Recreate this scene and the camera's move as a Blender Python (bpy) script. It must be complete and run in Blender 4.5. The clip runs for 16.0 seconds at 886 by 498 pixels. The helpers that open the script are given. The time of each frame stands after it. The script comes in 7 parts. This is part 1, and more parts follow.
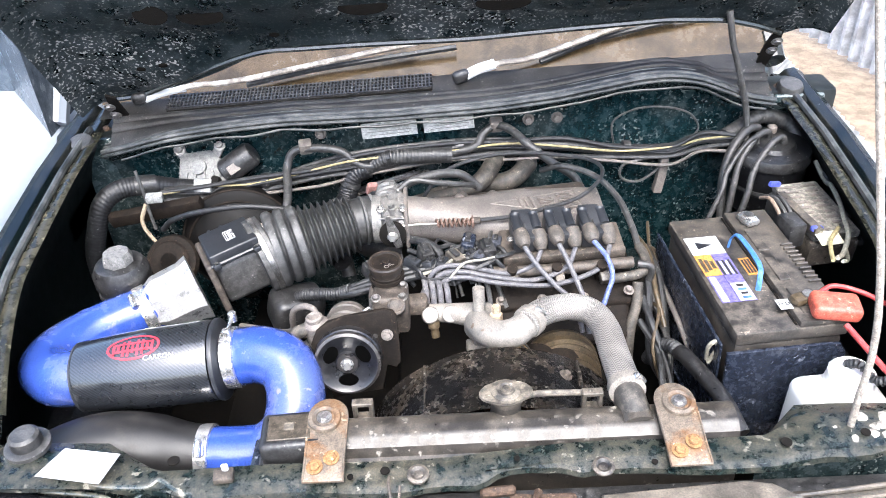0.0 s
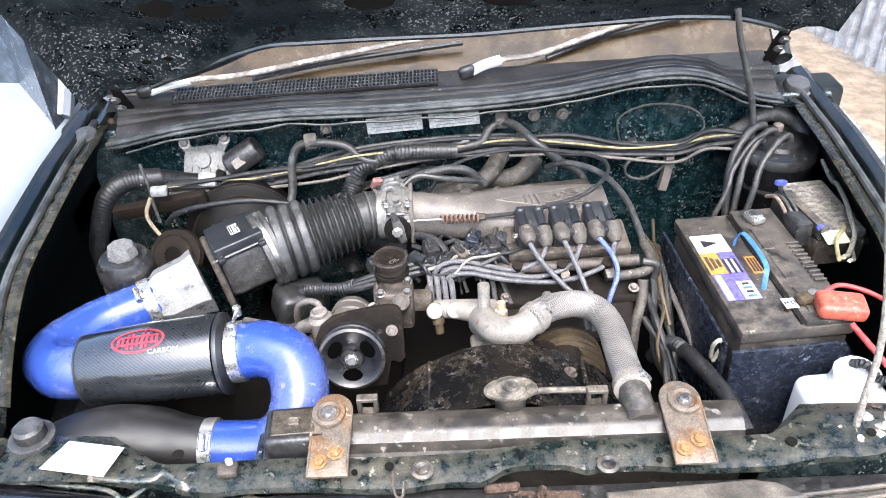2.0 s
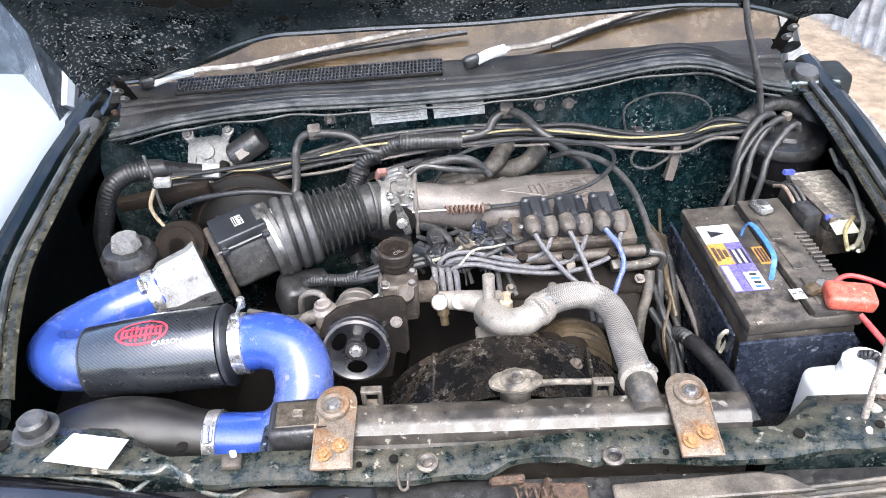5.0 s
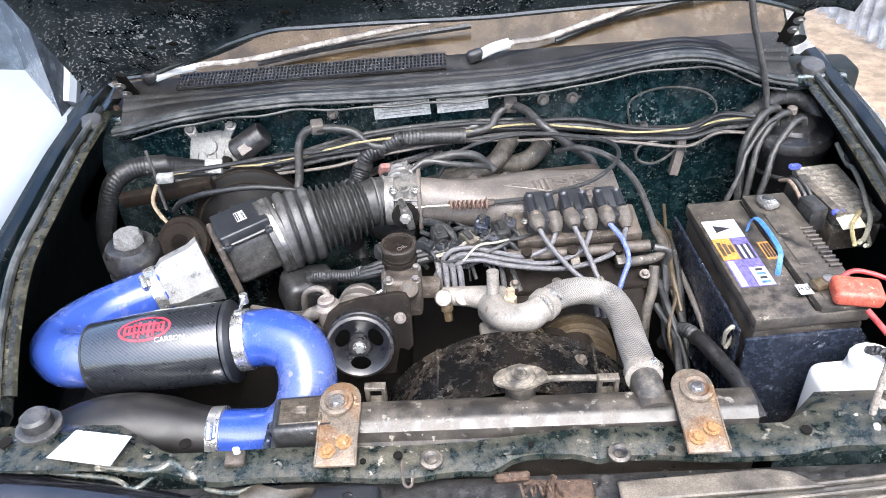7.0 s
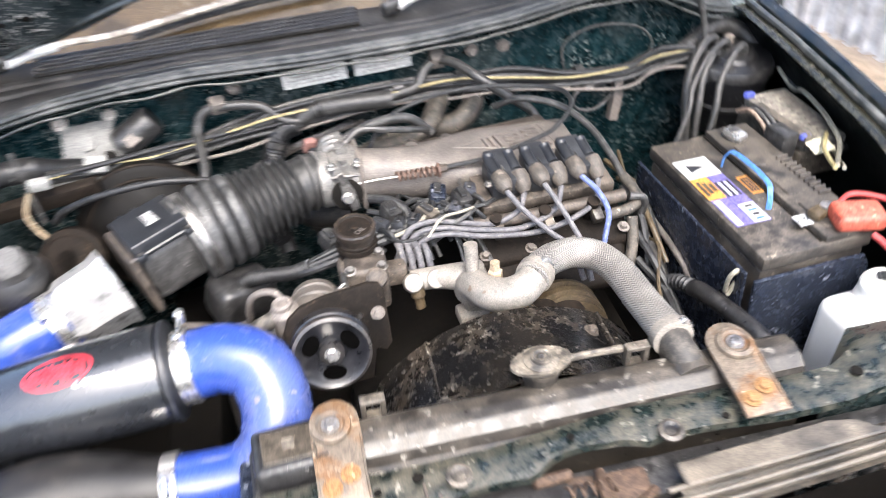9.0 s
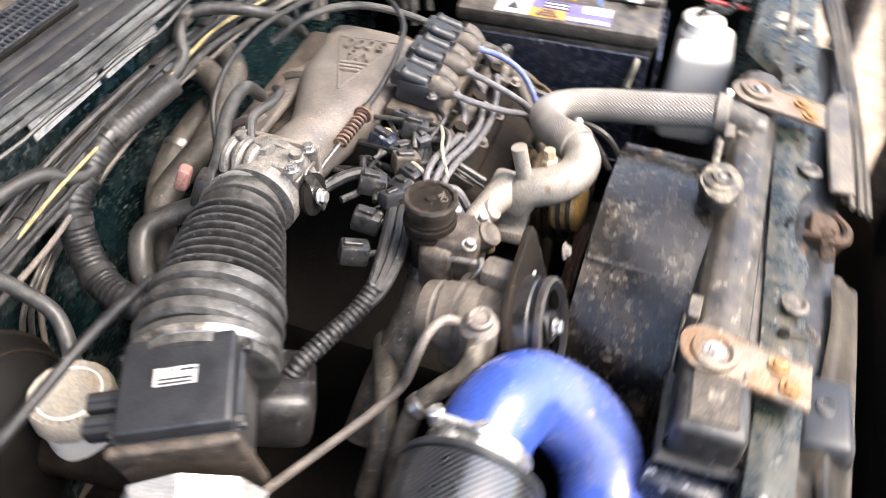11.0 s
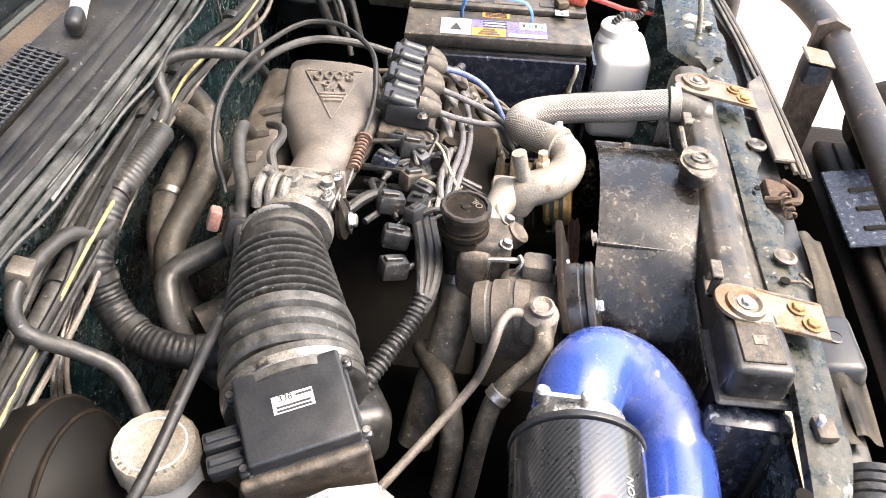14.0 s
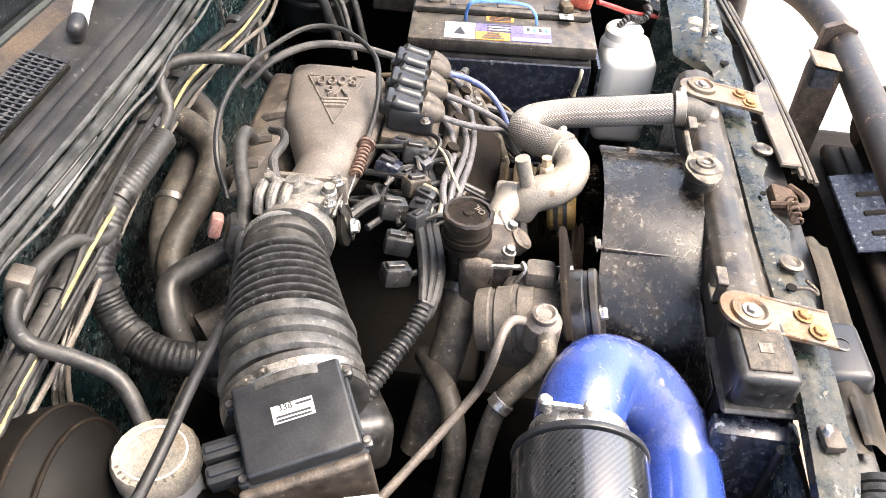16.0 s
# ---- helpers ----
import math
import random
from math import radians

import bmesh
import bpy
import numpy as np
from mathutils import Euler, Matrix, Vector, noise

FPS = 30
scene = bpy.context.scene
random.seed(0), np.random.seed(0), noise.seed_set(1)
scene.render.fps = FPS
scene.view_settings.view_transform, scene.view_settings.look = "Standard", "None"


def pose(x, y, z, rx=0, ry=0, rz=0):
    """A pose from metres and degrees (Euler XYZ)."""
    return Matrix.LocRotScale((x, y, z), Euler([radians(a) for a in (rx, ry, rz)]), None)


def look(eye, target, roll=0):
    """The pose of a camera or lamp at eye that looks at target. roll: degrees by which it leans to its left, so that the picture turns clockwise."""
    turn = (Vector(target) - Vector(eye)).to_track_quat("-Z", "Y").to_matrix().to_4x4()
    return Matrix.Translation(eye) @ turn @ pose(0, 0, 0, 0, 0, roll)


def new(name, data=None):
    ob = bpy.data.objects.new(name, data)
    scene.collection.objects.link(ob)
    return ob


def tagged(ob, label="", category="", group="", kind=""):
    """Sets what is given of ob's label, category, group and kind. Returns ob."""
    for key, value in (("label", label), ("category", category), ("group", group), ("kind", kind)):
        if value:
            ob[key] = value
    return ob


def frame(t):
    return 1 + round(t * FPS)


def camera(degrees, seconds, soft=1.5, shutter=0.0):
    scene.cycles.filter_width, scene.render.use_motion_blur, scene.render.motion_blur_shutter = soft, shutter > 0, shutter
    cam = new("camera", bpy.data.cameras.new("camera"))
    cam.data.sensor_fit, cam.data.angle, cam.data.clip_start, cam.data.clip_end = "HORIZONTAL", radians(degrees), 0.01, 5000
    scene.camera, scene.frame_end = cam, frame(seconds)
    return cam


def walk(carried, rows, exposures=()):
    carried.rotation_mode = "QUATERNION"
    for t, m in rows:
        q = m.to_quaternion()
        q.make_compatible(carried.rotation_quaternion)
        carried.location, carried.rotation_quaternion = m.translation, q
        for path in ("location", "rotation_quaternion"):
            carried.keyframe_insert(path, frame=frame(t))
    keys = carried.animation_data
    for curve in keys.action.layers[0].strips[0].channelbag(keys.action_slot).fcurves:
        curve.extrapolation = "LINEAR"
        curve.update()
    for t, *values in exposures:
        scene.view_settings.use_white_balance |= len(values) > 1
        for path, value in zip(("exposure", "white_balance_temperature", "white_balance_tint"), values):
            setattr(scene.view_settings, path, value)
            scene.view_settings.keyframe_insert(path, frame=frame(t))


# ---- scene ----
cam = camera(58.0, 16.0, soft=0.85, shutter=1.0)
PATH = [
    (0, (-0.048, -0.725, 1.779), (-0.072, 0.903, 0.618), -3.3),
    (0.5, (-0.05, -0.728, 1.778), (-0.081, 0.899, 0.615), -3.3),
    (1, (-0.049, -0.726, 1.776), (-0.08, 0.896, 0.606), -3.3),
    (1.5, (-0.051, -0.722, 1.775), (-0.077, 0.898, 0.602), -3.0),
    (2, (-0.054, -0.723, 1.778), (-0.082, 0.9, 0.608), -2.9),
    (2.5, (-0.055, -0.724, 1.779), (-0.081, 0.897, 0.608), -2.8),
    (3, (-0.057, -0.724, 1.775), (-0.085, 0.897, 0.604), -2.9),
    (3.5, (-0.053, -0.722, 1.776), (-0.086, 0.897, 0.602), -3.1),
    (4, (-0.05, -0.719, 1.775), (-0.089, 0.892, 0.591), -3.3),
    (6.5, (-0.056, -0.712, 1.772), (-0.105, 0.893, 0.58), -3.4),
    (7, (-0.054, -0.71, 1.77), (-0.105, 0.891, 0.573), -3.6),
    (7.5, (-0.06, -0.71, 1.768), (-0.097, 0.893, 0.572), -2.8),
    (8, (-0.065, -0.709, 1.766), (-0.108, 0.884, 0.559), -2.9),
    (8.5, (-0.109, -0.671, 1.749), (-0.086, 0.9, 0.512), -3.0),
    (9, (-0.201, -0.558, 1.666), (0.09, 0.974, 0.414), -3.2),
    (9.2, (-0.226, -0.474, 1.643), (0.137, 0.971, 0.307), -3.6),
    (11.3, (-0.788, 0.189, 1.556), (0.615, 0.435, 0.152), 3.0),
    (11.5, (-0.803, 0.253, 1.561), (0.607, 0.381, 0.148), 4.0),
    (12, (-0.835, 0.279, 1.565), (0.654, 0.375, 0.233), 4.2),
    (12.5, (-0.842, 0.272, 1.569), (0.637, 0.378, 0.227), 4.4),
    (13, (-0.847, 0.27, 1.572), (0.641, 0.387, 0.24), 3.9),
    (13.5, (-0.847, 0.267, 1.574), (0.648, 0.382, 0.25), 4.1),
    (14, (-0.845, 0.268, 1.573), (0.649, 0.387, 0.248), 4.0),
    (14.5, (-0.841, 0.268, 1.572), (0.656, 0.394, 0.252), 4.1),
    (15, (-0.839, 0.268, 1.574), (0.661, 0.401, 0.258), 3.8),
    (15.5, (-0.839, 0.264, 1.573), (0.661, 0.4, 0.257), 3.4),
    (16, (-0.836, 0.264, 1.573), (0.658, 0.401, 0.251), 3.5),
]
walk(cam, [(t, look(eye, target, roll)) for t, eye, target, roll in PATH], exposures=((0, 2.30, 5750, 8), (1.5, 2.18, 5750, 8), (8.4, 2.14, 5750, 8), (9.0, 2.24, 6050, 9), (11.5, 2.42, 6600, 10), (12.5, 2.54, 6800, 10), (16, 2.56, 6850, 10)))

# ---------------------------------------------------------------- world and light
world = bpy.data.worlds.new("world")
scene.world = world
world.use_nodes = True
wn, wl = world.node_tree.nodes, world.node_tree.links
sky = wn.new("ShaderNodeTexSky")
sky.sky_type, sky.sun_disc = "NISHITA", False
sky.sun_elevation, sky.sun_rotation = radians(60), radians(173)
sky.air_density, sky.dust_density, sky.ozone_density = 1.0, 6.0, 1.0
wl.new(sky.outputs[0], wn["Background"].inputs[0])
wn["Background"].inputs[1].default_value = 0.15
sun = new("sun", bpy.data.lights.new("sun", "SUN"))
sun.data.energy, sun.data.angle, sun.data.color = 0.6, radians(30), (1.0, 0.96, 0.9)
sun.matrix_world = look((0.3, -1.9, 4.4), (0, 0.1, 0.9))

# ---------------------------------------------------------------- material kit


def mat(name, color, rough=0.5, metal=0.0, dust=0.0, dust_color=(0.30, 0.27, 0.23), scale=18.0, bump=0.15,
        spots=None, spot_color=None, spot_scale=150.0, second=None, coat=0.0, spec=0.5, up=0.5, vary_low=0.55, edge=0.15, grit=0.30, coat_rough=0.12, speck=0.30):
    """Base colour with two scales of noise, settled dust (more on upward faces), dried mud spots and fine relief."""
    spots = (0.32 if dust > 0.3 else 0.0) if spots is None else spots
    spot_color = spot_color or tuple(min(0.6, 1.9 * c) for c in dust_color)
    m = bpy.data.materials.new(name)
    m.use_nodes = True
    n, l = m.node_tree.nodes, m.node_tree.links
    b = n["Principled BSDF"]
    tc = n.new("ShaderNodeTexCoord")
    geo = n.new("ShaderNodeNewGeometry")
    big = n.new("ShaderNodeTexNoise")
    big.inputs["Scale"].default_value, big.inputs["Detail"].default_value = scale, 7
    big.inputs["Roughness"].default_value = 0.62
    fine = n.new("ShaderNodeTexNoise")
    fine.inputs["Scale"].default_value, fine.inputs["Detail"].default_value = scale * 4.5, 8
    fine.inputs["Roughness"].default_value = 0.66
    l.new(geo.outputs["Position"], big.inputs["Vector"])
    l.new(geo.outputs["Position"], fine.inputs["Vector"])

    def mixc(fac, a, c):
        x = n.new("ShaderNodeMix")
        x.data_type = "RGBA"
        for sock, v in ((x.inputs[0], fac), (x.inputs[6], a), (x.inputs[7], c)):
            if isinstance(v, bpy.types.NodeSocket):
                l.new(v, sock)
            elif isinstance(v, (int, float)):
                sock.default_value = v
            else:
                sock.default_value = (*v, 1)
        return x.outputs[2]

    def ramp(v, lo, hi, to0=0.0, to1=1.0):
        x = n.new("ShaderNodeMapRange")
        l.new(v, x.inputs[0])
        for i, val in zip((1, 2, 3, 4), (lo, hi, to0, to1)):
            x.inputs[i].default_value = val
        return x.outputs[0]

    def arith(op, a, c):
        x = n.new("ShaderNodeMath")
        x.operation, x.use_clamp = op, op == "MULTIPLY"
        for sock, v in ((x.inputs[0], a), (x.inputs[1], c)):
            if isinstance(v, bpy.types.NodeSocket):
                l.new(v, sock)
            else:
                sock.default_value = v
        return x.outputs[0]

    vary = ramp(fine.outputs[0], 0.38, 0.60, 0.0, 1.0)
    dark = tuple(c * vary_low for c in color)
    col = mixc(vary, dark, color)
    if second:
        col = mixc(ramp(big.outputs[0], 0.50, 0.62), col, second)
    roughness = ramp(fine.outputs[0], 0.3, 0.7, max(0.05, rough - 0.08), min(1, rough + 0.1))
    met = metal
    if dust > 0:
        sep = n.new("ShaderNodeSeparateXYZ")
        l.new(geo.outputs["Normal"], sep.inputs[0])
        upward = ramp(sep.outputs[2], -0.1, 0.95, 1 - up, 1.0)
        both0 = arith("ADD", arith("MULTIPLY", big.outputs[0], 0.5), arith("MULTIPLY", fine.outputs[0], 0.5))
        patch = ramp(both0, 0.63 - 0.32 * dust, 0.85 - 0.32 * dust)
        grain = ramp(fine.outputs[0], 0.38, 0.56, grit, 1.0)
        cover = arith("MULTIPLY", arith("MULTIPLY", patch, upward), arith("MULTIPLY", grain, min(1.0, 0.45 + 0.5 * dust)))
        col = mixc(cover, col, dust_color)
        # lightens convex edges: dust there, plus highlights of ridges put into the colour
        if edge > 0:
            worn = arith("MULTIPLY", arith("MULTIPLY", ramp(geo.outputs["Pointiness"], 0.515, 0.575), grain), edge)
            col = mixc(worn, col, tuple(min(1, c * 1.5) for c in dust_color))
        roughness = mixc(cover, roughness, (0.80,) * 3)
        if metal > 0:
            inv = arith("SUBTRACT", 1.0, cover)
            met = arith("MULTIPLY", inv, metal)
    if spots > 0:
        vor = n.new("ShaderNodeTexNoise")
        vor.inputs["Scale"].default_value, vor.inputs["Detail"].default_value = spot_scale, 4
        l.new(geo.outputs["Position"], vor.inputs["Vector"])
        region = ramp(big.outputs[0], 0.46, 0.60)
        dots = arith("MULTIPLY", ramp(vor.outputs[0], 0.70 - 0.14 * spots, 0.74 - 0.14 * spots), ramp(region, 0, 1, 0.12, 1.0))
        col = mixc(dots, col, spot_color)
        roughness = mixc(dots, roughness, (0.9,) * 3)
    speckle = n.new("ShaderNodeTexNoise")
    speckle.inputs["Scale"].default_value, speckle.inputs["Detail"].default_value = 480.0, 4
    speckle.inputs["Roughness"].default_value = 0.7
    l.new(geo.outputs["Position"], speckle.inputs["Vector"])
    if dust > 0 and speck > 0:
        bright = ramp(speckle.outputs[0], 0.36, 0.64, 1 - speck, 1 + speck)
        tint = n.new("ShaderNodeVectorMath")
        tint.operation = "SCALE"
        l.new(col, tint.inputs[0])
        l.new(bright, tint.inputs["Scale"])
        col = tint.outputs[0]
    l.new(col, b.inputs["Base Color"])
    l.new(roughness, b.inputs["Roughness"])
    if isinstance(met, bpy.types.NodeSocket):
        l.new(met, b.inputs["Metallic"])
    else:
        b.inputs["Metallic"].default_value = met
    b.inputs["Coat Weight"].default_value = coat
    b.inputs["Coat Roughness"].default_value = coat_rough
    b.inputs["Specular IOR Level"].default_value = spec
    bp = n.new("ShaderNodeBump")
    bp.inputs["Strength"].default_value, bp.inputs["Distance"].default_value = bump, 0.003
    both = arith("ADD", big.outputs[0], arith("ADD", fine.outputs[0], arith("MULTIPLY", speckle.outputs[0], 0.35 if dust > 0 else 0.0)))
    l.new(both, bp.inputs["Height"])
    l.new(bp.outputs[0], b.inputs["Normal"])
    return m


# ---------------------------------------------------------------- mesh kit


def mesh_of(name, bm, material, smooth=True, sharp=35):
    me = bpy.data.meshes.new(name)
    bmesh.ops.recalc_face_normals(bm, faces=bm.faces)
    for f in bm.faces:
        f.smooth = smooth
    if smooth:
        for e in bm.edges:
            if len(e.link_faces) == 2 and e.calc_face_angle(0) > radians(sharp):
                e.smooth = False
    bm.to_mesh(me)
    bm.free()
    me.materials.append(material)
    return me


def part(name, bm, material, parent, label=""):
    """One mesh object under a thing or a part; the bmesh is in world coordinates."""
    ob = new(name, mesh_of(name, bm, material))
    if parent is not None:
        ob.parent = parent
        ob.matrix_parent_inverse = world_of(parent).inverted()
    return tagged(ob, label)


def world_of(ob):
    m = ob.matrix_basis
    if ob.parent is not None:
        m = world_of(ob.parent) @ ob.matrix_parent_inverse @ m
    return m


def thing(name, at, label, category, group="", kind=""):
    e = new(name)
    e.empty_display_size = 0.03
    e.matrix_basis = Matrix.Translation(at)
    return tagged(e, label, category, group, kind)


def solid(name, bm, material, label, category, group="", kind=""):
    """A top-level thing that is one mesh."""
    return tagged(new(name, mesh_of(name, bm, material)), label, category, group, kind)


def spline(pts, n=8):
    """Catmull-Rom through the points (each x, y, z and optionally radius)."""
    p = [np.array(q, float) for q in pts]
    p = [2 * p[0] - p[1]] + p + [2 * p[-1] - p[-2]]
    out = []
    for i in range(1, len(p) - 2):
        a, b, c, d = p[i - 1:i + 3]
        for k in range(n):
            t = k / n
            out.append(0.5 * (2 * b + (c - a) * t + (2 * a - 5 * b + 4 * c - d) * t * t + (3 * b - a - 3 * c + d) * t ** 3))
    out.append(p[-2])
    return out


def sweep(pts, r, sides=10, n=8, rib=0.0, pitch=0.006, caps=True, smooth=True, bm=None, flat=1.0):
    """A tube along a smooth line through pts. rib: depth of rings, pitch: their spacing."""
    bm = bm or bmesh.new()
    if rib > 0:
        length = sum(np.linalg.norm(np.array(b[:3]) - np.array(a[:3])) for a, b in zip(pts, pts[1:]))
        n = max(n, int(4 * length / pitch / max(1, len(pts) - 1)))
    path = spline([tuple(p) + (r,) if len(p) == 3 else p for p in pts], n) if smooth else [np.array(tuple(p) + (r,) if len(p) == 3 else p) for p in pts]
    pos = [Vector(p[:3]) for p in path]
    rad = [p[3] for p in path]
    run, far = 0.0, [0.0]
    for a, b in zip(pos, pos[1:]):
        run += (b - a).length
        far.append(run)
    tan = [(pos[min(i + 1, len(pos) - 1)] - pos[max(i - 1, 0)]).normalized() for i in range(len(pos))]
    side = tan[0].orthogonal().normalized()
    rings = []
    for i, (p, t) in enumerate(zip(pos, tan)):
        side = (side - t * side.dot(t)).normalized()
        other = t.cross(side)
        rr = rad[i]
        if rib > 0:
            rr += rib * math.sin(2 * math.pi * far[i] / pitch)
        rings.append([bm.verts.new(p + (side * math.cos(a) + other * math.sin(a) * flat) * rr)
                      for a in (2 * math.pi * k / sides for k in range(sides))])
    for u, v in zip(rings, rings[1:]):
        for k in range(sides):
            bm.faces.new((u[k], u[(k + 1) % sides], v[(k + 1) % sides], v[k]))
    if caps:
        bm.faces.new(rings[0][::-1])
        bm.faces.new(rings[-1])
    return bm


def axis_pose(at, along):
    """A pose at a point whose z runs along a direction."""
    return Matrix.Translation(at) @ Vector(along).to_track_quat("Z", "Y").to_matrix().to_4x4()


def lathe(profile, at, along=(0, 0, 1), sides=24, bm=None, wave=0.0, lobes=0):
    """Turns (radius, height) pairs about an axis; wave and lobes give a fluted rim."""
    bm = bm or bmesh.new()
    m = axis_pose(at, along)
    rings = []
    for r, h in profile:
        if r < 1e-6:
            rings.append([bm.verts.new(m @ Vector((0, 0, h)))])
            continue
        ring = []
        for k in range(sides):
            a = 2 * math.pi * k / sides
            rr = r * (1 + wave * math.cos(lobes * a)) if lobes else r
            ring.append(bm.verts.new(m @ Vector((rr * math.cos(a), rr * math.sin(a), h))))
        rings.append(ring)
    for u, v in zip(rings, rings[1:]):
        if len(u) == 1 and len(v) == 1:
            continue
        for k in range(sides):
            k2 = (k + 1) % sides
            if len(u) == 1:
                bm.faces.new((u[0], v[k2], v[k]))
            elif len(v) == 1:
                bm.faces.new((u[k], u[k2], v[0]))
            else:
                bm.faces.new((u[k], u[k2], v[k2], v[k]))
    for ring, flip in ((rings[0], True), (rings[-1], False)):
        if len(ring) > 2:
            bm.faces.new(ring[::-1] if flip else ring)
    return bm


def rbox(size, m=Matrix.Identity(4), bevel=0.004, seg=2, bm=None, taper=1.0):
    """A box with rounded edges, centred in the pose m; taper narrows its top."""
    one = bmesh.new()
    bmesh.ops.create_cube(one, size=1)
    for v in one.verts:
        k = taper if v.co.z > 0 else 1.0
        v.co = Vector((v.co.x * size[0] * k, v.co.y * size[1] * k, v.co.z * size[2]))
    if bevel > 0:
        bmesh.ops.bevel(one, geom=one.edges[:], offset=min(bevel, 0.45 * min(size)), segments=seg, affect="EDGES", profile=0.5)
    bmesh.ops.transform(one, matrix=m, verts=one.verts)
    if bm is None:
        return one
    join(bm, one)
    return bm


def join(bm, other):
    """Adds another bmesh to bm."""
    me = bpy.data.meshes.new("tmp")
    other.to_mesh(me)
    other.free()
    bm.from_mesh(me)
    bpy.data.meshes.remove(me)
    return bm


def prism(outline, depth, m=Matrix.Identity(4), bevel=0.0, bm=None, seg=1):
    """A plate with the outline (x, y) from z = -depth to 0, in the pose m."""
    one = bmesh.new()
    lo = [one.verts.new((x, y, -depth)) for x, y in outline]
    hi = [one.verts.new((x, y, 0)) for x, y in outline]
    one.faces.new(lo[::-1])
    top = one.faces.new(hi)
    for k in range(len(outline)):
        k2 = (k + 1) % len(outline)
        one.faces.new((lo[k], lo[k2], hi[k2], hi[k]))
    if bevel > 0:
        bmesh.ops.bevel(one, geom=list(top.edges), offset=bevel, segments=seg, affect="EDGES", profile=0.5)
    bmesh.ops.transform(one, matrix=m, verts=one.verts)
    if bm is None:
        return one
    return join(bm, one)


def grid(fn, nu, nv, thick=0.0, bm=None):
    """A sheet fn(u, v) -> point over 0..1, with optional thickness along its normal."""
    bm = bm or bmesh.new()
    rows = [[bm.verts.new(fn(i / nu, j / nv)) for i in range(nu + 1)] for j in range(nv + 1)]
    faces = [bm.faces.new((rows[j][i], rows[j][i + 1], rows[j + 1][i + 1], rows[j + 1][i])) for j in range(nv) for i in range(nu)]
    if thick:
        bmesh.ops.solidify(bm, geom=faces, thickness=thick)
    return bm


def frame_of(at, x_dir, z_dir):
    """A pose with its x and z along the given directions."""
    z = Vector(z_dir).normalized()
    x = Vector(x_dir)
    x = (x - z * x.dot(z)).normalized()
    y = z.cross(x)
    return Matrix.Translation(at) @ Matrix((x, y, z)).transposed().to_4x4()


def hexbolt(at, along=(0, 0, 1), r=0.007, h=0.006, washer=0.011):
    bm = lathe([(washer, 0), (washer, 0.0015), (r, 0.0016)], at, along, 16)
    lathe([(r, 0.0016), (r, h * 0.8), (r * 0.85, h), (0, h)], at, along, 6, bm)
    return bm


def letters(name, text, size, m, material, parent, depth=0.0004):
    """Raised lettering in the built-in font, lying in the pose m."""
    cu = bpy.data.curves.new(name, "FONT")
    cu.body, cu.size, cu.extrude, cu.align_x, cu.align_y = text, size, depth, "CENTER", "CENTER"
    tmp = bpy.data.objects.new("tmp", cu)
    scene.collection.objects.link(tmp)
    dg = bpy.context.evaluated_depsgraph_get()
    me = bpy.data.meshes.new_from_object(tmp.evaluated_get(dg))
    bpy.data.objects.remove(tmp)
    bm = bmesh.new()
    bm.from_mesh(me)
    bpy.data.meshes.remove(me)
    bmesh.ops.transform(bm, matrix=m, verts=bm.verts)
    return part(name, bm, material, parent)

# ---------------------------------------------------------------- materials
DUST = (0.235, 0.215, 0.185)
green_paint = mat("dusty_green_paint", (0.012, 0.039, 0.046), 0.24, 0, 0.32, (0.20, 0.21, 0.195), 11, 0.12, 0.75, (0.36, 0.37, 0.34), 170, coat=0.4, up=0.6)
hood_under = mat("hood_underside_paint", (0.010, 0.020, 0.024), 0.30, 0, 0.46, (0.11, 0.125, 0.128), 5, 0.2, 0.90, (0.46, 0.45, 0.42), 175, up=0.1)
body_paint = mat("body_green_paint", (0.005, 0.010, 0.011), 0.16, 0, 0.12, (0.12, 0.11, 0.09), 9, 0.03, 0.0, coat=0.8)
# much darker than the green paint of the firewall
inner_dark = mat("dark_inner_wing_paint", (0.005, 0.0085, 0.009), 0.4, 0, 0.30, (0.030, 0.030, 0.027), 7, 0.1, 0.25, (0.12, 0.12, 0.11), 150, spec=0.3)
gutter_dust = mat("dusty_olive_gutter", (0.040, 0.042, 0.030), 0.16, 0, 0.48, (0.150, 0.130, 0.085), 9, 0.10, 0.3, (0.36, 0.32, 0.22), 70, up=0.6, grit=0.4, coat=0.8, coat_rough=0.1)
black_plastic = mat("black_plastic", (0.010, 0.010, 0.011), 0.34, 0, 0.32, (0.125, 0.12, 0.112), 22, 0.15, up=0.6)
dusty_black = mat("dusty_black_plastic", (0.020, 0.018, 0.017), 0.34, 0, 0.62, (0.225, 0.19, 0.145), 18, 0.25, 0.4, (0.40, 0.38, 0.33), 110, up=0.75, grit=0.5)
# mud is the dust colour; the brown second tone paints an amber reflection
shroud_black = mat("fan_shroud_plastic", (0.012, 0.0115, 0.012), 0.18, 0, 0.48, (0.088, 0.070, 0.050), 20, 0.25, 0.72, (0.25, 0.225, 0.19), 150, second=(0.021, 0.015, 0.010), up=0.6, grit=0.5, coat=0.9, coat_rough=0.16)
rubber = mat("rubber", (0.010, 0.010, 0.011), 0.48, 0, 0.32, (0.095, 0.095, 0.093), 20, 0.2, up=0.6)
# high edge value paints the highlights on the rib crests
bellows_rubber = mat("dusty_bellows_rubber", (0.020, 0.020, 0.020), 0.50, 0, 0.52, (0.102, 0.100, 0.096), 18, 0.2, up=0.5, edge=0.45, coat=0.25, coat_rough=0.3)
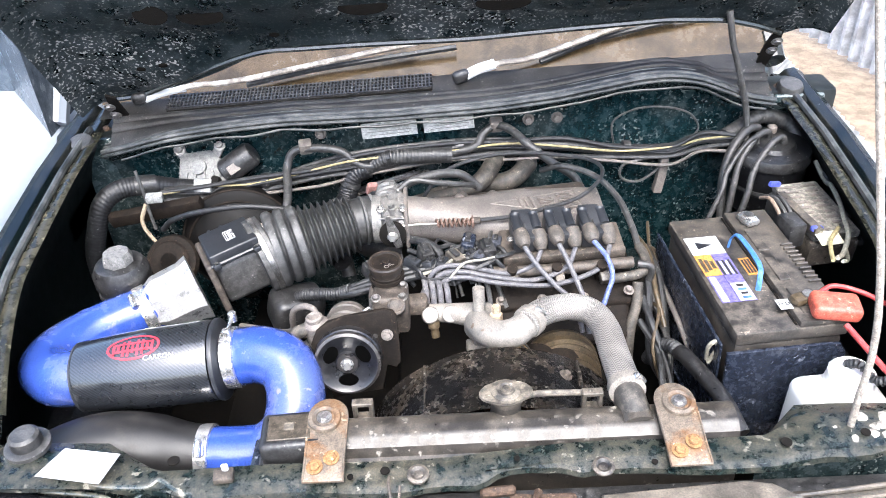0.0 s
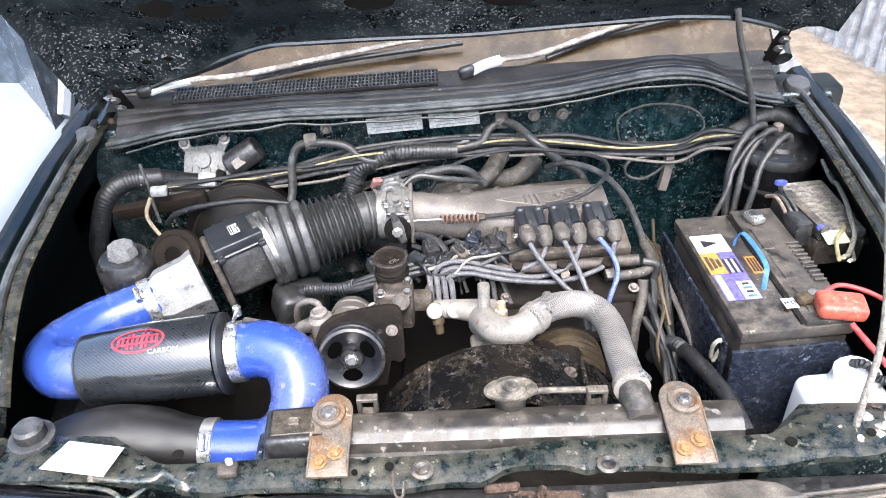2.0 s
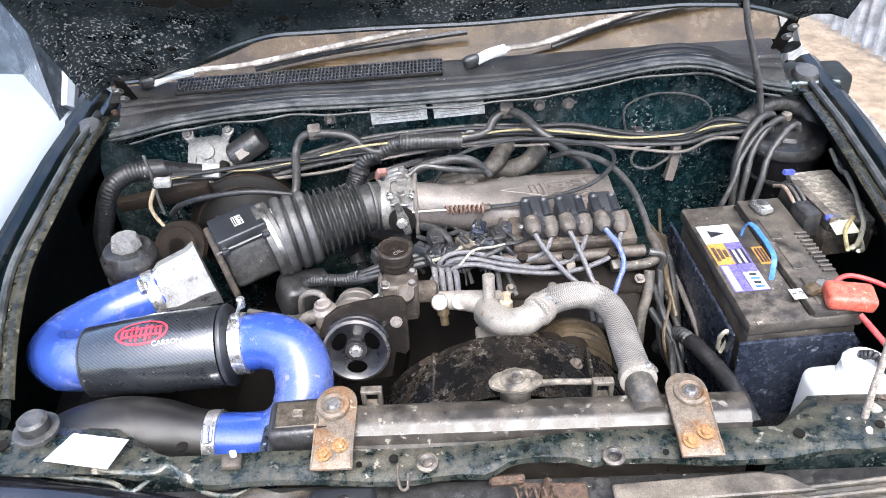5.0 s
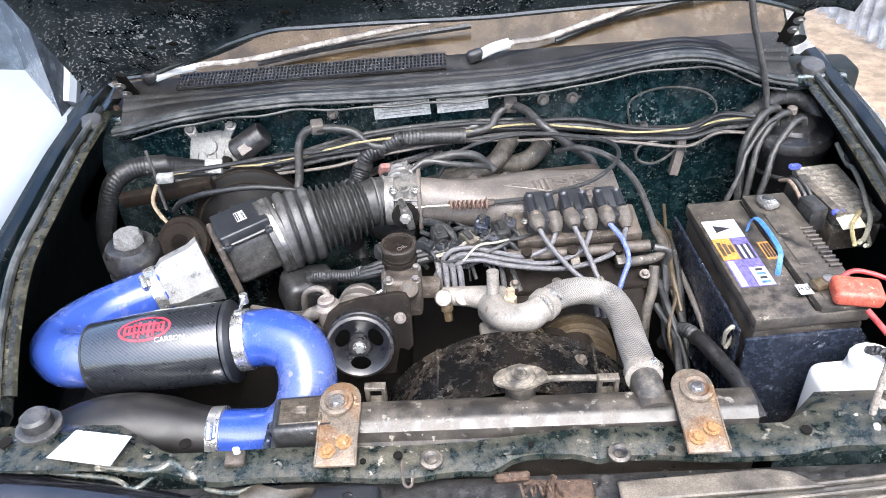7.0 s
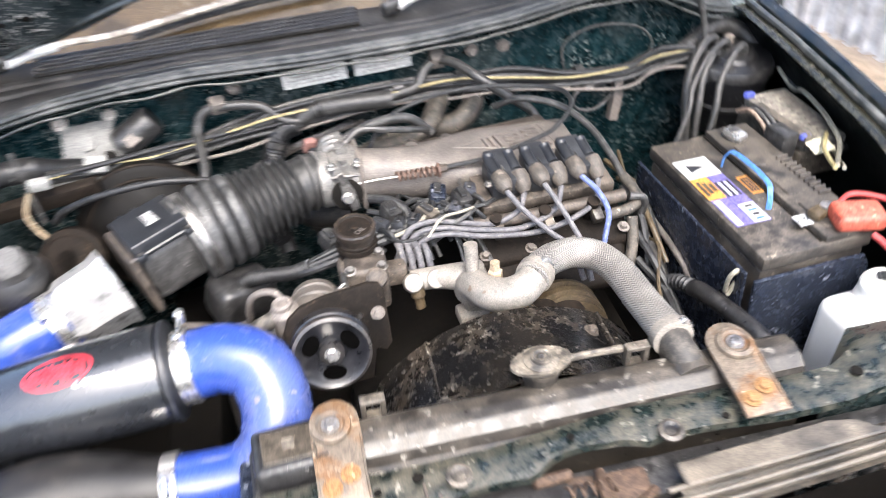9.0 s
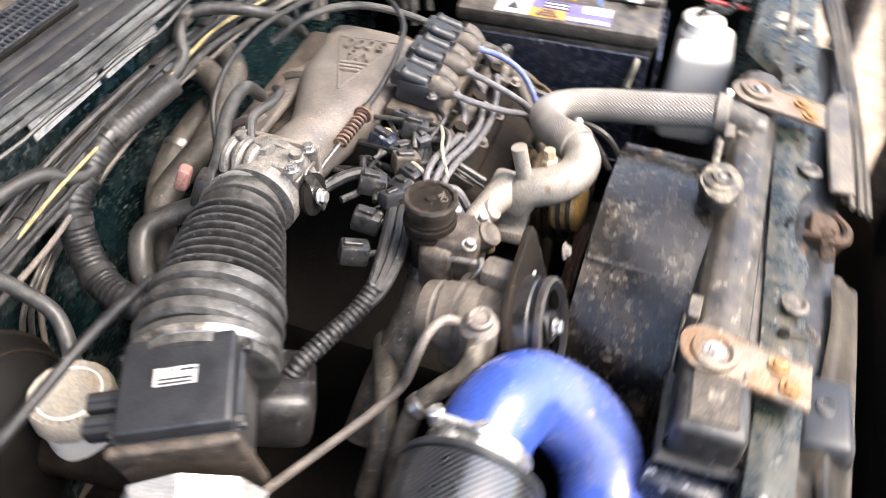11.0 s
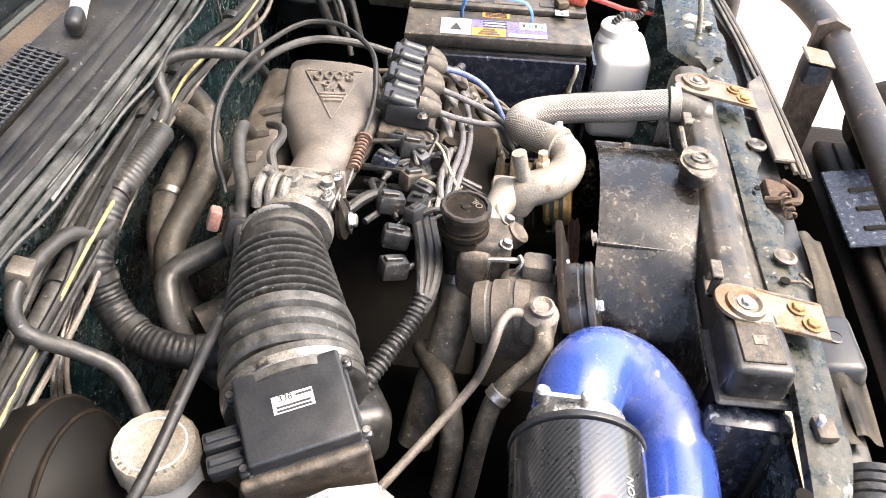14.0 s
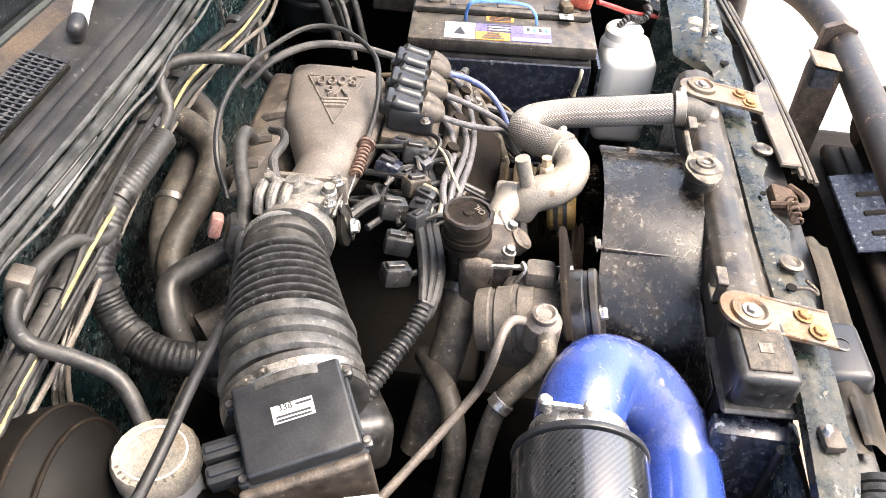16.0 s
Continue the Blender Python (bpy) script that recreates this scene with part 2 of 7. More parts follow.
dusty_rubber = mat("dusty_rubber", (0.020, 0.0195, 0.019), 0.52, 0, 0.50, (0.100, 0.096, 0.090), 18, 0.2, up=0.5, edge=0.3, coat=0.25, coat_rough=0.3)
cast_alu = mat("dusty_cast_aluminium", (0.165, 0.146, 0.130), 0.5, 0.2, 0.50, (0.20, 0.168, 0.140), 9, 0.10, up=0.4, vary_low=0.7)
pale_alu = mat("pale_aluminium", (0.23, 0.222, 0.21), 0.38, 0.35, 0.42, (0.21, 0.185, 0.155), 26, 0.15, up=0.4)
bright_metal = mat("bright_metal", (0.70, 0.68, 0.65), 0.27, 0.85, 0.0, DUST, 14, 0.02, vary_low=0.8)
steel = mat("dull_steel", (0.42, 0.40, 0.38), 0.38, 1.0, 0.35, DUST, 30, 0.15)
rusty = mat("rusty_zinc_plate", (0.165, 0.135, 0.105), 0.42, 0.3, 0.40, (0.22, 0.175, 0.125), 22, 0.15, second=(0.150, 0.075, 0.030), up=0.4, vary_low=0.65)
rust_amber = mat("amber_rust", (0.26, 0.13, 0.045), 0.7, 0.1, 0.35, (0.30, 0.20, 0.10), 40, 0.2)
rust_dark = mat("rusty_iron", (0.055, 0.030, 0.018), 0.75, 0.1, 0.35, (0.17, 0.12, 0.08), 30, 0.35, up=0.4)
iron = mat("grimy_engine_iron", (0.011, 0.009, 0.0075), 0.7, 0.0, 0.34, (0.040, 0.028, 0.019), 22, 0.25, up=0.5, spec=0.12)
# near-black, so the bay's deep shade is in the colour along with grime
grime_shade = mat("dark_grime_shade", (0.004, 0.0036, 0.003), 0.8, 0, 0.25, (0.022, 0.017, 0.012), 20, 0.3, spec=0.15)
void_black = mat("open_hole_shade", (0.0015, 0.0014, 0.0013), 0.95, 0, 0.0, bump=0.0, spec=0.02)
blue_silicone = mat("blue_silicone", (0.034, 0.070, 0.31), 0.18, 0, 0.34, (0.105, 0.090, 0.115), 7, 0.04, 0.12, (0.20, 0.18, 0.22), 60, second=(0.062, 0.092, 0.27), coat=0.6, vary_low=0.85, up=0.35, edge=0.0, grit=0.5)
white_plastic = mat("white_plastic", (0.74, 0.735, 0.70), 0.4, 0, 0.0, scale=9, bump=0.02, second=(0.70, 0.685, 0.62), vary_low=0.97)
paper = mat("white_label", (0.46, 0.46, 0.45), 0.5, 0, 0.0, scale=40, bump=0.04, second=(0.48, 0.47, 0.45), vary_low=0.92)
orange_paper = mat("orange_label", (0.72, 0.30, 0.03), 0.5, 0, 0.15, DUST, 40, 0.04)
purple_paper = mat("violet_label", (0.10, 0.08, 0.30), 0.45, 0, 0.15, (0.3, 0.28, 0.3), 40, 0.04)
ink = mat("dark_ink", (0.03, 0.03, 0.035), 0.5, 0, 0, bump=0.02)
battery_brown = mat("dusty_battery_case", (0.026, 0.024, 0.023), 0.4, 0, 0.60, (0.14, 0.118, 0.092), 10, 0.06, up=0.85)
tray_blue = mat("dark_blue_black_tray", (0.008, 0.013, 0.027), 0.24, 0, 0.30, (0.062, 0.066, 0.078), 18, 0.1, 0.5, (0.22, 0.235, 0.27), 110, up=0.3, grit=0.5)
blue_handle = mat("blue_strap", (0.05, 0.20, 0.55), 0.4, 0, 0.1, DUST, 20, 0.05)
red_plastic = mat("red_plastic", (0.50, 0.085, 0.05), 0.45, 0, 0.35, (0.36, 0.20, 0.14), 24, 0.06)
red_wire = mat("red_cable", (0.42, 0.035, 0.035), 0.4, 0, 0.2, (0.25, 0.14, 0.12), 24, 0.04)
red_logo = mat("red_print", (0.70, 0.04, 0.06), 0.4, 0, 0, bump=0.02)
white_logo = mat("white_print", (0.85, 0.85, 0.85), 0.4, 0, 0, bump=0.02)
yellow_wire = mat("yellow_wire", (0.40, 0.33, 0.15), 0.5, 0, 0.25, DUST, 30, 0.05)
cream_wire = mat("cream_wire", (0.34, 0.32, 0.25), 0.5, 0, 0.30, DUST, 30, 0.05)
plug_wire = mat("grey_plug_lead", (0.11, 0.108, 0.118), 0.5, 0, 0.50, (0.155, 0.140, 0.126), 30, 0.06, up=0.5)
blue_wire = mat("blue_plug_lead", (0.08, 0.12, 0.32), 0.45, 0, 0.25, (0.33, 0.31, 0.30), 34, 0.05)
# the warm reflection in the glass is put into base and dust colours
tan_glass = mat("dusty_tan_reflection_glass", (0.105, 0.070, 0.034), 0.14, 0, 0.36, (0.24, 0.160, 0.080), 3, 0.03, 0.0, coat=0.5, up=0.3)
cowl_grey = mat("cowl_plastic", (0.030, 0.029, 0.029), 0.40, 0, 0.52, (0.125, 0.118, 0.108), 5, 0.05, up=0.5, grit=0.75)
seal_rubber = mat("weather_strip", (0.034, 0.037, 0.037), 0.36, 0, 0.60, (0.19, 0.19, 0.18), 7, 0.04, 0.0, up=0.5, grit=0.75, edge=0.0)
wiper_paint = mat("worn_wiper_paint", (0.12, 0.105, 0.09), 0.4, 0.2, 0.30, (0.32, 0.27, 0.21), 24, 0.15, second=(0.34, 0.31, 0.28))
ground_mat = mat("sandy_concrete", (0.36, 0.28, 0.20), 0.9, 0, 0.30, (0.43, 0.35, 0.26), 2.5, 0.5)
sheet_white = mat("white_corrugated_sheet", (0.80, 0.81, 0.82), 0.45, 0.0, 0.0, (0.5, 0.48, 0.44), 3, 0.05)
white_car = mat("white_car_paint", (0.28, 0.31, 0.35), 0.2, 0, 0.0, scale=3, bump=0.02, coat=0.5, vary_low=0.95)
bar_black = mat("bull_bar_coat", (0.030, 0.027, 0.025), 0.4, 0, 0.35, (0.33, 0.22, 0.15), 14, 0.15, up=0.7)
gloss_black = mat("glossy_black_coat", (0.010, 0.010, 0.013), 0.18, 0, 0.10, (0.06, 0.06, 0.06), 6, 0.02, 0.0, coat=0.8, coat_rough=0.1)
grey_blue = mat("blue_grey_bracket", (0.030, 0.034, 0.046), 0.45, 0.2, 0.25, (0.2, 0.2, 0.22), 24, 0.1)
yellow_part = mat("dusty_yellow_cover", (0.070, 0.048, 0.022), 0.5, 0, 0.45, (0.10, 0.078, 0.052), 30, 0.15)


braid = mat("braided_steel_sleeve", (0.12, 0.115, 0.108), 0.42, 0.3, 0.0, bump=0.0)
bn, bl = braid.node_tree.nodes, braid.node_tree.links


def bcalc(op, a, b=0.0):
    x = bn.new("ShaderNodeMath")
    x.operation = op
    for sock, v in ((x.inputs[0], a), (x.inputs[1], b)):
        if isinstance(v, bpy.types.NodeSocket):
            bl.new(v, sock)
        else:
            sock.default_value = v
    return x.outputs[0]


buv = bn.new("ShaderNodeSeparateXYZ")
bl.new(bn.new("ShaderNodeTexCoord").outputs["UV"], buv.inputs[0])
zigzag = bcalc("PINGPONG", bcalc("MULTIPLY", buv.outputs[1], 16.0), 0.5)
crossing = bcalc("SINE", bcalc("MULTIPLY", bcalc("ADD", bcalc("MULTIPLY", buv.outputs[0], 1 / 0.0052), bcalc("MULTIPLY", zigzag, 2.4)), 2 * math.pi))
wear = bn.new("ShaderNodeTexNoise")
wear.inputs["Scale"].default_value, wear.inputs["Detail"].default_value = 26.0, 6
bl.new(bn.new("ShaderNodeNewGeometry").outputs["Position"], wear.inputs["Vector"])
strands_fac = bcalc("ADD", bcalc("MULTIPLY", crossing, 0.34), bcalc("MULTIPLY", wear.outputs[0], 1.0))
bmix = bn.new("ShaderNodeMix")
bmix.data_type = "RGBA"
bmix.inputs[6].default_value, bmix.inputs[7].default_value = (0.10, 0.095, 0.088, 1), (0.44, 0.41, 0.37, 1)
bl.new(strands_fac, bmix.inputs[0])
bl.new(bmix.outputs[2], bn["Principled BSDF"].inputs["Base Color"])
brel = bn.new("ShaderNodeBump")
brel.inputs["Strength"].default_value, brel.inputs["Distance"].default_value = 0.5, 0.001
bl.new(crossing, brel.inputs["Height"])
bl.new(brel.outputs[0], bn["Principled BSDF"].inputs["Normal"])
duct_black = mat("dusty_rubber_duct", (0.010, 0.009, 0.0085), 0.45, 0, 0.36, (0.060, 0.049, 0.038), 7, 0.08, 0.0, up=0.6, edge=0.0, grit=0.6)
panel_paint = mat("dirty_green_panel", (0.012, 0.026, 0.026), 0.2, 0, 0.76, (0.172, 0.152, 0.110), 12, 0.14, 0.6, (0.40, 0.37, 0.30), 80, coat=0.8, up=0.5, vary_low=0.85, grit=0.2)
tank_plastic = mat("dusty_tank_plastic", (0.024, 0.021, 0.018), 0.34, 0, 0.58, (0.125, 0.104, 0.078), 12, 0.10, 0.6, (0.24, 0.22, 0.185), 70, up=0.6, vary_low=0.8, grit=0.6, coat=0.12, coat_rough=0.3)
dusty_cast = mat("dusty_brown_casting", (0.060, 0.050, 0.042), 0.5, 0.2, 0.58, (0.150, 0.120, 0.092), 14, 0.2, up=0.4)
tan_alu = mat("tan_dusted_aluminium", (0.27, 0.248, 0.218), 0.45, 0.1, 0.40, (0.20, 0.162, 0.122), 12, 0.10, 0.2, (0.16, 0.12, 0.085), 60, up=0.3, vary_low=0.7)
ochre = mat("dusty_ochre_plastic", (0.27, 0.165, 0.045), 0.5, 0, 0.45, (0.22, 0.16, 0.09), 24, 0.12)
pump_tan = mat("tan_grey_pump_casting", (0.105, 0.093, 0.082), 0.5, 0.1, 0.5, (0.19, 0.158, 0.126), 14, 0.15, up=0.4, vary_low=0.7)
boot_grey = mat("dusty_lead_boot", (0.080, 0.068, 0.056), 0.6, 0, 0.45, (0.17, 0.142, 0.112), 20, 0.12, up=0.5)
nose_grey = mat("dusty_nose_plastic", (0.028, 0.026, 0.023), 0.40, 0, 0.76, (0.180, 0.150, 0.112), 5, 0.06, 0.3, (0.30, 0.27, 0.22), 45, up=0.6, grit=0.6, coat=0.3, coat_rough=0.25)
sensor_black = mat("clean_black_plastic", (0.014, 0.0155, 0.019), 0.36, 0, 0.16, (0.075, 0.076, 0.078), 9, 0.05, 0.0, up=0.6, vary_low=0.8)

tan_dusty = mat("tan_dusty_plastic", (0.05, 0.045, 0.04), 0.45, 0, 0.66, (0.30, 0.255, 0.19), 14, 0.15, 0.4, (0.42, 0.38, 0.31), 90, up=0.7)
badge_brown = mat("brown_dusty_plate", (0.055, 0.045, 0.034), 0.4, 0.2, 0.45, (0.15, 0.125, 0.09), 26, 0.08, up=0.7)
tan_rubber = mat("dusty_tan_rubber", (0.040, 0.036, 0.031), 0.55, 0, 0.55, (0.165, 0.142, 0.112), 16, 0.2, up=0.45)

# ---------------------------------------------------------------- ground and surroundings
CX = -0.065  # the car's centre line


def ground_point(u, v):
    x, y = -40 + 80 * u, -40 + 80 * v
    return Vector((x, y, 0.012 * noise.noise(Vector((x * 0.8, y * 0.8, 0)))))


solid("ground", grid(ground_point, 120, 120), ground_mat, "sandy bare concrete yard around the vehicle", "ground", kind="structure")


def corrugated(name, a, b, z0, z1, pitch, depth, label, lean=0.0):
    """A corrugated sheet wall between two plan points."""
    a, b = Vector((*a, 0)), Vector((*b, 0))
    run = (b - a).length
    n = int(run / pitch) * 8
    side = (b - a).normalized().cross(Vector((0, 0, 1)))

    def fn(u, v):
        return a.lerp(b, u) + side * depth * max(-0.7, min(0.7, math.sin(2 * math.pi * u * run / pitch))) + Vector((lean * v, 0, z0 + (z1 - z0) * v))
    return solid(name, grid(fn, n, 1, 0.002), sheet_white, label, "wall", kind="structure")


corrugated("wall_yard", (1.80, 4.9), (2.65, 0.7), 0.02, 3.2, 0.09, 0.026, "white corrugated metal sheet wall beside the yard")
corrugated("wall_low", (0.80, 2.2), (0.80, 0.42), 0.45, 0.750, 0.030, 0.004, "low white corrugated sheet leaning beside the vehicle", 0.24)

# ---------------------------------------------------------------- the car's body
car = thing("car", (CX, 0.6, 0.0), "dark green off-road car with its bonnet propped open, engine bay dusty", "car")


def seal_z(x):
    """Height of the firewall's top flange."""
    xs = (-0.75, -0.72, -0.605, -0.49, -0.377, -0.157, 0.041, 0.172, 0.279, 0.342, 0.396, 0.462, 0.534, 0.62, 0.75)
    zs = (1.030, 1.036, 1.064, 1.078, 1.086, 1.086, 1.094, 1.108, 1.127, 1.137, 1.138, 1.125, 1.088, 1.068, 1.062)
    return float(np.interp(x, xs, zs))


X0, X1 = -0.745, 0.63


def firewall_point(u, v):
    x = X0 + (X1 - X0) * u
    top = seal_z(x)
    z = 0.5 + (top - 0.5) * v
    y = 0.752 - 0.05 * max(0, v - 0.93) / 0.07 + 0.008 * math.sin(5 * x + 3 * z) - 0.02 * max(0, math.sin(9 * x)) * (1 - v)
    return Vector((x, y, z))


part("firewall", grid(firewall_point, 60, 30, 0.004), green_paint, car, "dark green firewall with dried mud spots")
for dz, dy, r in ((0.002, 0.0, 0.006), (-0.004, -0.009, 0.0035), (0.004, 0.014, 0.004), (0.006, 0.026, 0.003)):
    strip = sweep([(x, 0.706 + dy + 0.06 * max(0, (abs(x - CX) - 0.55)), seal_z(x) + dz) for x in np.linspace(X0, X1 - 0.03, 26)], r, 8, 4)
    part("weather_strip", strip, seal_rubber, car, "grey rubber sealing strip")


for dz, dy, r in ((-0.018, -0.004, 0.0025),):
    part("flange_bead", sweep([(x, 0.702 + dy + 0.06 * max(0, (abs(x - CX) - 0.55)) + 0.003 * math.sin(31 * x), seal_z(x) + dz + 0.002 * math.sin(47 * x)) for x in np.linspace(X0 + 0.04, X1 - 0.05, 40)], r, 6, 3), seal_rubber, car)


def cowl_point(u, v):
    x = X0 + 0.02 + (X1 - X0 - 0.06) * u
    lo = seal_z(x) + 0.006
    hi = 1.106 + 0.030 * x
    hi = max(hi, lo + 0.006)
    groove = 0.004 * math.exp(-((v - 0.45) / 0.06) ** 2) + 0.003 * math.exp(-((v - 0.78) / 0.05) ** 2)
    return Vector((x, 0.718 + 0.054 * v, lo + (hi - lo) * v ** 0.7 - groove))


part("cowl_strip", grid(cowl_point, 40, 30, 0.004), cowl_grey, car, "dusty grey plastic cowl strip")


def scuttle_point(u, v):
    x = X0 - 0.01 + (X1 - X0 - 0.03) * u
    return Vector((x, 0.770 + 0.055 * v, 1.101 + 0.030 * x + 0.010 * v + 0.004 * (1 - (2 * u - 1) ** 2)))


part("scuttle_panel", grid(scuttle_point, 40, 4, 0.004), cowl_grey, car)


def glass_point(u, v):
    x = X0 - 0.02 + (X1 - X0 + 0.0) * u
    return Vector((x, 0.823 + 0.55 * v, 1.109 + 0.030 * x + 0.004 * (1 - (2 * u - 1) ** 2) + 0.42 * v))


part("windscreen", grid(glass_point, 30, 12, 0.005), tan_glass, car, "dusty windscreen, its tan reflection put into the colour")

# the air grille: a frame of slats along and across
grille = part("cowl_grille", rbox((0.545, 0.046, 0.006), pose(-0.345, 0.796, 1.100, 12, -2.0, 0), 0.002), grime_shade, car, "black plastic air intake grille")
bar = rbox((0.545, 0.0035, 0.005), Matrix.Identity(4), 0)
bar_me = mesh_of("grille_bar", bar, black_plastic, False)
rib_me = mesh_of("grille_rib", rbox((0.0028, 0.046, 0.005), Matrix.Identity(4), 0), black_plastic, False)
base = pose(-0.345, 0.796, 1.106, 12, -2.0, 0)
for i in range(5):
    ob = new("grille_bar", bar_me)
    ob.parent, ob.matrix_parent_inverse = grille, world_of(grille).inverted()
    ob.matrix_basis = base @ pose(0, -0.021 + 0.0105 * i, 0)
for i in range(72):
    ob = new("grille_rib", rib_me)
    ob.parent, ob.matrix_parent_inverse = grille, world_of(grille).inverted()
    ob.matrix_basis = base @ pose(-0.266 + 0.0075 * i, 0, 0.001)

def wing_edge(s, xf, y):
    """The wing's inner edge, drawn in towards the nose."""
    return xf + s * 0.012 * min(1, max(0, (y - 0.4) / 0.2)) - s * 0.38 * max(0, 0.45 - y) ** 2


# wings: flange, gutter and outer skin on both sides
for s, xf, name in ((-1, -0.745, "wing"), (1, 0.625, "wing")):
    def wing_point(u, v, s=s, xf=xf):
        y = 0.03 + 0.83 * u
        prof = ((0.0, -0.008), (0.010, 0.004), (0.026, 0.002), (0.036, 0.012), (0.054, 0.016), (0.072, 0.006), (0.084, -0.04), (0.095, -0.16), (0.095, -0.45))
        k = v * (len(prof) - 1)
        i = min(int(k), len(prof) - 2)
        f = k - i
        dx = prof[i][0] + (prof[i + 1][0] - prof[i][0]) * f
        dz = prof[i][1] + (prof[i + 1][1] - prof[i][1]) * f
        xin = wing_edge(s, xf, y)
        zb = 1.035 + 0.045 * (y - 0.3) - 0.27 * max(0, 0.28 - y) ** 1.2
        return Vector((xin + s * dx, y, zb + dz))
    wing = part("wing", grid(wing_point, 30, 32, 0.002), body_paint, car, "glossy dark green front wing")

    def apron_point(u, v, s=s, xf=xf):
        y = 0.03 + 0.72 * u
        xin = wing_edge(s, xf, y)
        zt = 1.026 + 0.045 * (y - 0.3) - 0.27 * max(0, 0.28 - y) ** 1.2
        bulge = 0.05 * math.sin(math.pi * min(1, max(0, (y - 0.1) / 0.6)))
        return Vector((xin + s * (0.045 * min(1, (1 - v) * 8) - bulge * max(0, 0.75 - v)), y, 0.45 + (zt - 0.45) * v))
    part("inner_wing", grid(apron_point, 24, 12, 0.003), inner_dark, car, "dusty dark green inner wing panel")
    bm = sweep([(wing_edge(s, xf, y) + s * 0.019, y, 1.043 + 0.045 * (y - 0.3) - 0.27 * max(0, 0.28 - y) ** 1.2) for y in np.linspace(0.04, 0.76, 14)], 0.007, 8, 4)
    part("wing_seal", bm, seal_rubber, car, "grey rubber edge strip")

    def gutter_point(u, v, s=s, xf=xf):
        y = 0.05 + 0.70 * u
        return Vector((wing_edge(s, xf, y) + s * (-0.010 + 0.024 * v), y, 1.0385 + 0.045 * (y - 0.3) - 0.27 * max(0, 0.28 - y) ** 1.2 + 0.003 * math.sin(math.pi * v)))
    part("wing_gutter", grid(gutter_point, 24, 6, 0.002), gutter_dust, car, "dusty olive rain gutter of the wing")
    bump = lathe([(0.026, 0), (0.026, 0.012), (0.022, 0.020), (0, 0.022)], (0.652, 0.775, 1.062) if s > 0 else (-0.778, 0.712, 1.046), (0, -0.25, 1), 20)
    part("rubber_bumper", bump, dusty_rubber, car, "dusty grey rubber bonnet stop")

for x, top in ((-0.785, 1.045), (0.665, 1.066)):
    part("corner_panel", rbox((0.10, 0.012, 0.56), pose(x, 0.752, top - 0.28), 0.003, 1), green_paint, car, "dark green corner of the bay")
    part("cowl_end", rbox((0.17, 0.085, 0.30), pose(x + (0.0 if x > 0 else 0.01), 0.806, top - 0.148), 0.012, 2), inner_dark, car, "dark cowl end under the bonnet hinge")
    for k in range(3):
        part("rusty_fixing", hexbolt((x + (-0.06 + 0.03 * k) * (1 if x > 0 else -1), 0.775 + 0.012 * (k % 2), top + 0.001), (0, -0.1, 1), 0.007, 0.009, 0.011), rust_dark, car)

# bay floor and front rails, coloured near-black for the shade down in the bay
part("bay_floor", rbox((1.36, 1.02, 0.02), pose(CX, 0.24, 0.47), 0.002), grime_shade, car, "dark undertray, the bay's deep shade put into its colour")
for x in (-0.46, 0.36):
    part("chassis_rail", rbox((0.09, 0.95, 0.12), pose(x, 0.30, 0.56), 0.01), grime_shade, car)

# upper cross panel of the radiator support


def cross_point(u, v):
    x = -0.80 + 1.50 * u
    prof = ((-0.038, -0.012), (-0.040, 0.0), (-0.054, 0.002), (-0.064, 0.000), (-0.075, -0.002), (-0.084, -0.005), (-0.086, -0.013), (-0.064, -0.022))
    k = v * (len(prof) - 1)
    i = min(int(k), len(prof) - 2)
    f = k - i
    y = prof[i][0] + (prof[i + 1][0] - prof[i][0]) * f
    z = prof[i][1] + (prof[i + 1][1] - prof[i][1]) * f
    wide = max(0.0, min(1.0, (-0.44 - x) / 0.09)) + max(0.0, min(1.0, (x - 0.34) / 0.06))
    if v < 0.3:
        y += 0.055 * wide * (1 - v / 0.3)
    y += 0.006 * math.sin(7 * x)
    if v > 0.5:
        y += 0.024 * max(0, min(1, (-0.36 - x) / 0.14)) + 0.02 * max(0, min(1, (x - 0.36) / 0.2)) + 0.004 * max(-0.6, min(0.6, math.sin(41 * x + 2 * math.sin(13 * x)))) + 0.013 * max(0.0, min(1.0, (0.062 - abs(x - 0.035)) / 0.02))
    return Vector((x, y, 0.968 + z + 0.012 * x + 0.004 * math.sin(17 * x)))


part("cross_panel", grid(cross_point, 100, 21, 0.003), panel_paint, car, "dented green upper cross panel with mud and rust")
# black plastic strip added to fill the dark gap below the panel's lip
part("upper_grille", rbox((1.18, 0.05, 0.03), pose(CX, -0.098, 0.918), 0.006, 2), black_plastic, car, "black plastic upper grille panel")
for x, y, z in ((-0.105, -0.073, 0.968), (0.126, -0.077, 0.972)):
    part("plug", lathe([(0.014, 0), (0.014, 0.003), (0.010, 0.005), (0.006, 0.002), (0, 0.002)], (x, y, z), (0, -0.1, 1), 20), dusty_black, car)
part("bonnet_stop", lathe([(0.030, 0), (0.030, 0.006), (0.021, 0.008), (0.020, 0.022), (0.016, 0.026), (0, 0.026)], (-0.630, 0.006, 0.965), (0, 0, 1), 24), dusty_rubber, car, "dusty round rubber bonnet stop")
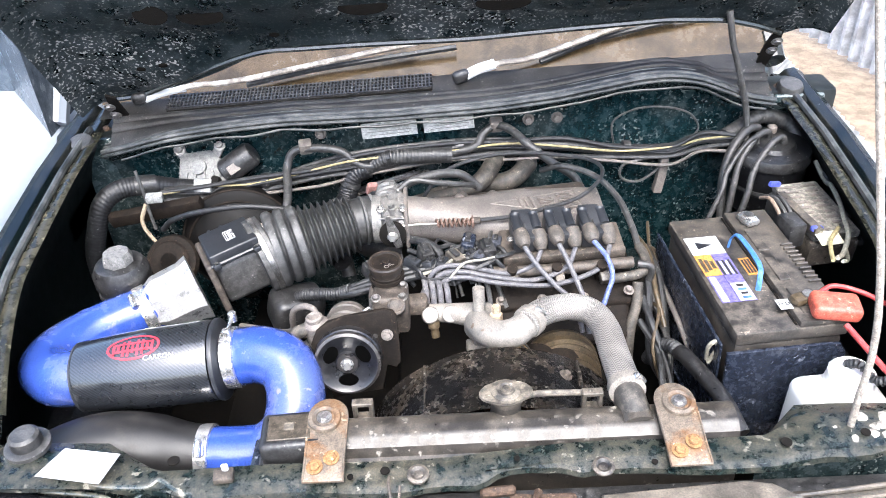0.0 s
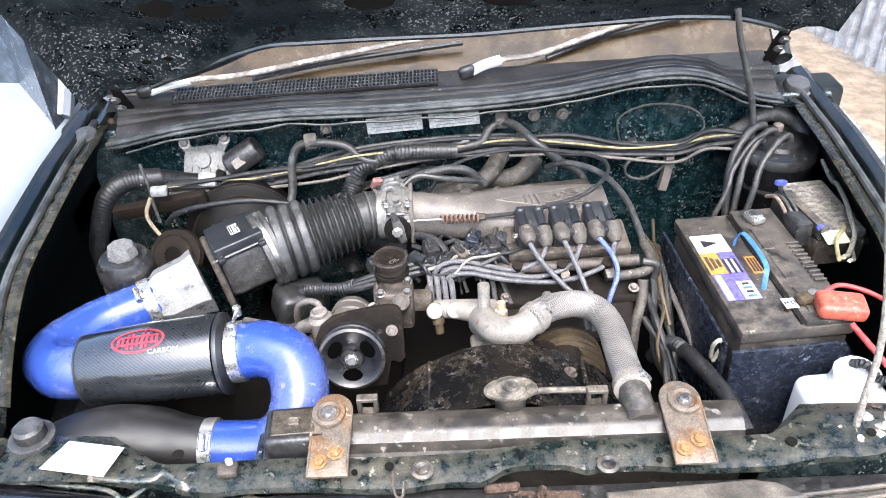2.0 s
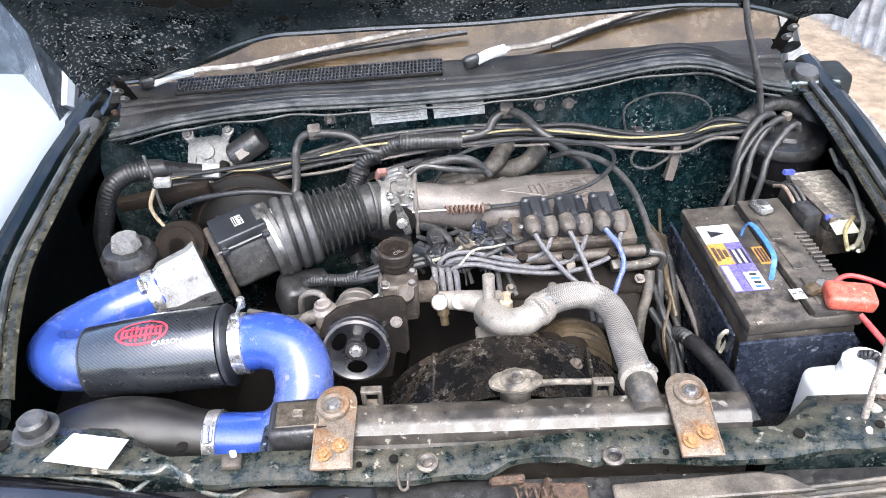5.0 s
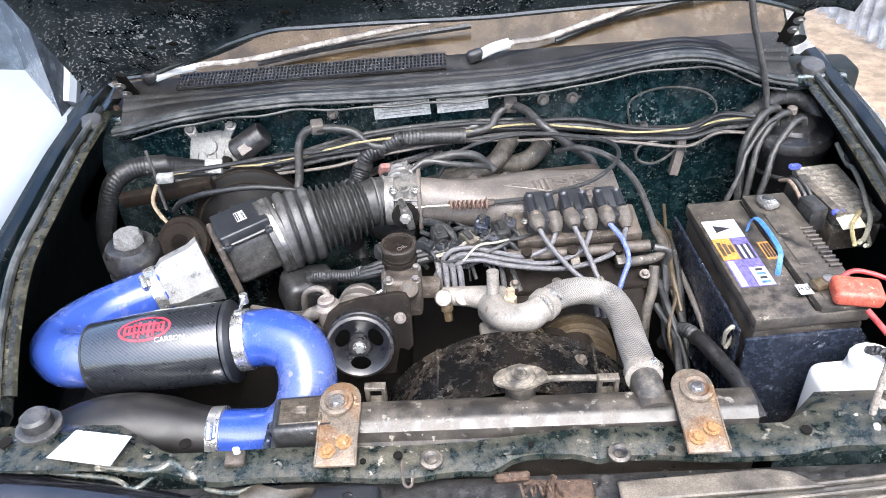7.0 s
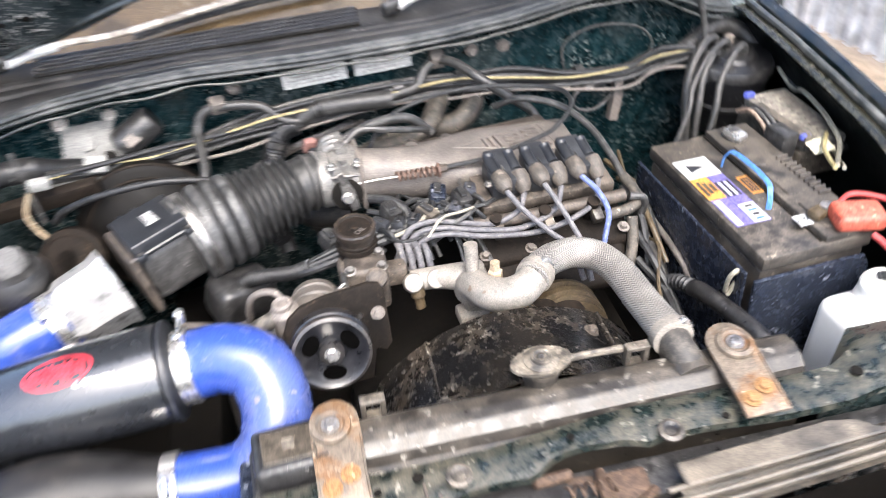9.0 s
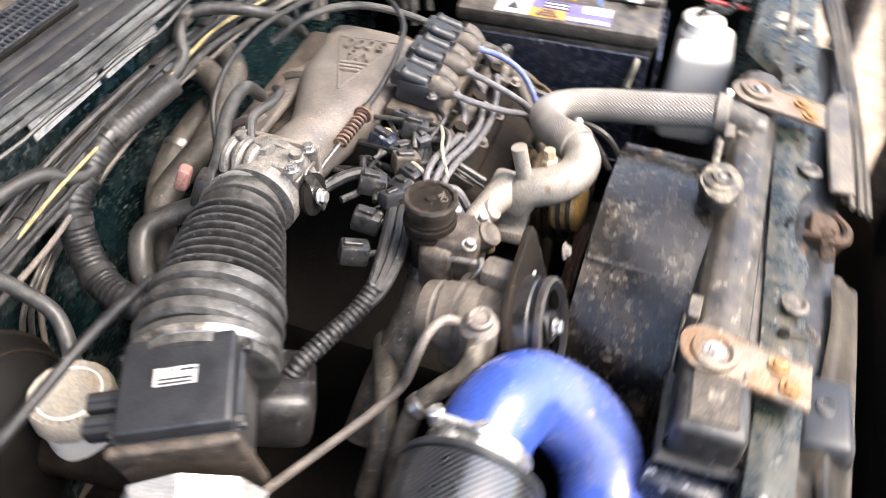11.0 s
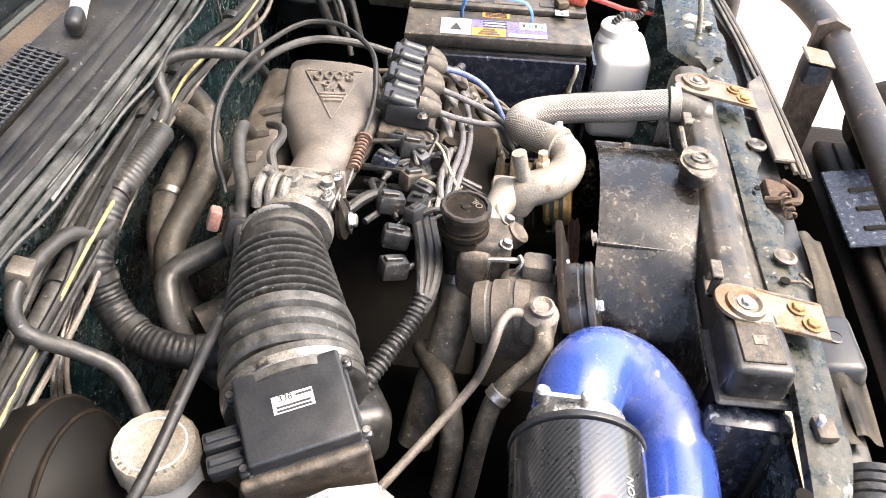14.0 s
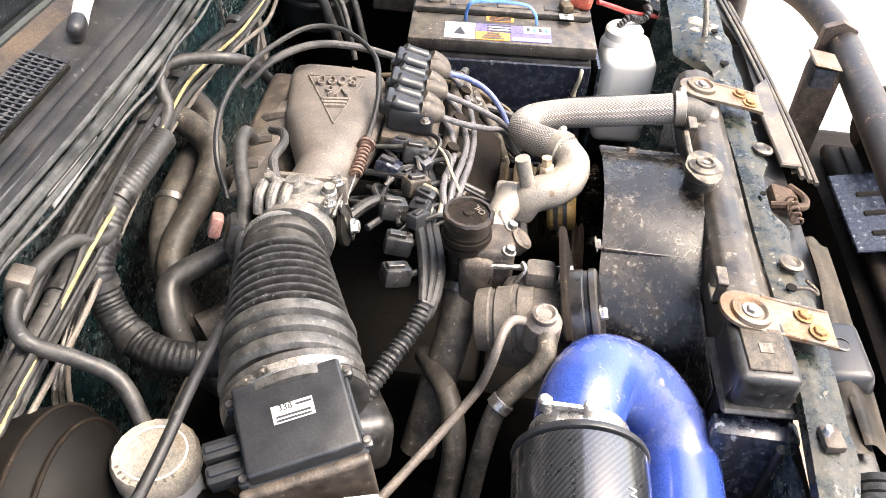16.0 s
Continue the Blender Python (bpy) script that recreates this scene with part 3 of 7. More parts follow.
for xa, xb in ((-0.70, -0.31), (0.33, 0.63)):
    part("headlamp_panel", grid(lambda u, v, xa=xa, xb=xb: Vector((xa + (xb - xa) * u, (-0.036 if xa < 0 else -0.052) - 0.03 * v * (xa > 0) + 0.003 * math.sin(30 * u), 0.952 + 0.012 * xa - 0.42 * v)), 16, 8, 0.003), green_paint, car, "dark green headlamp panel")
part("lamp_side_panel", grid(lambda u, v: Vector((0.625 + 0.025 * math.sin(3 * u) + 0.01 * v, 0.11 - 0.19 * u, 0.950 - 0.45 * v)), 14, 10, 0.004), green_paint, car, "dark green side panel beside the coolant bottle")
part("lamp_bucket", lathe([(0.085, 0.0), (0.085, 0.03), (0.070, 0.055), (0.035, 0.075), (0.030, 0.095), (0, 0.095)], (0.53, -0.135, 0.835), (0, 1, 0), 28), black_plastic, car, "black back of a headlamp")
part("sticker", prism([(-0.573, -0.008), (-0.495, -0.022), (-0.508, -0.069), (-0.596, -0.052)], 0.0012, pose(0, 0, 0.9745)), paper, car, "blank white sticker")

# ---------------------------------------------------------------- the bonnet
H0, HU = Vector((0, 0.80, 1.125)), Vector((0, -0.57, 0.82)).normalized()
HN = Vector((0, -0.82, -0.57)).normalized()  # towards the camera side, downwards


def hood_low(x):
    """Distance up the bonnet's plane at which its rear edge lies."""
    xs = (-0.82, -0.68, -0.533, -0.40, -0.20, 0.0, 0.17, 0.378, 0.50, 0.60, 0.70)
    return float(np.interp(x, xs, (-0.04, -0.030, 0.045, 0.108, 0.114, 0.114, 0.128, 0.142, 0.128, 0.080, 0.150)))


def hood_point(u, v):
    x = CX - 0.735 + 1.47 * u
    lo = hood_low(x)
    s = lo + (1.05 - lo) * v
    e = min(u, 1 - u)
    rim = 0.035 * max(0, 1 - e / 0.035) ** 2
    bow = -0.05 * math.sin(math.pi * u) * v
    rib = 0.010 * math.cos(2 * math.pi * (s - 0.05) / 0.22) * max(0, min(1, (e - 0.05) * 12))
    return H0 + Vector((x, 0, 0)) + HU * s + HN * (rim + bow + rib)


hood = part("bonnet", grid(hood_point, 70, 60, -0.012), hood_under, car, "open bonnet, dark underside covered in dried mud flecks")
bm = bmesh.new()
sweep([tuple(H0 + Vector((x, 0, 0)) + HU * (hood_low(x) + 0.012) + HN * 0.004) for x in np.linspace(CX - 0.66, CX + 0.66, 24)], 0.006, 8, 3, bm=bm)
part("bonnet_edge_fold", bm, body_paint, hood)
for x, y, z in ((-0.700, 0.80, 1.085), (0.580, 0.80, 1.150)):
    s = -1 if x < 0 else 1
    hinge = part("bonnet_hinge", prism([(-0.010, -0.05), (0.012, -0.05), (0.016, 0.0), (0.012, 0.06), (-0.004, 0.07), (-0.012, 0.02)], 0.005,
                                      frame_of((x + 0.01 * s, y - 0.03, z), (1, 0, 0.0), (0, -0.85, -0.5)) @ pose(0, 0, 0, 0, 0, 0), 0.001), grime_shade, car, "black steel bonnet hinge")
    for k in (0.020, 0.050):
        part("bolt", hexbolt(Vector((x + 0.010 * s, y - 0.03, z)) + HU * k + HN * 0.008, HN, 0.008), steel, hinge)

# flat dark discs whose colour stands for the shade inside openings
for x, k, rx, ry in ((-0.473, 0.232, 0.042, 0.026), (-0.556, 0.245, 0.030, 0.028), (-0.185, 0.232, 0.045, 0.022), (0.063, 0.222, 0.05, 0.022), (0.30, 0.235, 0.05, 0.022), (-0.634, 0.081, 0.009, 0.005), (-0.589, 0.089, 0.009, 0.005), (-0.36, 0.150, 0.010, 0.006)):
    hm = frame_of(hood_point((x - CX + 0.735) / 1.47, (k - hood_low(x)) / (1.05 - hood_low(x))) + HN * 0.0015, (1, 0, 0), HN)
    part("access_hole", prism([(rx * math.cos(a), ry * math.sin(a)) for a in (2 * math.pi * j / 20 for j in range(20))], 0.003, hm), grime_shade, hood, "dark oval opening")

# drain holes and fixings in the cross panel, dark discs for shaded openings
for x, y, r in ((-0.147, -0.065, 0.006), (-0.190, -0.074, 0.004), (0.190, -0.075, 0.004), (-0.425, -0.030, 0.008), (-0.655, 0.02, 0.009), (-0.665, -0.02, 0.009), (0.02, -0.06, 0.004), (0.36, -0.055, 0.007), (0.46, -0.05, 0.006)):
    part("drain_hole", prism([(r * math.cos(a), r * math.sin(a)) for a in (2 * math.pi * j / 14 for j in range(14))], 0.002, pose(x, y, 0.9745 + 0.012 * x + 0.004 * math.sin(17 * x))), grime_shade, car)

# wipers: cap, arm and blade
for tipname, base_at, mid_at, tip_at in (("near", (-0.672, 0.800, 1.096), (-0.475, 0.815, 1.128), (-0.10, 0.850, 1.176)),
                                         ("far", (-0.014, 0.790, 1.112), (0.13, 0.822, 1.142), (0.44, 0.885, 1.212))):
    b, c, d = Vector(base_at), Vector(mid_at), Vector(tip_at)
    m = b.lerp(c, 0.55)
    wiper = part("wiper", sweep([b + (c - b) * 0.12 + Vector((0, 0, 0.012)), m + Vector((0, 0, 0.012)), c, c.lerp(d, 0.5), d], 0.0065, 8, 6, flat=0.6), wiper_paint, car, "worn wiper with flaking paint")
    part("wiper_head", sweep([b + (c - b) * 0.05 + Vector((0, 0, 0.010)), b.lerp(c, 0.25) + Vector((0, 0, 0.015)), b.lerp(c, 0.48) + Vector((0, 0, 0.014))], 0.011, 10, 5, flat=0.7), paper, wiper, "white wiper arm head")
    part("wiper_cap", rbox((0.036, 0.026, 0.020), axis_pose(b + Vector((0, 0, 0.012)), (c - b)) @ pose(0, 0, 0, 0, 90, 0), 0.009, 3), black_plastic, wiper, "black plastic cap")
    part("wiper_blade", sweep([c + Vector((0.02, 0.006, -0.012)), c.lerp(d, 0.5) + Vector((0, 0.006, -0.014)), d + Vector((0.08, 0.0, -0.014))], 0.006, 6, 6), rubber, wiper)

# paper stickers on the firewall
plate_grey = mat("plate_print", (0.30, 0.29, 0.27), 0.5, 0, 0.2, DUST, 40, 0.05)
plate_mat = mat("dusty_plate", (0.60, 0.59, 0.56), 0.45, 0, 0.2, (0.42, 0.40, 0.36), 30, 0.05)
for a, b in ((-0.222, -0.108), (-0.095, 0.008)):
    z = 1.040 + 0.06 * (0.5 * (a + b) + 0.1)
    lab = part("label_plate", rbox((b - a, 0.002, 0.034), pose((a + b) / 2, 0.744, z + 0.002, -4, -3.6, 0), 0.0006, 1), plate_mat, car, "white printed plate with small unreadable lines")
    for i in range(4):
        part("print_line", rbox(((b - a) * (0.8 - 0.1 * (i % 2)), 0.001, 0.0016), pose((a + b) / 2, 0.7425, z + 0.013 - 0.007 * i, -4, -3.6, 0), 0), plate_grey, lab)

# ---------------------------------------------------------------- radiator
rad = thing("radiator", (0.0, 0.0, 0.55), "radiator with a dusty black plastic top tank and pressure cap", "radiator")


def tank_point(u, v):
    x = -0.305 + 0.615 * u
    prof = ((0.024, -0.10), (0.024, -0.026), (0.021, -0.010), (0.012, -0.001), (-0.004, 0.002), (-0.020, -0.001), (-0.032, -0.010), (-0.036, -0.024), (-0.046, -0.027), (-0.046, -0.10))
    k = v * (len(prof) - 1)
    i = min(int(k), len(prof) - 2)
    f = k - i
    y = prof[i][0] + (prof[i + 1][0] - prof[i][0]) * f
    z = prof[i][1] + (prof[i + 1][1] - prof[i][1]) * f
    return Vector((x, y, 0.985 + z))


bm = grid(tank_point, 60, 36)
bmesh.ops.holes_fill(bm, edges=[e for e in bm.edges if e.is_boundary])
part("top_tank", bm, tank_plastic, rad, "dusty black plastic top tank")
part("crimp_edge", rbox((0.60, 0.006, 0.010), pose(0.002, -0.0475, 0.956), 0.002, 1), rusty, rad, "rusty crimped tank edge")
part("core", rbox((0.60, 0.05, 0.42), pose(0.0, 0.0, 0.69), 0.003), grime_shade, rad)
bm = rbox((0.085, 0.062, 0.055), pose(-0.268, -0.008, 0.966, 0, 0, 3), 0.008, 3)
rbox((0.10, 0.078, 0.008), pose(-0.268, -0.008, 0.948, 0, 0, 3), 0.003, 1, bm)
part("tank_end", bm, black_plastic, rad, "black plastic tank end with rim")
badge = part("tank_badge", rbox((0.056, 0.042, 0.003), pose(-0.272, -0.008, 0.9945, 0, 0, 3), 0.001, 1), badge_brown, rad, "brown dusty embossed plate")
part("badge_mark", prism([(-0.009, 0), (0, -0.009), (0.009, 0), (0, 0.009)], 0.0012, pose(-0.272, -0.008, 0.9970, 0, 0, 48)), tan_dusty, badge)
part("side_plate", rbox((0.030, 0.086, 0.46), pose(-0.320, -0.010, 0.705), 0.008, 2), tray_blue, rad, "dark plastic radiator side plate")
part("side_rib", rbox((0.012, 0.012, 0.46), pose(-0.338, -0.034, 0.70), 0.003, 1), black_plastic, rad)
ear = []
for a in np.linspace(0, 2 * math.pi, 56, endpoint=False):
    c, q = math.cos(a), math.sin(a)
    ear.append(((0.0235 + 0.0125 * abs(c) ** 5) * c, (0.0235 + 0.0125 * abs(c) ** 5) * q))
cap = part("radiator_cap", prism(ear, 0.004, pose(0.013, 0.023, 1.010, -3, 0, 4), 0.0015, seg=2), tan_dusty, rad, "dusty tan pressed-steel pressure cap with two ears")
part("cap_crown", lathe([(0.0205, 0), (0.0195, 0.003), (0.0125, 0.0055), (0.0115, 0.0085), (0.0085, 0.0090), (0.0065, 0.0065), (0, 0.0065)], (0.013, 0.023, 1.009), (0, 0, 1), 32), tan_dusty, cap)
part("cap_rivet", lathe([(0.0035, 0.006), (0.0035, 0.0078), (0, 0.0082)], (0.013, 0.023, 1.009), (0, 0, 1), 12), steel, cap)
part("filler_neck", lathe([(0.023, -0.03), (0.0205, -0.010), (0.0200, 0.010), (0.0230, 0.013), (0.0230, 0.020), (0.018, 0.021)], (0.013, 0.023, 0.985), (0, 0, 1), 28), tank_plastic, rad)
part("overflow_pipe", sweep([(0.032, 0.026, 0.995), (0.06, 0.032, 0.994), (0.115, 0.032, 0.992)], 0.0045, 8), tan_dusty, rad, "thin dusty overflow pipe")
part("outlet_neck", lathe([(0.024, 0), (0.022, 0.02), (0.021, 0.05)], (0.183, -0.012, 0.972), (-0.10, 1, 0.28), 20), tank_plastic, rad)
for x in (-0.178, 0.128):
    clip = bmesh.new()
    for d in (-0.011, 0.011):
        rbox((0.006, 0.010, 0.030), pose(x + d, 0.024, 0.986), 0.001, 1, clip)
    rbox((0.028, 0.012, 0.006), pose(x, 0.024, 1.000), 0.001, 1, clip)
    rbox((0.028, 0.014, 0.006), pose(x, 0.024, 0.974), 0.001, 1, clip)
    part("shroud_clip", clip, dusty_black, rad)
for x, d in ((-0.226, 0.004), (0.236, -0.004)):
    outline = [(0.0265 * math.cos(a), 0.006 + 0.0265 * math.sin(a)) for a in np.linspace(0, math.pi, 13)] + [(-0.0265, -0.030), (-0.0255, -0.060), (-0.026, -0.090), (0.026, -0.090), (0.0255, -0.060), (0.0265, -0.030)]
    br = part("mounting_bracket", prism(outline, 0.004, pose(x + d, 0.0, 0.998, 9, 0, 0), 0.0012, seg=2), rusty, rad, "rusty plated steel mounting bracket")
    for sx in (-1, 1):
        part("bracket_edge", sweep([pose(x + d, 0.0, 0.998, 9, 0, 0) @ Vector(q) for q in ((sx * 0.0255, -0.015, 0.0), (sx * 0.0245, -0.055, 0.0005), (sx * 0.0250, -0.088, 0.0))], 0.0016, 6, 5), rusty, br)
    part("grommet", lathe([(0.022, 0), (0.021, 0.004), (0.016, 0.005), (0.013, 0.002), (0, 0.002)], (x, 0.0, 0.999), (0, -0.12, 1), 28), rusty, br, "rusty raised washer ring")
    part("bolt", hexbolt((x, 0.0, 1.001), (0, -0.12, 1), 0.0065, 0.005, 0.010), steel, br)
    for bx, by, bz in ((0.009, -0.058, 0.990), (-0.011, -0.070, 0.988)):
        part("bolt", hexbolt((x + d + bx, by, bz), (0, -0.15, 1), 0.007, 0.005, 0.0105), rust_amber, br, "rusty bolt")

# ---------------------------------------------------------------- fan shroud and fan
shroud = thing("fan_shroud", (0.0, 0.1, 0.6), "black plastic fan shroud splashed with mud", "fan shroud")


def shroud_point(u, v):
    a = math.radians(200 - 220 * u)
    r = 0.209 + 0.004 * (1 - v) + 0.0012 * math.sin(9 * a + 5 * v)
    return Vector((0.010 + r * math.cos(a), 0.020 + 0.122 * v, 0.770 + r * math.sin(a)))


part("cowl", grid(shroud_point, 48, 10, 0.003), shroud_black, shroud, "arched black shroud, muddy on top")
bm = grid(lambda u, v: Vector((0.010 + (0.209 - 0.02 * v) * math.cos(math.radians(200 - 220 * u)), 0.142, 0.770 + (0.209 - 0.02 * v) * math.sin(math.radians(200 - 220 * u)))), 60, 2, 0.003)
part("rear_lip", bm, shroud_black, shroud)
part("back_plate", rbox((0.56, 0.004, 0.40), pose(0.0, 0.027, 0.735), 0.001, 1), shroud_black, shroud)
for x, z, lean in ((-0.097, 0.950, -30), (0.127, 0.946, 34)):
    part("rib", rbox((0.005, 0.116, 0.008), pose(x, 0.083, z, 0, lean, 0), 0.002, 1), shroud_black, shroud)
part("shroud_bolt", hexbolt((0.105, 0.10, 0.957), (0.45, 0, 0.9), 0.006, 0.008, 0.010), dusty_cast, shroud)
fan = part("fan", lathe([(0.05, 0), (0.05, 0.04), (0.03, 0.05), (0, 0.05)], (-0.01, 0.085, 0.765), (0, 1, 0), 20), grime_shade, shroud)
for i in range(7):
    a = 2 * math.pi * i / 7
    part("fan_blade", rbox((0.10, 0.004, 0.05), pose(-0.01, 0.11, 0.765) @ pose(0, 0, 0, 0, -math.degrees(a), 0) @ pose(0.095, 0, 0, 30, 0, 0), 0.002, 1), grime_shade, fan)

# ---------------------------------------------------------------- upper coolant hose
hose = thing("radiator_hose", (0.16, 0.12, 0.97), "braided silver radiator hose with steel clamps", "hose")
sleeve = part("sleeve", sweep([(0.056, 0.188, 0.979), (0.075, 0.213, 0.976), (0.102, 0.237, 0.967), (0.137, 0.250, 0.959), (0.166, 0.236, 0.957), (0.178, 0.190, 0.964), (0.177, 0.12, 0.977), (0.176, 0.045, 0.992)], 0.0215, 20, 8), braid, hose)
# length along the sleeve and turn round it, for the braid
sm = sleeve.data
uvs = sm.uv_layers.new(name="braid")
ring_run, last = [0.0], None
for r in range(len(sm.vertices) // 20):
    mid = sum((sm.vertices[20 * r + k].co for k in range(20)), Vector()) / 20
    ring_run.append(ring_run[-1] + ((mid - last).length if last is not None else 0.0))
    last = mid
for f in sm.polygons:
    turns = [sm.loops[q].vertex_index % 20 for q in f.loop_indices]
    for q, k in zip(f.loop_indices, turns):
        uvs.data[q].uv = (ring_run[sm.loops[q].vertex_index // 20 + 1], (k + (20 if k == 0 and max(turns) == 19 else 0)) / 20)
part("hose_end", sweep([(0.176, 0.046, 0.992), (0.178, 0.02, 0.989), (0.183, -0.008, 0.976)], 0.0195, 18, 5), tan_rubber, hose, "dusty grey rubber hose end")
for p, d in (((0.176, 0.036, 0.993), (0.0, -1, 0.12)), ((0.064, 0.199, 0.978), (0.62, 0.78, -0.08))):
    cl = part("hose_clamp", lathe([(0.0215, -0.008), (0.0250, -0.007), (0.0250, 0.007), (0.0215, 0.008)], p, d, 28), tan_alu, hose, "pale dusty band clamp")
    part("clamp_screw", rbox((0.010, 0.022, 0.010), axis_pose(Vector(p) + Vector((0.016, 0.0, 0.017)), (0.6, 0.1, 0.5)), 0.003, 2), bright_metal, cl)

# ---------------------------------------------------------------- engine
engine = thing("engine", (0.0, 0.4, 0.5), "dusty six-cylinder petrol engine with cast aluminium intake manifold", "engine")
# near-black block, its colour standing for shade as well as grime
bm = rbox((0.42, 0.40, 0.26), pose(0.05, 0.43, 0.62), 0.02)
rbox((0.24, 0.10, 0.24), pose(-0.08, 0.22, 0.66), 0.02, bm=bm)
part("block", bm, grime_shade, engine, "grimy dark engine block, shade around it put into the colour")


def plenum_top(x):
    return 1.024 - 0.165 * (x + 0.10)


def plenum_point(u, v):
    """Cross sections along the plenum from the throttle to its far end."""
    x = -0.130 + 0.365 * u
    k = np.interp(u, (0, 0.08, 0.2, 0.32, 0.55, 0.9, 1.0), (0, 0, 0, 0.25, 0.85, 1, 0.96))
    cy = np.interp(x, (-0.13, -0.05, 0.10, 0.24), (0.487, 0.488, 0.512, 0.540))
    wy = 0.036 + 0.038 * k
    h = 0.036 - 0.004 * k
    a = 2 * math.pi * v
    q = 2.0 + 1.8 * k
    c, s = math.cos(a), math.sin(a)
    r = (abs(c) ** q + abs(s) ** q) ** (-1 / q)
    return Vector((x, cy + wy * r * c, plenum_top(x) - h + h * r * s * (1.0 if s > 0 else 1.3)))


bm = grid(plenum_point, 40, 32)
bmesh.ops.remove_doubles(bm, verts=bm.verts, dist=1e-5)
bmesh.ops.holes_fill(bm, edges=[e for e in bm.edges if e.is_boundary])
plenum = part("intake_plenum", bm, cast_alu, engine, "dusty cast aluminium intake plenum with raised emblem")
m = frame_of((0.140, 0.519, plenum_top(0.140) + 0.0005), (-0.2, 1, 0.03), (0.165, 0, 1)) @ Matrix.Diagonal((0.64, 1.22, 1, 1))
emn = letters("emblem_number", "3000", 0.040, m @ pose(0, -0.026, 0.0, 0, 0, 0) @ Matrix.Diagonal((1.15, 1, 1, 1)), cast_alu, plenum, 0.004)
tagged(emn, kind="stuff")
letters("emblem_letters", "V6", 0.038, m @ pose(0, 0.007, 0.0, 0, 0, 0) @ Matrix.Diagonal((1.2, 1, 1, 1)), cast_alu, plenum, 0.004)
tri_out = [(-0.066, -0.046), (0.066, -0.046), (0, 0.098)]
for i in range(3):
    a, b = Vector(tri_out[i]), Vector(tri_out[(i + 1) % 3])
    part("emblem_edge", sweep([m @ Vector((*a, 0.0)), m @ Vector((*b, 0.0)) ], 0.0013, 6, 1), cast_alu, plenum)
for i in range(3):
    w = 0.030 - 0.0045 * i
    part("emblem_bar", rbox((2 * w, 0.004, 0.008), m @ pose(0, 0.032 + 0.0095 * i, 0), 0.001, 1), cast_alu, plenum)
part("lower_manifold", rbox((0.26, 0.085, 0.04), pose(0.09, 0.590, 0.935, 0, -3, 2), 0.012, 3), dusty_cast, engine, "grey cast lower intake manifold")
part("side_runner", rbox((0.22, 0.055, 0.012), frame_of((0.03, 0.592, 0.955), (1, 0.12, 0.02), (0.0, 0.45, 0.9)), 0.005, 2), cast_alu, engine, "smooth beige cast runner beside the plenum")
for i in range(3):
    part("runner_rib", sweep([(-0.03 + 0.06 * i, 0.575, 0.965), (-0.025 + 0.06 * i, 0.60, 0.955), (-0.02 + 0.06 * i, 0.625, 0.935)], 0.012, 10, 4), cast_alu, engine)
part("rocker_cover", rbox((0.25, 0.12, 0.06), pose(0.135, 0.378, 0.905, 22, 0, 2), 0.014, 3), iron, engine, "dusty grey rocker cover")
for x in (0.03, 0.10, 0.17, 0.245):
    part("cover_bolt", hexbolt((x, 0.325, 0.916 + 0.01 * (x > 0.2)), (0, -0.37, 0.93), 0.006, 0.008, 0.009), cast_alu, engine)
part("front_cover", rbox((0.24, 0.10, 0.05), pose(0.13, 0.325, 0.875, 40, 0, 2), 0.012, 3), iron, engine)
part("alternator", lathe([(0.030, -0.05), (0.060, -0.045), (0.062, -0.036), (0.052, -0.033), (0.052, -0.027), (0.062, -0.024), (0.062, -0.014), (0.054, -0.011), (0.054, -0.006), (0.062, -0.003), (0.062, 0.0), (0.055, 0.003), (0.055, 0.008), (0.060, 0.011), (0.060, 0.015), (0.050, 0.018), (0.050, 0.023), (0.056, 0.026), (0.056, 0.030), (0.046, 0.033), (0.046, 0.037), (0.050, 0.040), (0.040, 0.042), (0.012, 0.044), (0, 0.046)], (0.125, 0.225, 0.835), (0, -1, 0.1), 32), yellow_part, engine, "dusty yellow-brown alternator")
for z, r in ((0.80, 0.085), (0.70, 0.07)):
    part("belt_pulley", lathe([(r - 0.02, 0), (r, 0.002), (r - 0.006, 0.006), (r, 0.010), (r - 0.006, 0.014), (r, 0.018), (r - 0.02, 0.02), (0.02, 0.012), (0, 0.012)], (0.0, 0.17, z), (0, -1, 0), 36), rust_dark, engine, "rusty grooved belt pulley")
rail = part("fuel_rail", sweep([(0.015, 0.352, 0.958), (0.10, 0.348, 0.960), (0.255, 0.356, 0.962)], 0.010, 12, 5), dusty_cast, engine, "dusty cast fuel rail")
for x in (0.05, 0.125, 0.20):
    inj = part("injector", lathe([(0.009, -0.03), (0.009, 0), (0.007, 0.004), (0.007, 0.012)], (x, 0.350, 0.945), (0, 0.35, -0.93), 12), iron, rail)
    part("injector_plug", rbox((0.016, 0.022, 0.018), pose(x + 0.004, 0.335, 0.950, 30, 0, 6), 0.003, 2), dusty_black, inj)
part("end_pipe", sweep([(0.262, 0.352, 0.962), (0.285, 0.348, 0.955), (0.284, 0.350, 0.92), (0.270, 0.335, 0.87)], 0.0060, 10, 6), dusty_rubber, engine, "dusty rubber fuel pipe")

# throttle body
tb = part("throttle_body", lathe([(0.044, 0), (0.044, 0.016), (0.040, 0.018), (0.040, 0.045), (0.046, 0.047), (0.046, 0.058)], (-0.188, 0.489, 0.987), (1, 0.02, 0), 28), pale_alu, engine, "bright cast throttle body")
part("tb_block", rbox((0.040, 0.075, 0.055), pose(-0.152, 0.489, 1.002, 0, 0, 2), 0.006, 2), pale_alu, tb)
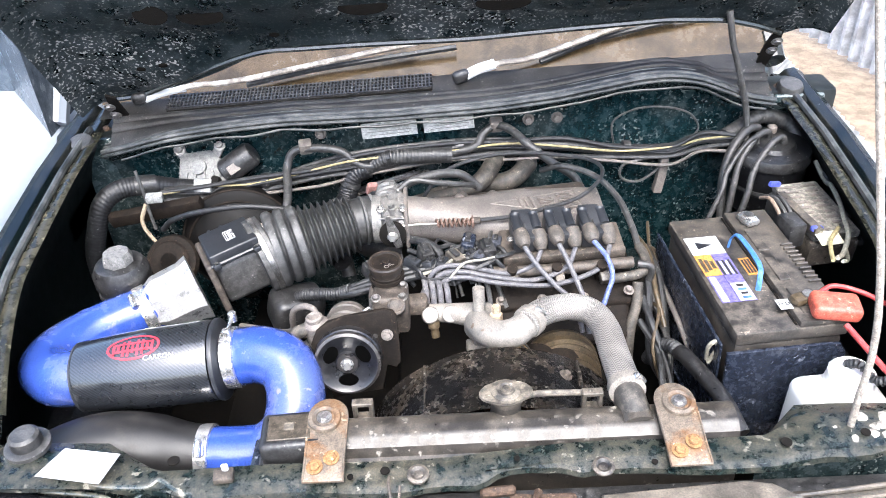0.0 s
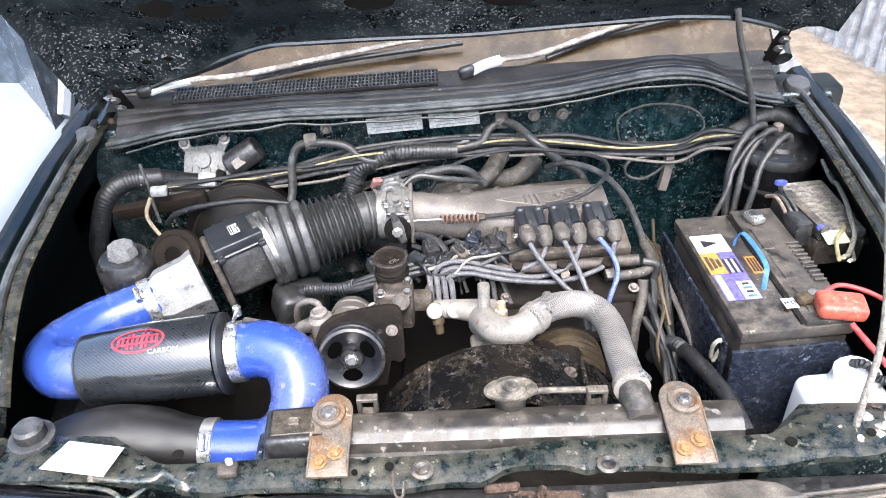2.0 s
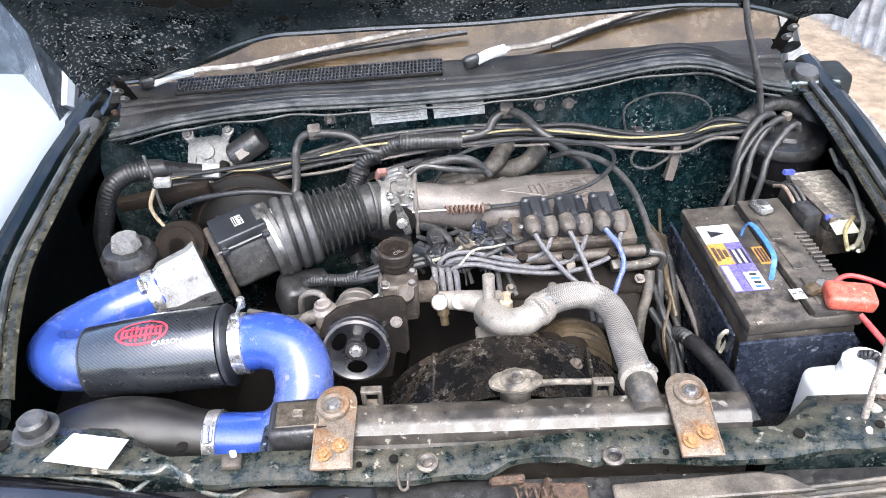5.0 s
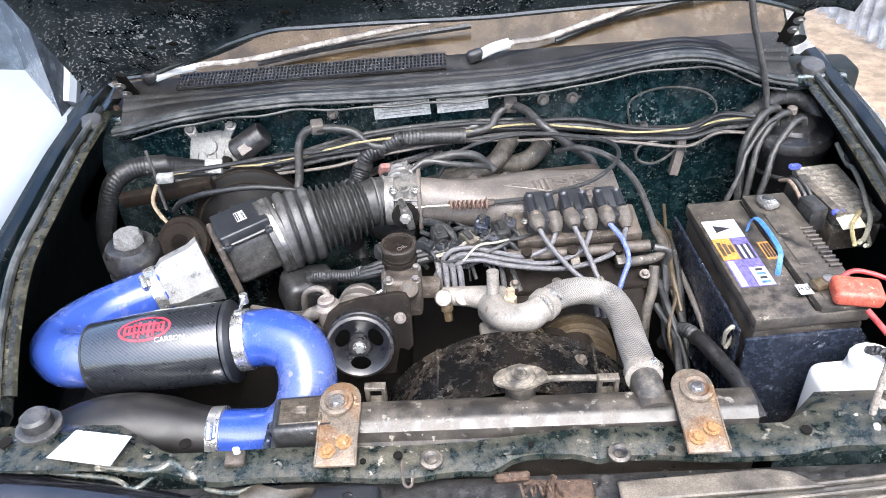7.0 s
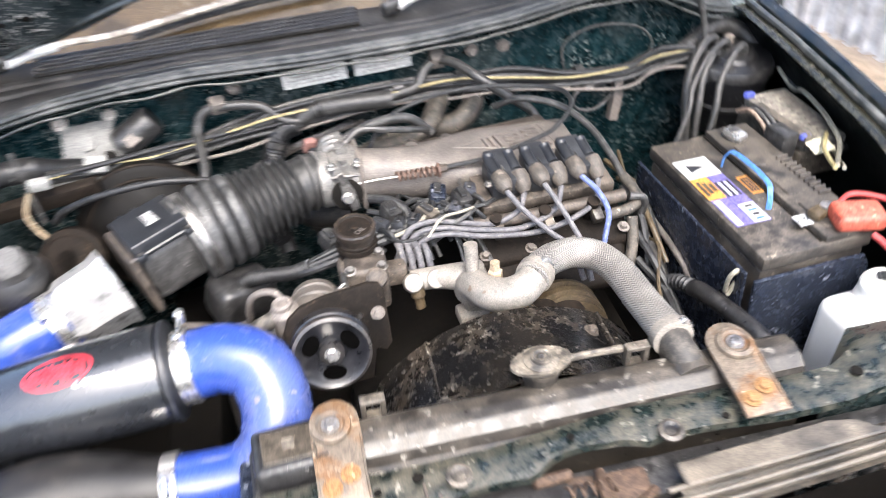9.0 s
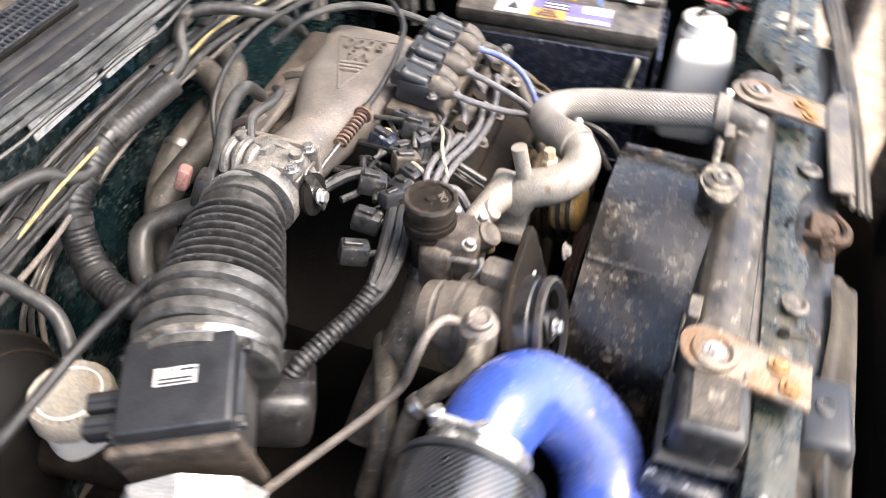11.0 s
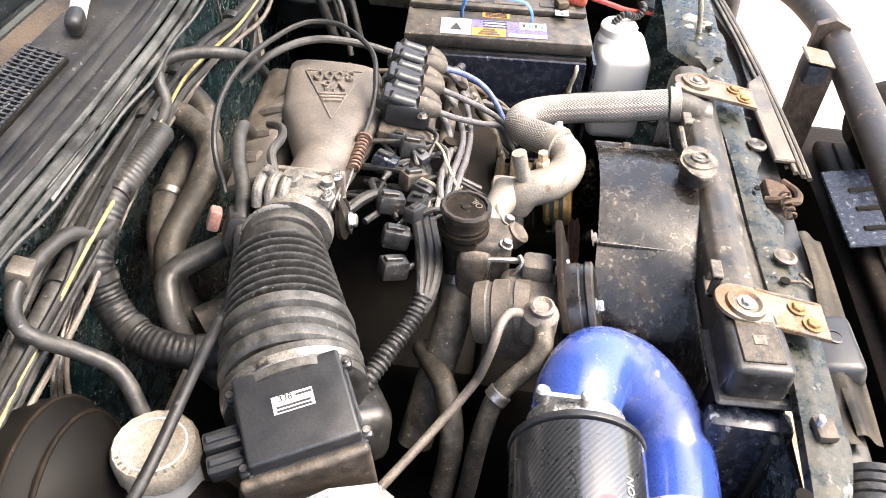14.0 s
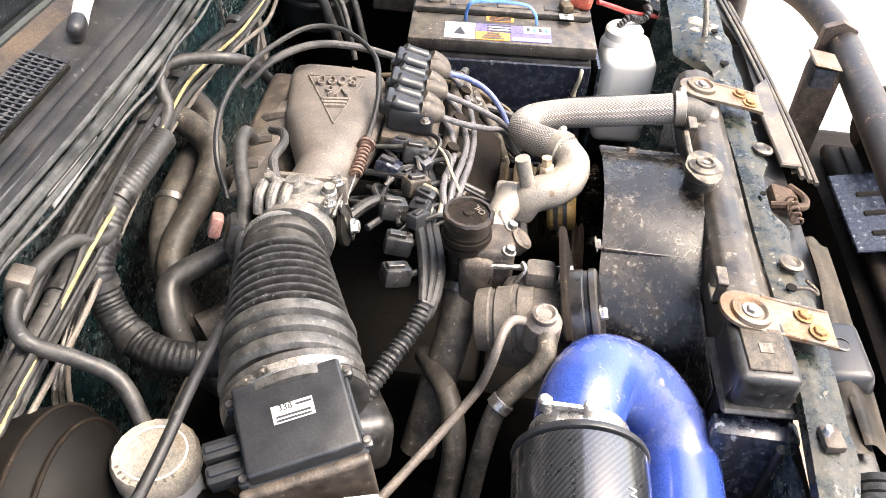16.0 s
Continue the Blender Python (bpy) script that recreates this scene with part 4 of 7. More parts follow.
part("tb_quadrant", lathe([(0.024, 0), (0.024, 0.005), (0.019, 0.007), (0, 0.007)], (-0.152, 0.443, 0.985), (0, -1, 0.15), 24), grime_shade, tb, "black throttle quadrant")
part("tb_nut", hexbolt((-0.152, 0.432, 0.985), (0, -1, 0.15), 0.008, 0.008, 0.010), bright_metal, tb)
for x, y in ((-0.170, 0.452), (-0.132, 0.452), (-0.132, 0.528)):
    part("bolt", hexbolt((x, y, 1.029), (0, 0, 1), 0.006, 0.008, 0.008), bright_metal, tb)
for dy, dz, r, h in ((-0.030, 0.022, 0.009, 0.020), (0.006, 0.030, 0.011, 0.016), (0.030, 0.026, 0.008, 0.022)):
    part("tb_port", lathe([(r, 0), (r, h * 0.6), (r * 0.7, h * 0.65), (r * 0.7, h), (0, h)], (-0.150, 0.489 + dy, 0.998 + dz), (-0.1, 0.15 * (1 if dy > 0 else -1), 1), 14), pale_alu, tb)
part("tb_lever", prism([(-0.006, -0.03), (0.006, -0.03), (0.010, 0.0), (0.004, 0.034), (-0.004, 0.034), (-0.010, 0.0)], 0.003, frame_of((-0.150, 0.436, 0.990), (1, 0, 0.3), (0, -1, 0.15)), 0.0005), steel, tb, "steel throttle lever")
part("tb_stop_screw", sweep([(-0.172, 0.448, 1.014), (-0.130, 0.448, 1.012)], 0.0022, 8, 1), steel, tb)
part("tb_flange", rbox((0.008, 0.094, 0.082), pose(-0.128, 0.489, 0.992, 0, 0, 2), 0.008, 2), cast_alu, tb)
part("vacuum_pipe", sweep([(-0.140, 0.520, 1.028), (-0.115, 0.530, 1.040), (-0.075, 0.530, 1.034), (-0.030, 0.545, 1.018), (0.00, 0.57, 1.0)], 0.0055, 10, 6), dusty_rubber, tb, "thin grey vacuum pipe")
part("sensor_case", rbox((0.034, 0.026, 0.040), pose(-0.185, 0.556, 0.982, 20, 10, 20), 0.006, 2), black_plastic, tb, "black throttle sensor")
part("sensor_pipe", sweep([(0.01, 0.600, 0.975), (-0.03, 0.594, 1.012), (-0.09, 0.580, 1.018), (-0.15, 0.556, 1.006), (-0.20, 0.545, 0.985), (-0.215, 0.545, 0.95)], 0.0085, 12, 6), dusty_rubber, tb, "grey air hose")
for k in range(3):
    part("air_tube", sweep([(-0.140 - 0.002 * k, 0.500 + 0.014 * k, 1.028), (-0.155, 0.500 + 0.014 * k, 1.036), (-0.172, 0.502 + 0.014 * k, 1.030), (-0.180, 0.502 + 0.014 * k, 1.012)], 0.0062, 10, 6), pale_alu, tb)
part("sensor_plug", rbox((0.020, 0.014, 0.026), pose(-0.195, 0.575, 1.000, 20, 10, 20), 0.004, 2), mat("faded_red_plug", (0.30, 0.13, 0.11), 0.6, 0, 0.4, DUST, 30, 0.1), tb, "faded red sensor plug")
bm = lathe([(0.0115, 0), (0.0115, 0.003)], (-0.012, 0.445, 1.0), (1, 0, 0), 16)
spr = sweep([(-0.075 + 0.0011 * i, 0.445 + 0.0066 * math.cos(i * 0.9), 1.000 + 0.0066 * math.sin(i * 0.9)) for i in range(62)], 0.0020, 6, 2, bm=bm)
part("return_spring", spr, mat("rust_spring", (0.13, 0.062, 0.040), 0.6, 0.2, 0.3, DUST, 40, 0.1), engine, "rusty coil return spring")
part("pull_rod", sweep([(-0.145, 0.444, 0.998), (-0.11, 0.445, 1.0), (-0.074, 0.445, 1.0)], 0.0018, 6, 3), steel, engine)
part("spring_nut", lathe([(0.0065, 0), (0.0065, 0.010), (0.004, 0.012), (0.004, 0.03)], (-0.008, 0.445, 1.002), (1, 0.02, 0.05), 8), dusty_cast, engine, "rusty cable adjuster")
part("throttle_cable", sweep([(-0.006, 0.445, 1.003), (0.05, 0.446, 1.006), (0.11, 0.452, 1.014), (0.18, 0.472, 1.024), (0.228, 0.525, 1.032), (0.225, 0.575, 1.034), (0.17, 0.610, 1.032), (0.09, 0.632, 1.030), (0.01, 0.636, 1.020), (-0.06, 0.622, 1.000), (-0.10, 0.60, 0.96)], 0.0038, 8), rubber, engine, "black throttle cable")

# coil pack with six towers and its leads
coils = thing("coil_pack", (0.14, 0.41, 0.94), "ignition coil pack with six dark towers and grey leads", "ignition coil")
part("coil_base", rbox((0.21, 0.075, 0.020), pose(0.140, 0.405, 0.972, 8, 0, 3), 0.004), dusty_cast, coils, "dusty aluminium bracket")
for i in range(3):
    x = 0.075 + 0.058 * i
    cm = pose(x, 0.400 + 0.003 * i, 1.003, 6, 0, 3)
    body = part("coil", rbox((0.052, 0.060, 0.034), cm @ pose(0.004, 0, -0.004), 0.006, 2), sensor_black, coils, "black ignition coil")
    part("coil_seam", rbox((0.004, 0.066, 0.020), cm @ pose(0.001, 0, 0.006), 0.001, 1), black_plastic, body)
    part("coil_web", rbox((0.036, 0.048, 0.014), cm @ pose(-0.001, 0.014, 0.011, 14, 0, 0), 0.003, 2), sensor_black, body, "dark web between the towers")
    part("coil_socket", rbox((0.020, 0.016, 0.016), cm @ pose(0.004, 0.036, -0.002), 0.003, 1), black_plastic, body)
    part("coil_bolt", hexbolt(cm @ Vector((-0.026, -0.020, 0.004)), (0, 0, 1), 0.005, 0.006, 0.007), steel, body)
    for k, dx in enumerate((-0.010, 0.021)):
        tip, root = cm @ Vector((dx - 0.003, 0.026, 0.017)), cm @ Vector((dx, -0.006, 0.010))
        tower = part("coil_tower", sweep([tip + Vector((0, 0.002, 0.004)), tip.lerp(root, 0.12), tip.lerp(root, 0.6), root], 0.0088, 14, 4), sensor_black, body, "black coil tower")
        f0 = cm @ Vector((dx + 0.001, -0.010, 0.011))
        end = f0 + Vector((0.006, -0.030, -0.010)) if k == 0 else f0 + Vector((0.004, -0.026, -0.022))
        part("lead_boot", sweep([(*f0, 0.0115), (*f0.lerp(end, 0.35), 0.0135), (*f0.lerp(end, 0.7), 0.0125), (*end, 0.0080)], 0.012, 14, 5), boot_grey, tower, "dusty grey lead boot")
leads = (((0.071, 0.362, 1.003), (0.088, 0.335, 0.985), (0.118, 0.302, 0.962), (0.146, 0.278, 0.942), (0.158, 0.255, 0.90)),
         ((0.129, 0.364, 1.003), (0.142, 0.335, 0.985), (0.155, 0.300, 0.962), (0.163, 0.278, 0.942), (0.168, 0.250, 0.90)),
         ((0.188, 0.366, 1.003), (0.206, 0.340, 0.988), (0.212, 0.312, 0.970), (0.200, 0.288, 0.950), (0.182, 0.262, 0.91)),
         ((0.101, 0.366, 0.990), (0.086, 0.348, 0.972), (0.045, 0.338, 0.964), (0.000, 0.338, 0.975), (-0.045, 0.340, 0.985), (-0.080, 0.336, 0.978), (-0.102, 0.318, 0.945)),
         ((0.159, 0.368, 0.990), (0.140, 0.342, 0.968), (0.085, 0.325, 0.958), (0.020, 0.325, 0.968), (-0.040, 0.328, 0.981), (-0.074, 0.328, 0.972), (-0.094, 0.312, 0.938)),
         ((0.217, 0.370, 0.990), (0.198, 0.340, 0.966), (0.120, 0.318, 0.952), (0.030, 0.315, 0.962), (-0.030, 0.318, 0.976), (-0.066, 0.320, 0.966), (-0.086, 0.305, 0.932)))
for i, p in enumerate(leads):
    part("plug_lead", sweep(p, 0.0043, 10, 8), blue_wire if i == 2 else plug_wire, coils, "blue plug lead" if i == 2 else "dusty grey plug lead")

# oil filler
oil = part("oil_filler", lathe([(0.020, -0.075), (0.020, -0.02), (0.026, -0.014), (0.026, -0.004), (0.022, 0)], (-0.156, 0.301, 1.011), (0, 0, 1), 24), iron, engine, "grimy oil filler neck")
part("oil_cap", lathe([(0.022, 0), (0.0245, 0.001), (0.0250, 0.010), (0.0275, 0.012), (0.0285, 0.019), (0.0270, 0.0215), (0.0235, 0.0215), (0.0225, 0.0180), (0, 0.0180)], (-0.156, 0.301, 1.009), (0, -0.03, 1), 28, wave=0.02, lobes=14), mat("oil_cap_brown", (0.020, 0.016, 0.013), 0.40, 0.0, 0.40, (0.085, 0.060, 0.042), 20, 0.1), oil, "dark brown dusty oil filler cap")
part("cap_disc", lathe([(0.0215, 0), (0.0215, 0.0012), (0.006, 0.0016), (0.005, 0.003), (0, 0.003)], (-0.156, 0.301, 1.0262), (0, -0.03, 1), 28), iron, oil, "rusty brown cap top")
letters("cap_mark", "OIL", 0.011, frame_of((-0.150, 0.289, 1.0290), (0.75, 0.66, 0), (0, 0, 1)), cast_alu, oil, 0.0003)
fh = part("filler_housing", rbox((0.056, 0.050, 0.072), pose(-0.150, 0.270, 0.958, 0, 0, 0), 0.008, 3), dusty_cast, engine, "dusty brown cast housing")
part("neck_ring", lathe([(0.024, -0.004), (0.0285, -0.003), (0.0285, 0.003), (0.024, 0.004)], (-0.156, 0.301, 1.000), (0, 0, 1), 28), iron, oil)
part("neck_ring", lathe([(0.023, -0.004), (0.0265, -0.003), (0.0265, 0.003), (0.023, 0.004)], (-0.156, 0.301, 0.988), (0, 0, 1), 28), iron, oil)
part("filler_column", rbox((0.03, 0.04, 0.10), pose(-0.172, 0.285, 0.935), 0.010, 3), dusty_cast, fh)
part("filler_flange", rbox((0.04, 0.03, 0.03), pose(-0.112, 0.292, 0.945), 0.008, 2), dusty_cast, fh)
part("filler_stay", sweep([(-0.195, 0.262, 0.935), (-0.194, 0.238, 0.975), (-0.190, 0.232, 0.986), (-0.182, 0.236, 0.988)], 0.0030, 8, 5), steel, fh)
part("vent_boss", lathe([(0.014, 0), (0.014, 0.016), (0.010, 0.018), (0.006, 0.016), (0, 0.016)], (-0.140, 0.248, 0.975), (0, -0.6, 0.8), 18), dusty_cast, fh)
for x, y, z in ((-0.172, 0.252, 0.993), (-0.130, 0.252, 0.993), (-0.13, 0.282, 0.993)):
    part("bolt", hexbolt((x, y, z), (0, -0.3, 1), 0.006, 0.007, 0.008), steel, engine)

# thermostat housing
th = thing("thermostat_housing", (0.0, 0.22, 0.93), "pale cast aluminium thermostat housing with a water stub", "thermostat housing")
part("elbow", sweep([(-0.012, 0.245, 0.930, 0.024), (-0.011, 0.232, 0.950, 0.023), (0.000, 0.204, 0.958, 0.0235), (0.018, 0.186, 0.963, 0.0235), (0.040, 0.181, 0.972, 0.0225), (0.060, 0.193, 0.979, 0.021)], 0.02, 20, 7), tan_alu, th)
part("stub", sweep([(-0.012, 0.232, 0.955), (-0.011, 0.242, 0.985), (-0.011, 0.248, 1.008)], 0.0095, 14, 5), tan_alu, th, "pale water outlet stub")
part("sensor", lathe([(0.010, 0), (0.010, 0.014), (0.007, 0.016), (0.007, 0.028)], (0.014, 0.214, 0.968), (0, 0.1, 1), 6), mat("tan_sensor", (0.55, 0.42, 0.28), 0.5, 0.2, 0.3, DUST, 30, 0.1), th, "tan temperature sensor")
bm = sweep([(-0.008, 0.255, 0.945, 0.022), (-0.030, 0.262, 0.944, 0.019), (-0.060, 0.272, 0.940, 0.016), (-0.090, 0.276, 0.938, 0.015)], 0.016, 16, 6)
rbox((0.034, 0.040, 0.085), pose(-0.004, 0.258, 0.915), 0.008, 2, bm)
for x in (-0.089, -0.057):
    lathe([(0.010, -0.016), (0.0135, -0.012), (0.0145, 0.004), (0.0125, 0.010), (0.006, 0.0115), (0, 0.0115)], (x, 0.266, 0.942), (0, -0.72, 0.6), 22, bm)
part("water_body", bm, tan_alu, th, "pale dusty cast water outlet with two round plugs")
part("drop_fitting", lathe([(0.010, 0), (0.010, 0.012), (0.007, 0.014), (0.007, 0.03)], (-0.085, 0.262, 0.935), (0.1, -0.3, -1), 14), yellow_part, th, "brown brass fitting")
part("outlet_foot", rbox((0.050, 0.034, 0.020), pose(-0.008, 0.245, 0.885, 0, 0, 4), 0.005, 2), tan_alu, th)

cov = part("timing_cover", lathe([(0.030, 0), (0.034, 0.004), (0.034, 0.034), (0.026, 0.038), (0, 0.038)], (0.034, 0.205, 0.905), (0.0, -1, 0.15), 28), ochre, engine, "dusty ochre plastic cover behind the shroud")
for k in (0.012, 0.024):
    part("cover_band", lathe([(0.0340, k - 0.003), (0.0352, k - 0.002), (0.0352, k + 0.002), (0.0340, k + 0.003)], (0.034, 0.205, 0.905), (0.0, -1, 0.15), 28), rubber, cov, "black band")

# power steering pump
ps = thing("power_steering_pump", (-0.21, 0.18, 0.88), "grimy power steering pump with a black pulley", "pump")
bm = lathe([(0.044, -0.030), (0.0500, -0.028), (0.0510, -0.020), (0.0505, -0.004), (0.0485, -0.002), (0.0485, 0.002), (0.0505, 0.004), (0.050, 0.010), (0.046, 0.012), (0.040, 0.008), (0.018, 0.002), (0.016, 0.008), (0, 0.008)], (-0.213, 0.156, 0.953), (0.02, -1, 0.30), 40)
pul = part("pulley", bm, mat("pulley_black", (0.013, 0.013, 0.015), 0.30, 0.1, 0.25, (0.16, 0.14, 0.12), 12, 0.08, coat=0.4), ps, "black belt pulley with three openings")
part("pulley_nut", hexbolt((-0.213, 0.146, 0.956), (0.02, -1, 0.30), 0.007, 0.008, 0.010), bright_metal, pul)
pm = frame_of((-0.213, 0.1505, 0.9550), (1, 0.02, 0), (0.02, -1, 0.30))
# flat near-black discs put the shade of the holes on the face
for k in range(3):
    a = 2 * math.pi * k / 3 + 0.5
    part("pulley_opening", prism([(0.015 * math.cos(q), 0.010 * math.sin(q)) for q in (2 * math.pi * j / 16 for j in range(16))], 0.001, pm @ pose(0.028 * math.cos(a), 0.028 * math.sin(a), 0.0015, 0, 0, math.degrees(a) + 90)), void_black, pul)
bm = rbox((0.075, 0.085, 0.085), pose(-0.215, 0.212, 0.930, 0, 8, 0), 0.014, 3)
rbox((0.03, 0.035, 0.05), pose(-0.185, 0.215, 0.965), 0.008, 2, bm)
part("pump_reservoir", lathe([(0.026, -0.002), (0.036, 0), (0.037, 0.016), (0.034, 0.018), (0.034, 0.022), (0.037, 0.024), (0.037, 0.040), (0.034, 0.042), (0.034, 0.046), (0.036, 0.048), (0.034, 0.062), (0.020, 0.066), (0, 0.066)], (-0.224, 0.215, 0.946), (0.02, 1, -0.2), 28), pump_tan, ps, "dusty ringed pump reservoir")
part("guard_rod", sweep([(-0.184, 0.272, 0.93), (-0.182, 0.270, 0.972), (-0.181, 0.264, 0.978), (-0.178, 0.215, 0.979), (-0.170, 0.18, 0.978)], 0.0035, 8, 6), steel, ps, "thin bent steel rod")
part("pump_body", bm, pump_tan, ps, "dusty cast pump body")
part("pump_bracket", prism([(-0.056, 0.022), (-0.046, 0.044), (-0.028, 0.058), (0.0, 0.0655), (0.058, 0.073), (0.071, 0.070), (0.077, 0.060), (0.078, -0.015), (0.070, -0.024), (0.060, -0.020), (0.054, -0.010), (0.050, -0.06), (-0.03, -0.07)], 0.007, frame_of((-0.213, 0.172, 0.948), (1, 0.02, 0), (0.02, -1, 0.30)), 0.003, seg=2), iron, ps, "dark dusty pump bracket casting")
part("bracket_bolt", hexbolt((-0.150, 0.158, 1.000), (0.02, -1, 0.30), 0.006, 0.006, 0.009), cast_alu, ps)
part("fitting", lathe([(0.019, -0.045), (0.019, -0.010), (0.016, -0.006), (0.013, -0.004), (0.013, 0.002), (0.010, 0.004), (0.007, 0.001), (0, 0.001)], (-0.264, 0.209, 0.996), (-0.1, 0, 1), 22), cast_alu, ps, "dusty round hose fitting")
part("pressure_pipe", sweep([(-0.262, 0.222, 0.980), (-0.270, 0.240, 0.988), (-0.287, 0.249, 0.987), (-0.304, 0.254, 0.975), (-0.311, 0.260, 0.950), (-0.315, 0.268, 0.925), (-0.338, 0.290, 0.900), (-0.385, 0.325, 0.880), (-0.43, 0.36, 0.86)], 0.0050, 12, 7), cast_alu, ps, "bent grey steel pressure pipe")
rh = part("return_hose", sweep([(-0.276, 0.206, 0.978), (-0.292, 0.204, 0.972), (-0.305, 0.210, 0.960), (-0.318, 0.228, 0.945), (-0.332, 0.245, 0.925), (-0.348, 0.255, 0.88), (-0.36, 0.262, 0.80), (-0.36, 0.27, 0.68)], 0.0105, 14, 7), tan_rubber, ps, "dusty grey return hose")
part("spring_clip", lathe([(0.0115, -0.006), (0.0130, -0.005), (0.0130, 0.005), (0.0115, 0.006)], (-0.330, 0.243, 0.928), (-0.5, 0.6, -0.7), 20), steel, rh)

# ---------------------------------------------------------------- air intake
intake = thing("air_intake", (-0.45, 0.15, 0.88), "aftermarket cold air intake: carbon canister on blue silicone hoses", "air intake")
CL, CR = Vector((-0.614, 0.160, 0.943)), Vector((-0.402, 0.1685, 0.9585))
cd = (CR - CL).normalized()
ln = (CR - CL).length
twill = mat("carbon_twill", (0.006, 0.0065, 0.008), 0.3, 0, 0.0, bump=0.0, coat=1.0)
tn, tl = twill.node_tree.nodes, twill.node_tree.links
tn["Principled BSDF"].inputs["Coat IOR"].default_value = 1.66


def along(vec, offset):
    """A node giving the distance of a surface point along a direction."""
    d = tn.new("ShaderNodeVectorMath")
    d.operation = "DOT_PRODUCT"
    d.inputs[1].default_value = vec
    tl.new(tpos.outputs["Position"], d.inputs[0])
    return calc("SUBTRACT", d.outputs["Value"], offset)


def calc(op, a, b=0.0):
    x = tn.new("ShaderNodeMath")
    x.operation = op
    for sock, v in ((x.inputs[0], a), (x.inputs[1], b)):
        if isinstance(v, bpy.types.NodeSocket):
            tl.new(v, sock)
        else:
            sock.default_value = v
    return x.outputs[0]


tpos = tn.new("ShaderNodeNewGeometry")
e1 = cd.orthogonal().normalized()
e2 = cd.cross(e1)
axial = along(cd, CL.dot(cd))
arc = calc("MULTIPLY", calc("ARCTAN2", along(e1, CL.dot(e1)), along(e2, CL.dot(e2))), 0.064)
stripe = calc("SINE", calc("MULTIPLY", calc("ADD", axial, arc), 2 * math.pi / 0.0060))
cross = calc("SINE", calc("MULTIPLY", calc("SUBTRACT", axial, arc), 2 * math.pi / 0.0030))
fac = calc("MULTIPLY", calc("GREATER_THAN", stripe, 0.0), calc("ADD", calc("MULTIPLY", cross, 0.25), 0.75))
tmix = tn.new("ShaderNodeMix")
tmix.data_type = "RGBA"
tmix.inputs[6].default_value, tmix.inputs[7].default_value = (0.006, 0.0063, 0.0075, 1), (0.034, 0.037, 0.042, 1)
tl.new(fac, tmix.inputs[0])
tl.new(tmix.outputs[2], tn["Principled BSDF"].inputs["Base Color"])
can = part("canister", lathe([(0.050, 0), (0.053, 0.002), (0.0545, 0.006), (0.0605, 0.10), (0.0615, ln - 0.012), (0.0605, ln - 0.008)], CL, cd, 56), twill, intake, "glossy carbon-fibre filter canister")
part("end_ring", lathe([(0.060, ln - 0.006), (0.0622, ln - 0.005), (0.0626, ln - 0.002), (0.0616, ln + 0.001), (0.054, ln + 0.003), (0.046, ln + 0.006)], CL, cd, 48), sensor_black, can, "black rubber end ring")
part("end_lip", lathe([(0.046, -0.002), (0.0535, -0.001), (0.0540, 0.002), (0.051, 0.004)], CL, cd, 48), sensor_black, can)
part("elbow", sweep([CR + cd * 0.005, CR + cd * 0.035, (-0.338, 0.164, 0.966), (-0.302, 0.146, 0.957), (-0.288, 0.108, 0.930), (-0.298, 0.074, 0.898), (-0.326, 0.058, 0.878), (-0.36, 0.054, 0.872), (-0.425, 0.056, 0.872)], 0.043, 28, 8), blue_silicone, intake, "glossy blue silicone U-bend hose")
part("left_hose", sweep([CL + cd * 0.005, CL - cd * 0.02, (-0.662, 0.166, 0.937), (-0.690, 0.196, 0.929), (-0.689, 0.240, 0.922), (-0.658, 0.286, 0.918), (-0.612, 0.320, 0.919), (-0.556, 0.348, 0.923)], 0.0425, 28, 8), blue_silicone, intake, "glossy blue silicone hose")
for p, d, r in ((CR + cd * 0.016, cd, 0.0445), (Vector((-0.418, 0.056, 0.872)), Vector((1, 0, 0)), 0.0445), (Vector((-0.574, 0.339, 0.921)), Vector((0.87, 0.46, 0.15)), 0.0440)):
    cl = part("band_clamp", lathe([(r - 0.001, -0.010), (r + 0.002, -0.009), (r + 0.002, 0.009), (r - 0.001, 0.010)], p, d, 40), bright_metal, intake, "bright steel T-bolt clamp")
    side = Vector((0, 0.35, 1)).normalized()
    if r != 0.0445 or p.z < 0.9:
        lift = d.normalized().cross(Vector((0, 0, 1)).cross(d)).normalized()
        tilt = (lift * 0.86 + Vector((0, -0.5, 0))).normalized()
        part("clamp_housing", rbox((0.016, 0.020, 0.009), frame_of(p + tilt * (r + 0.004), d, tilt), 0.003, 2), bright_metal, cl)
        part("clamp_screw", lathe([(0.0055, -0.012), (0.0055, 0.010), (0.004, 0.013), (0, 0.013)], p + tilt * (r + 0.010), tilt.cross(d), 10), bright_metal, cl)
        continue
    part("clamp_bolt", sweep([p + side * (r + 0.008) + Vector((0, 0.024, 0.0)), p + side * (r + 0.008) + Vector((0, -0.024, 0.0))], 0.003, 8, 2), bright_metal, cl)
    for k in (-0.020, 0.020):
        part("clamp_nut", lathe([(0.0065, -0.008), (0.0065, 0.006), (0.0045, 0.008)], p + side * (r + 0.008) + Vector((0, k, 0)), (0, 0.1, 1), 12), bright_metal, cl)


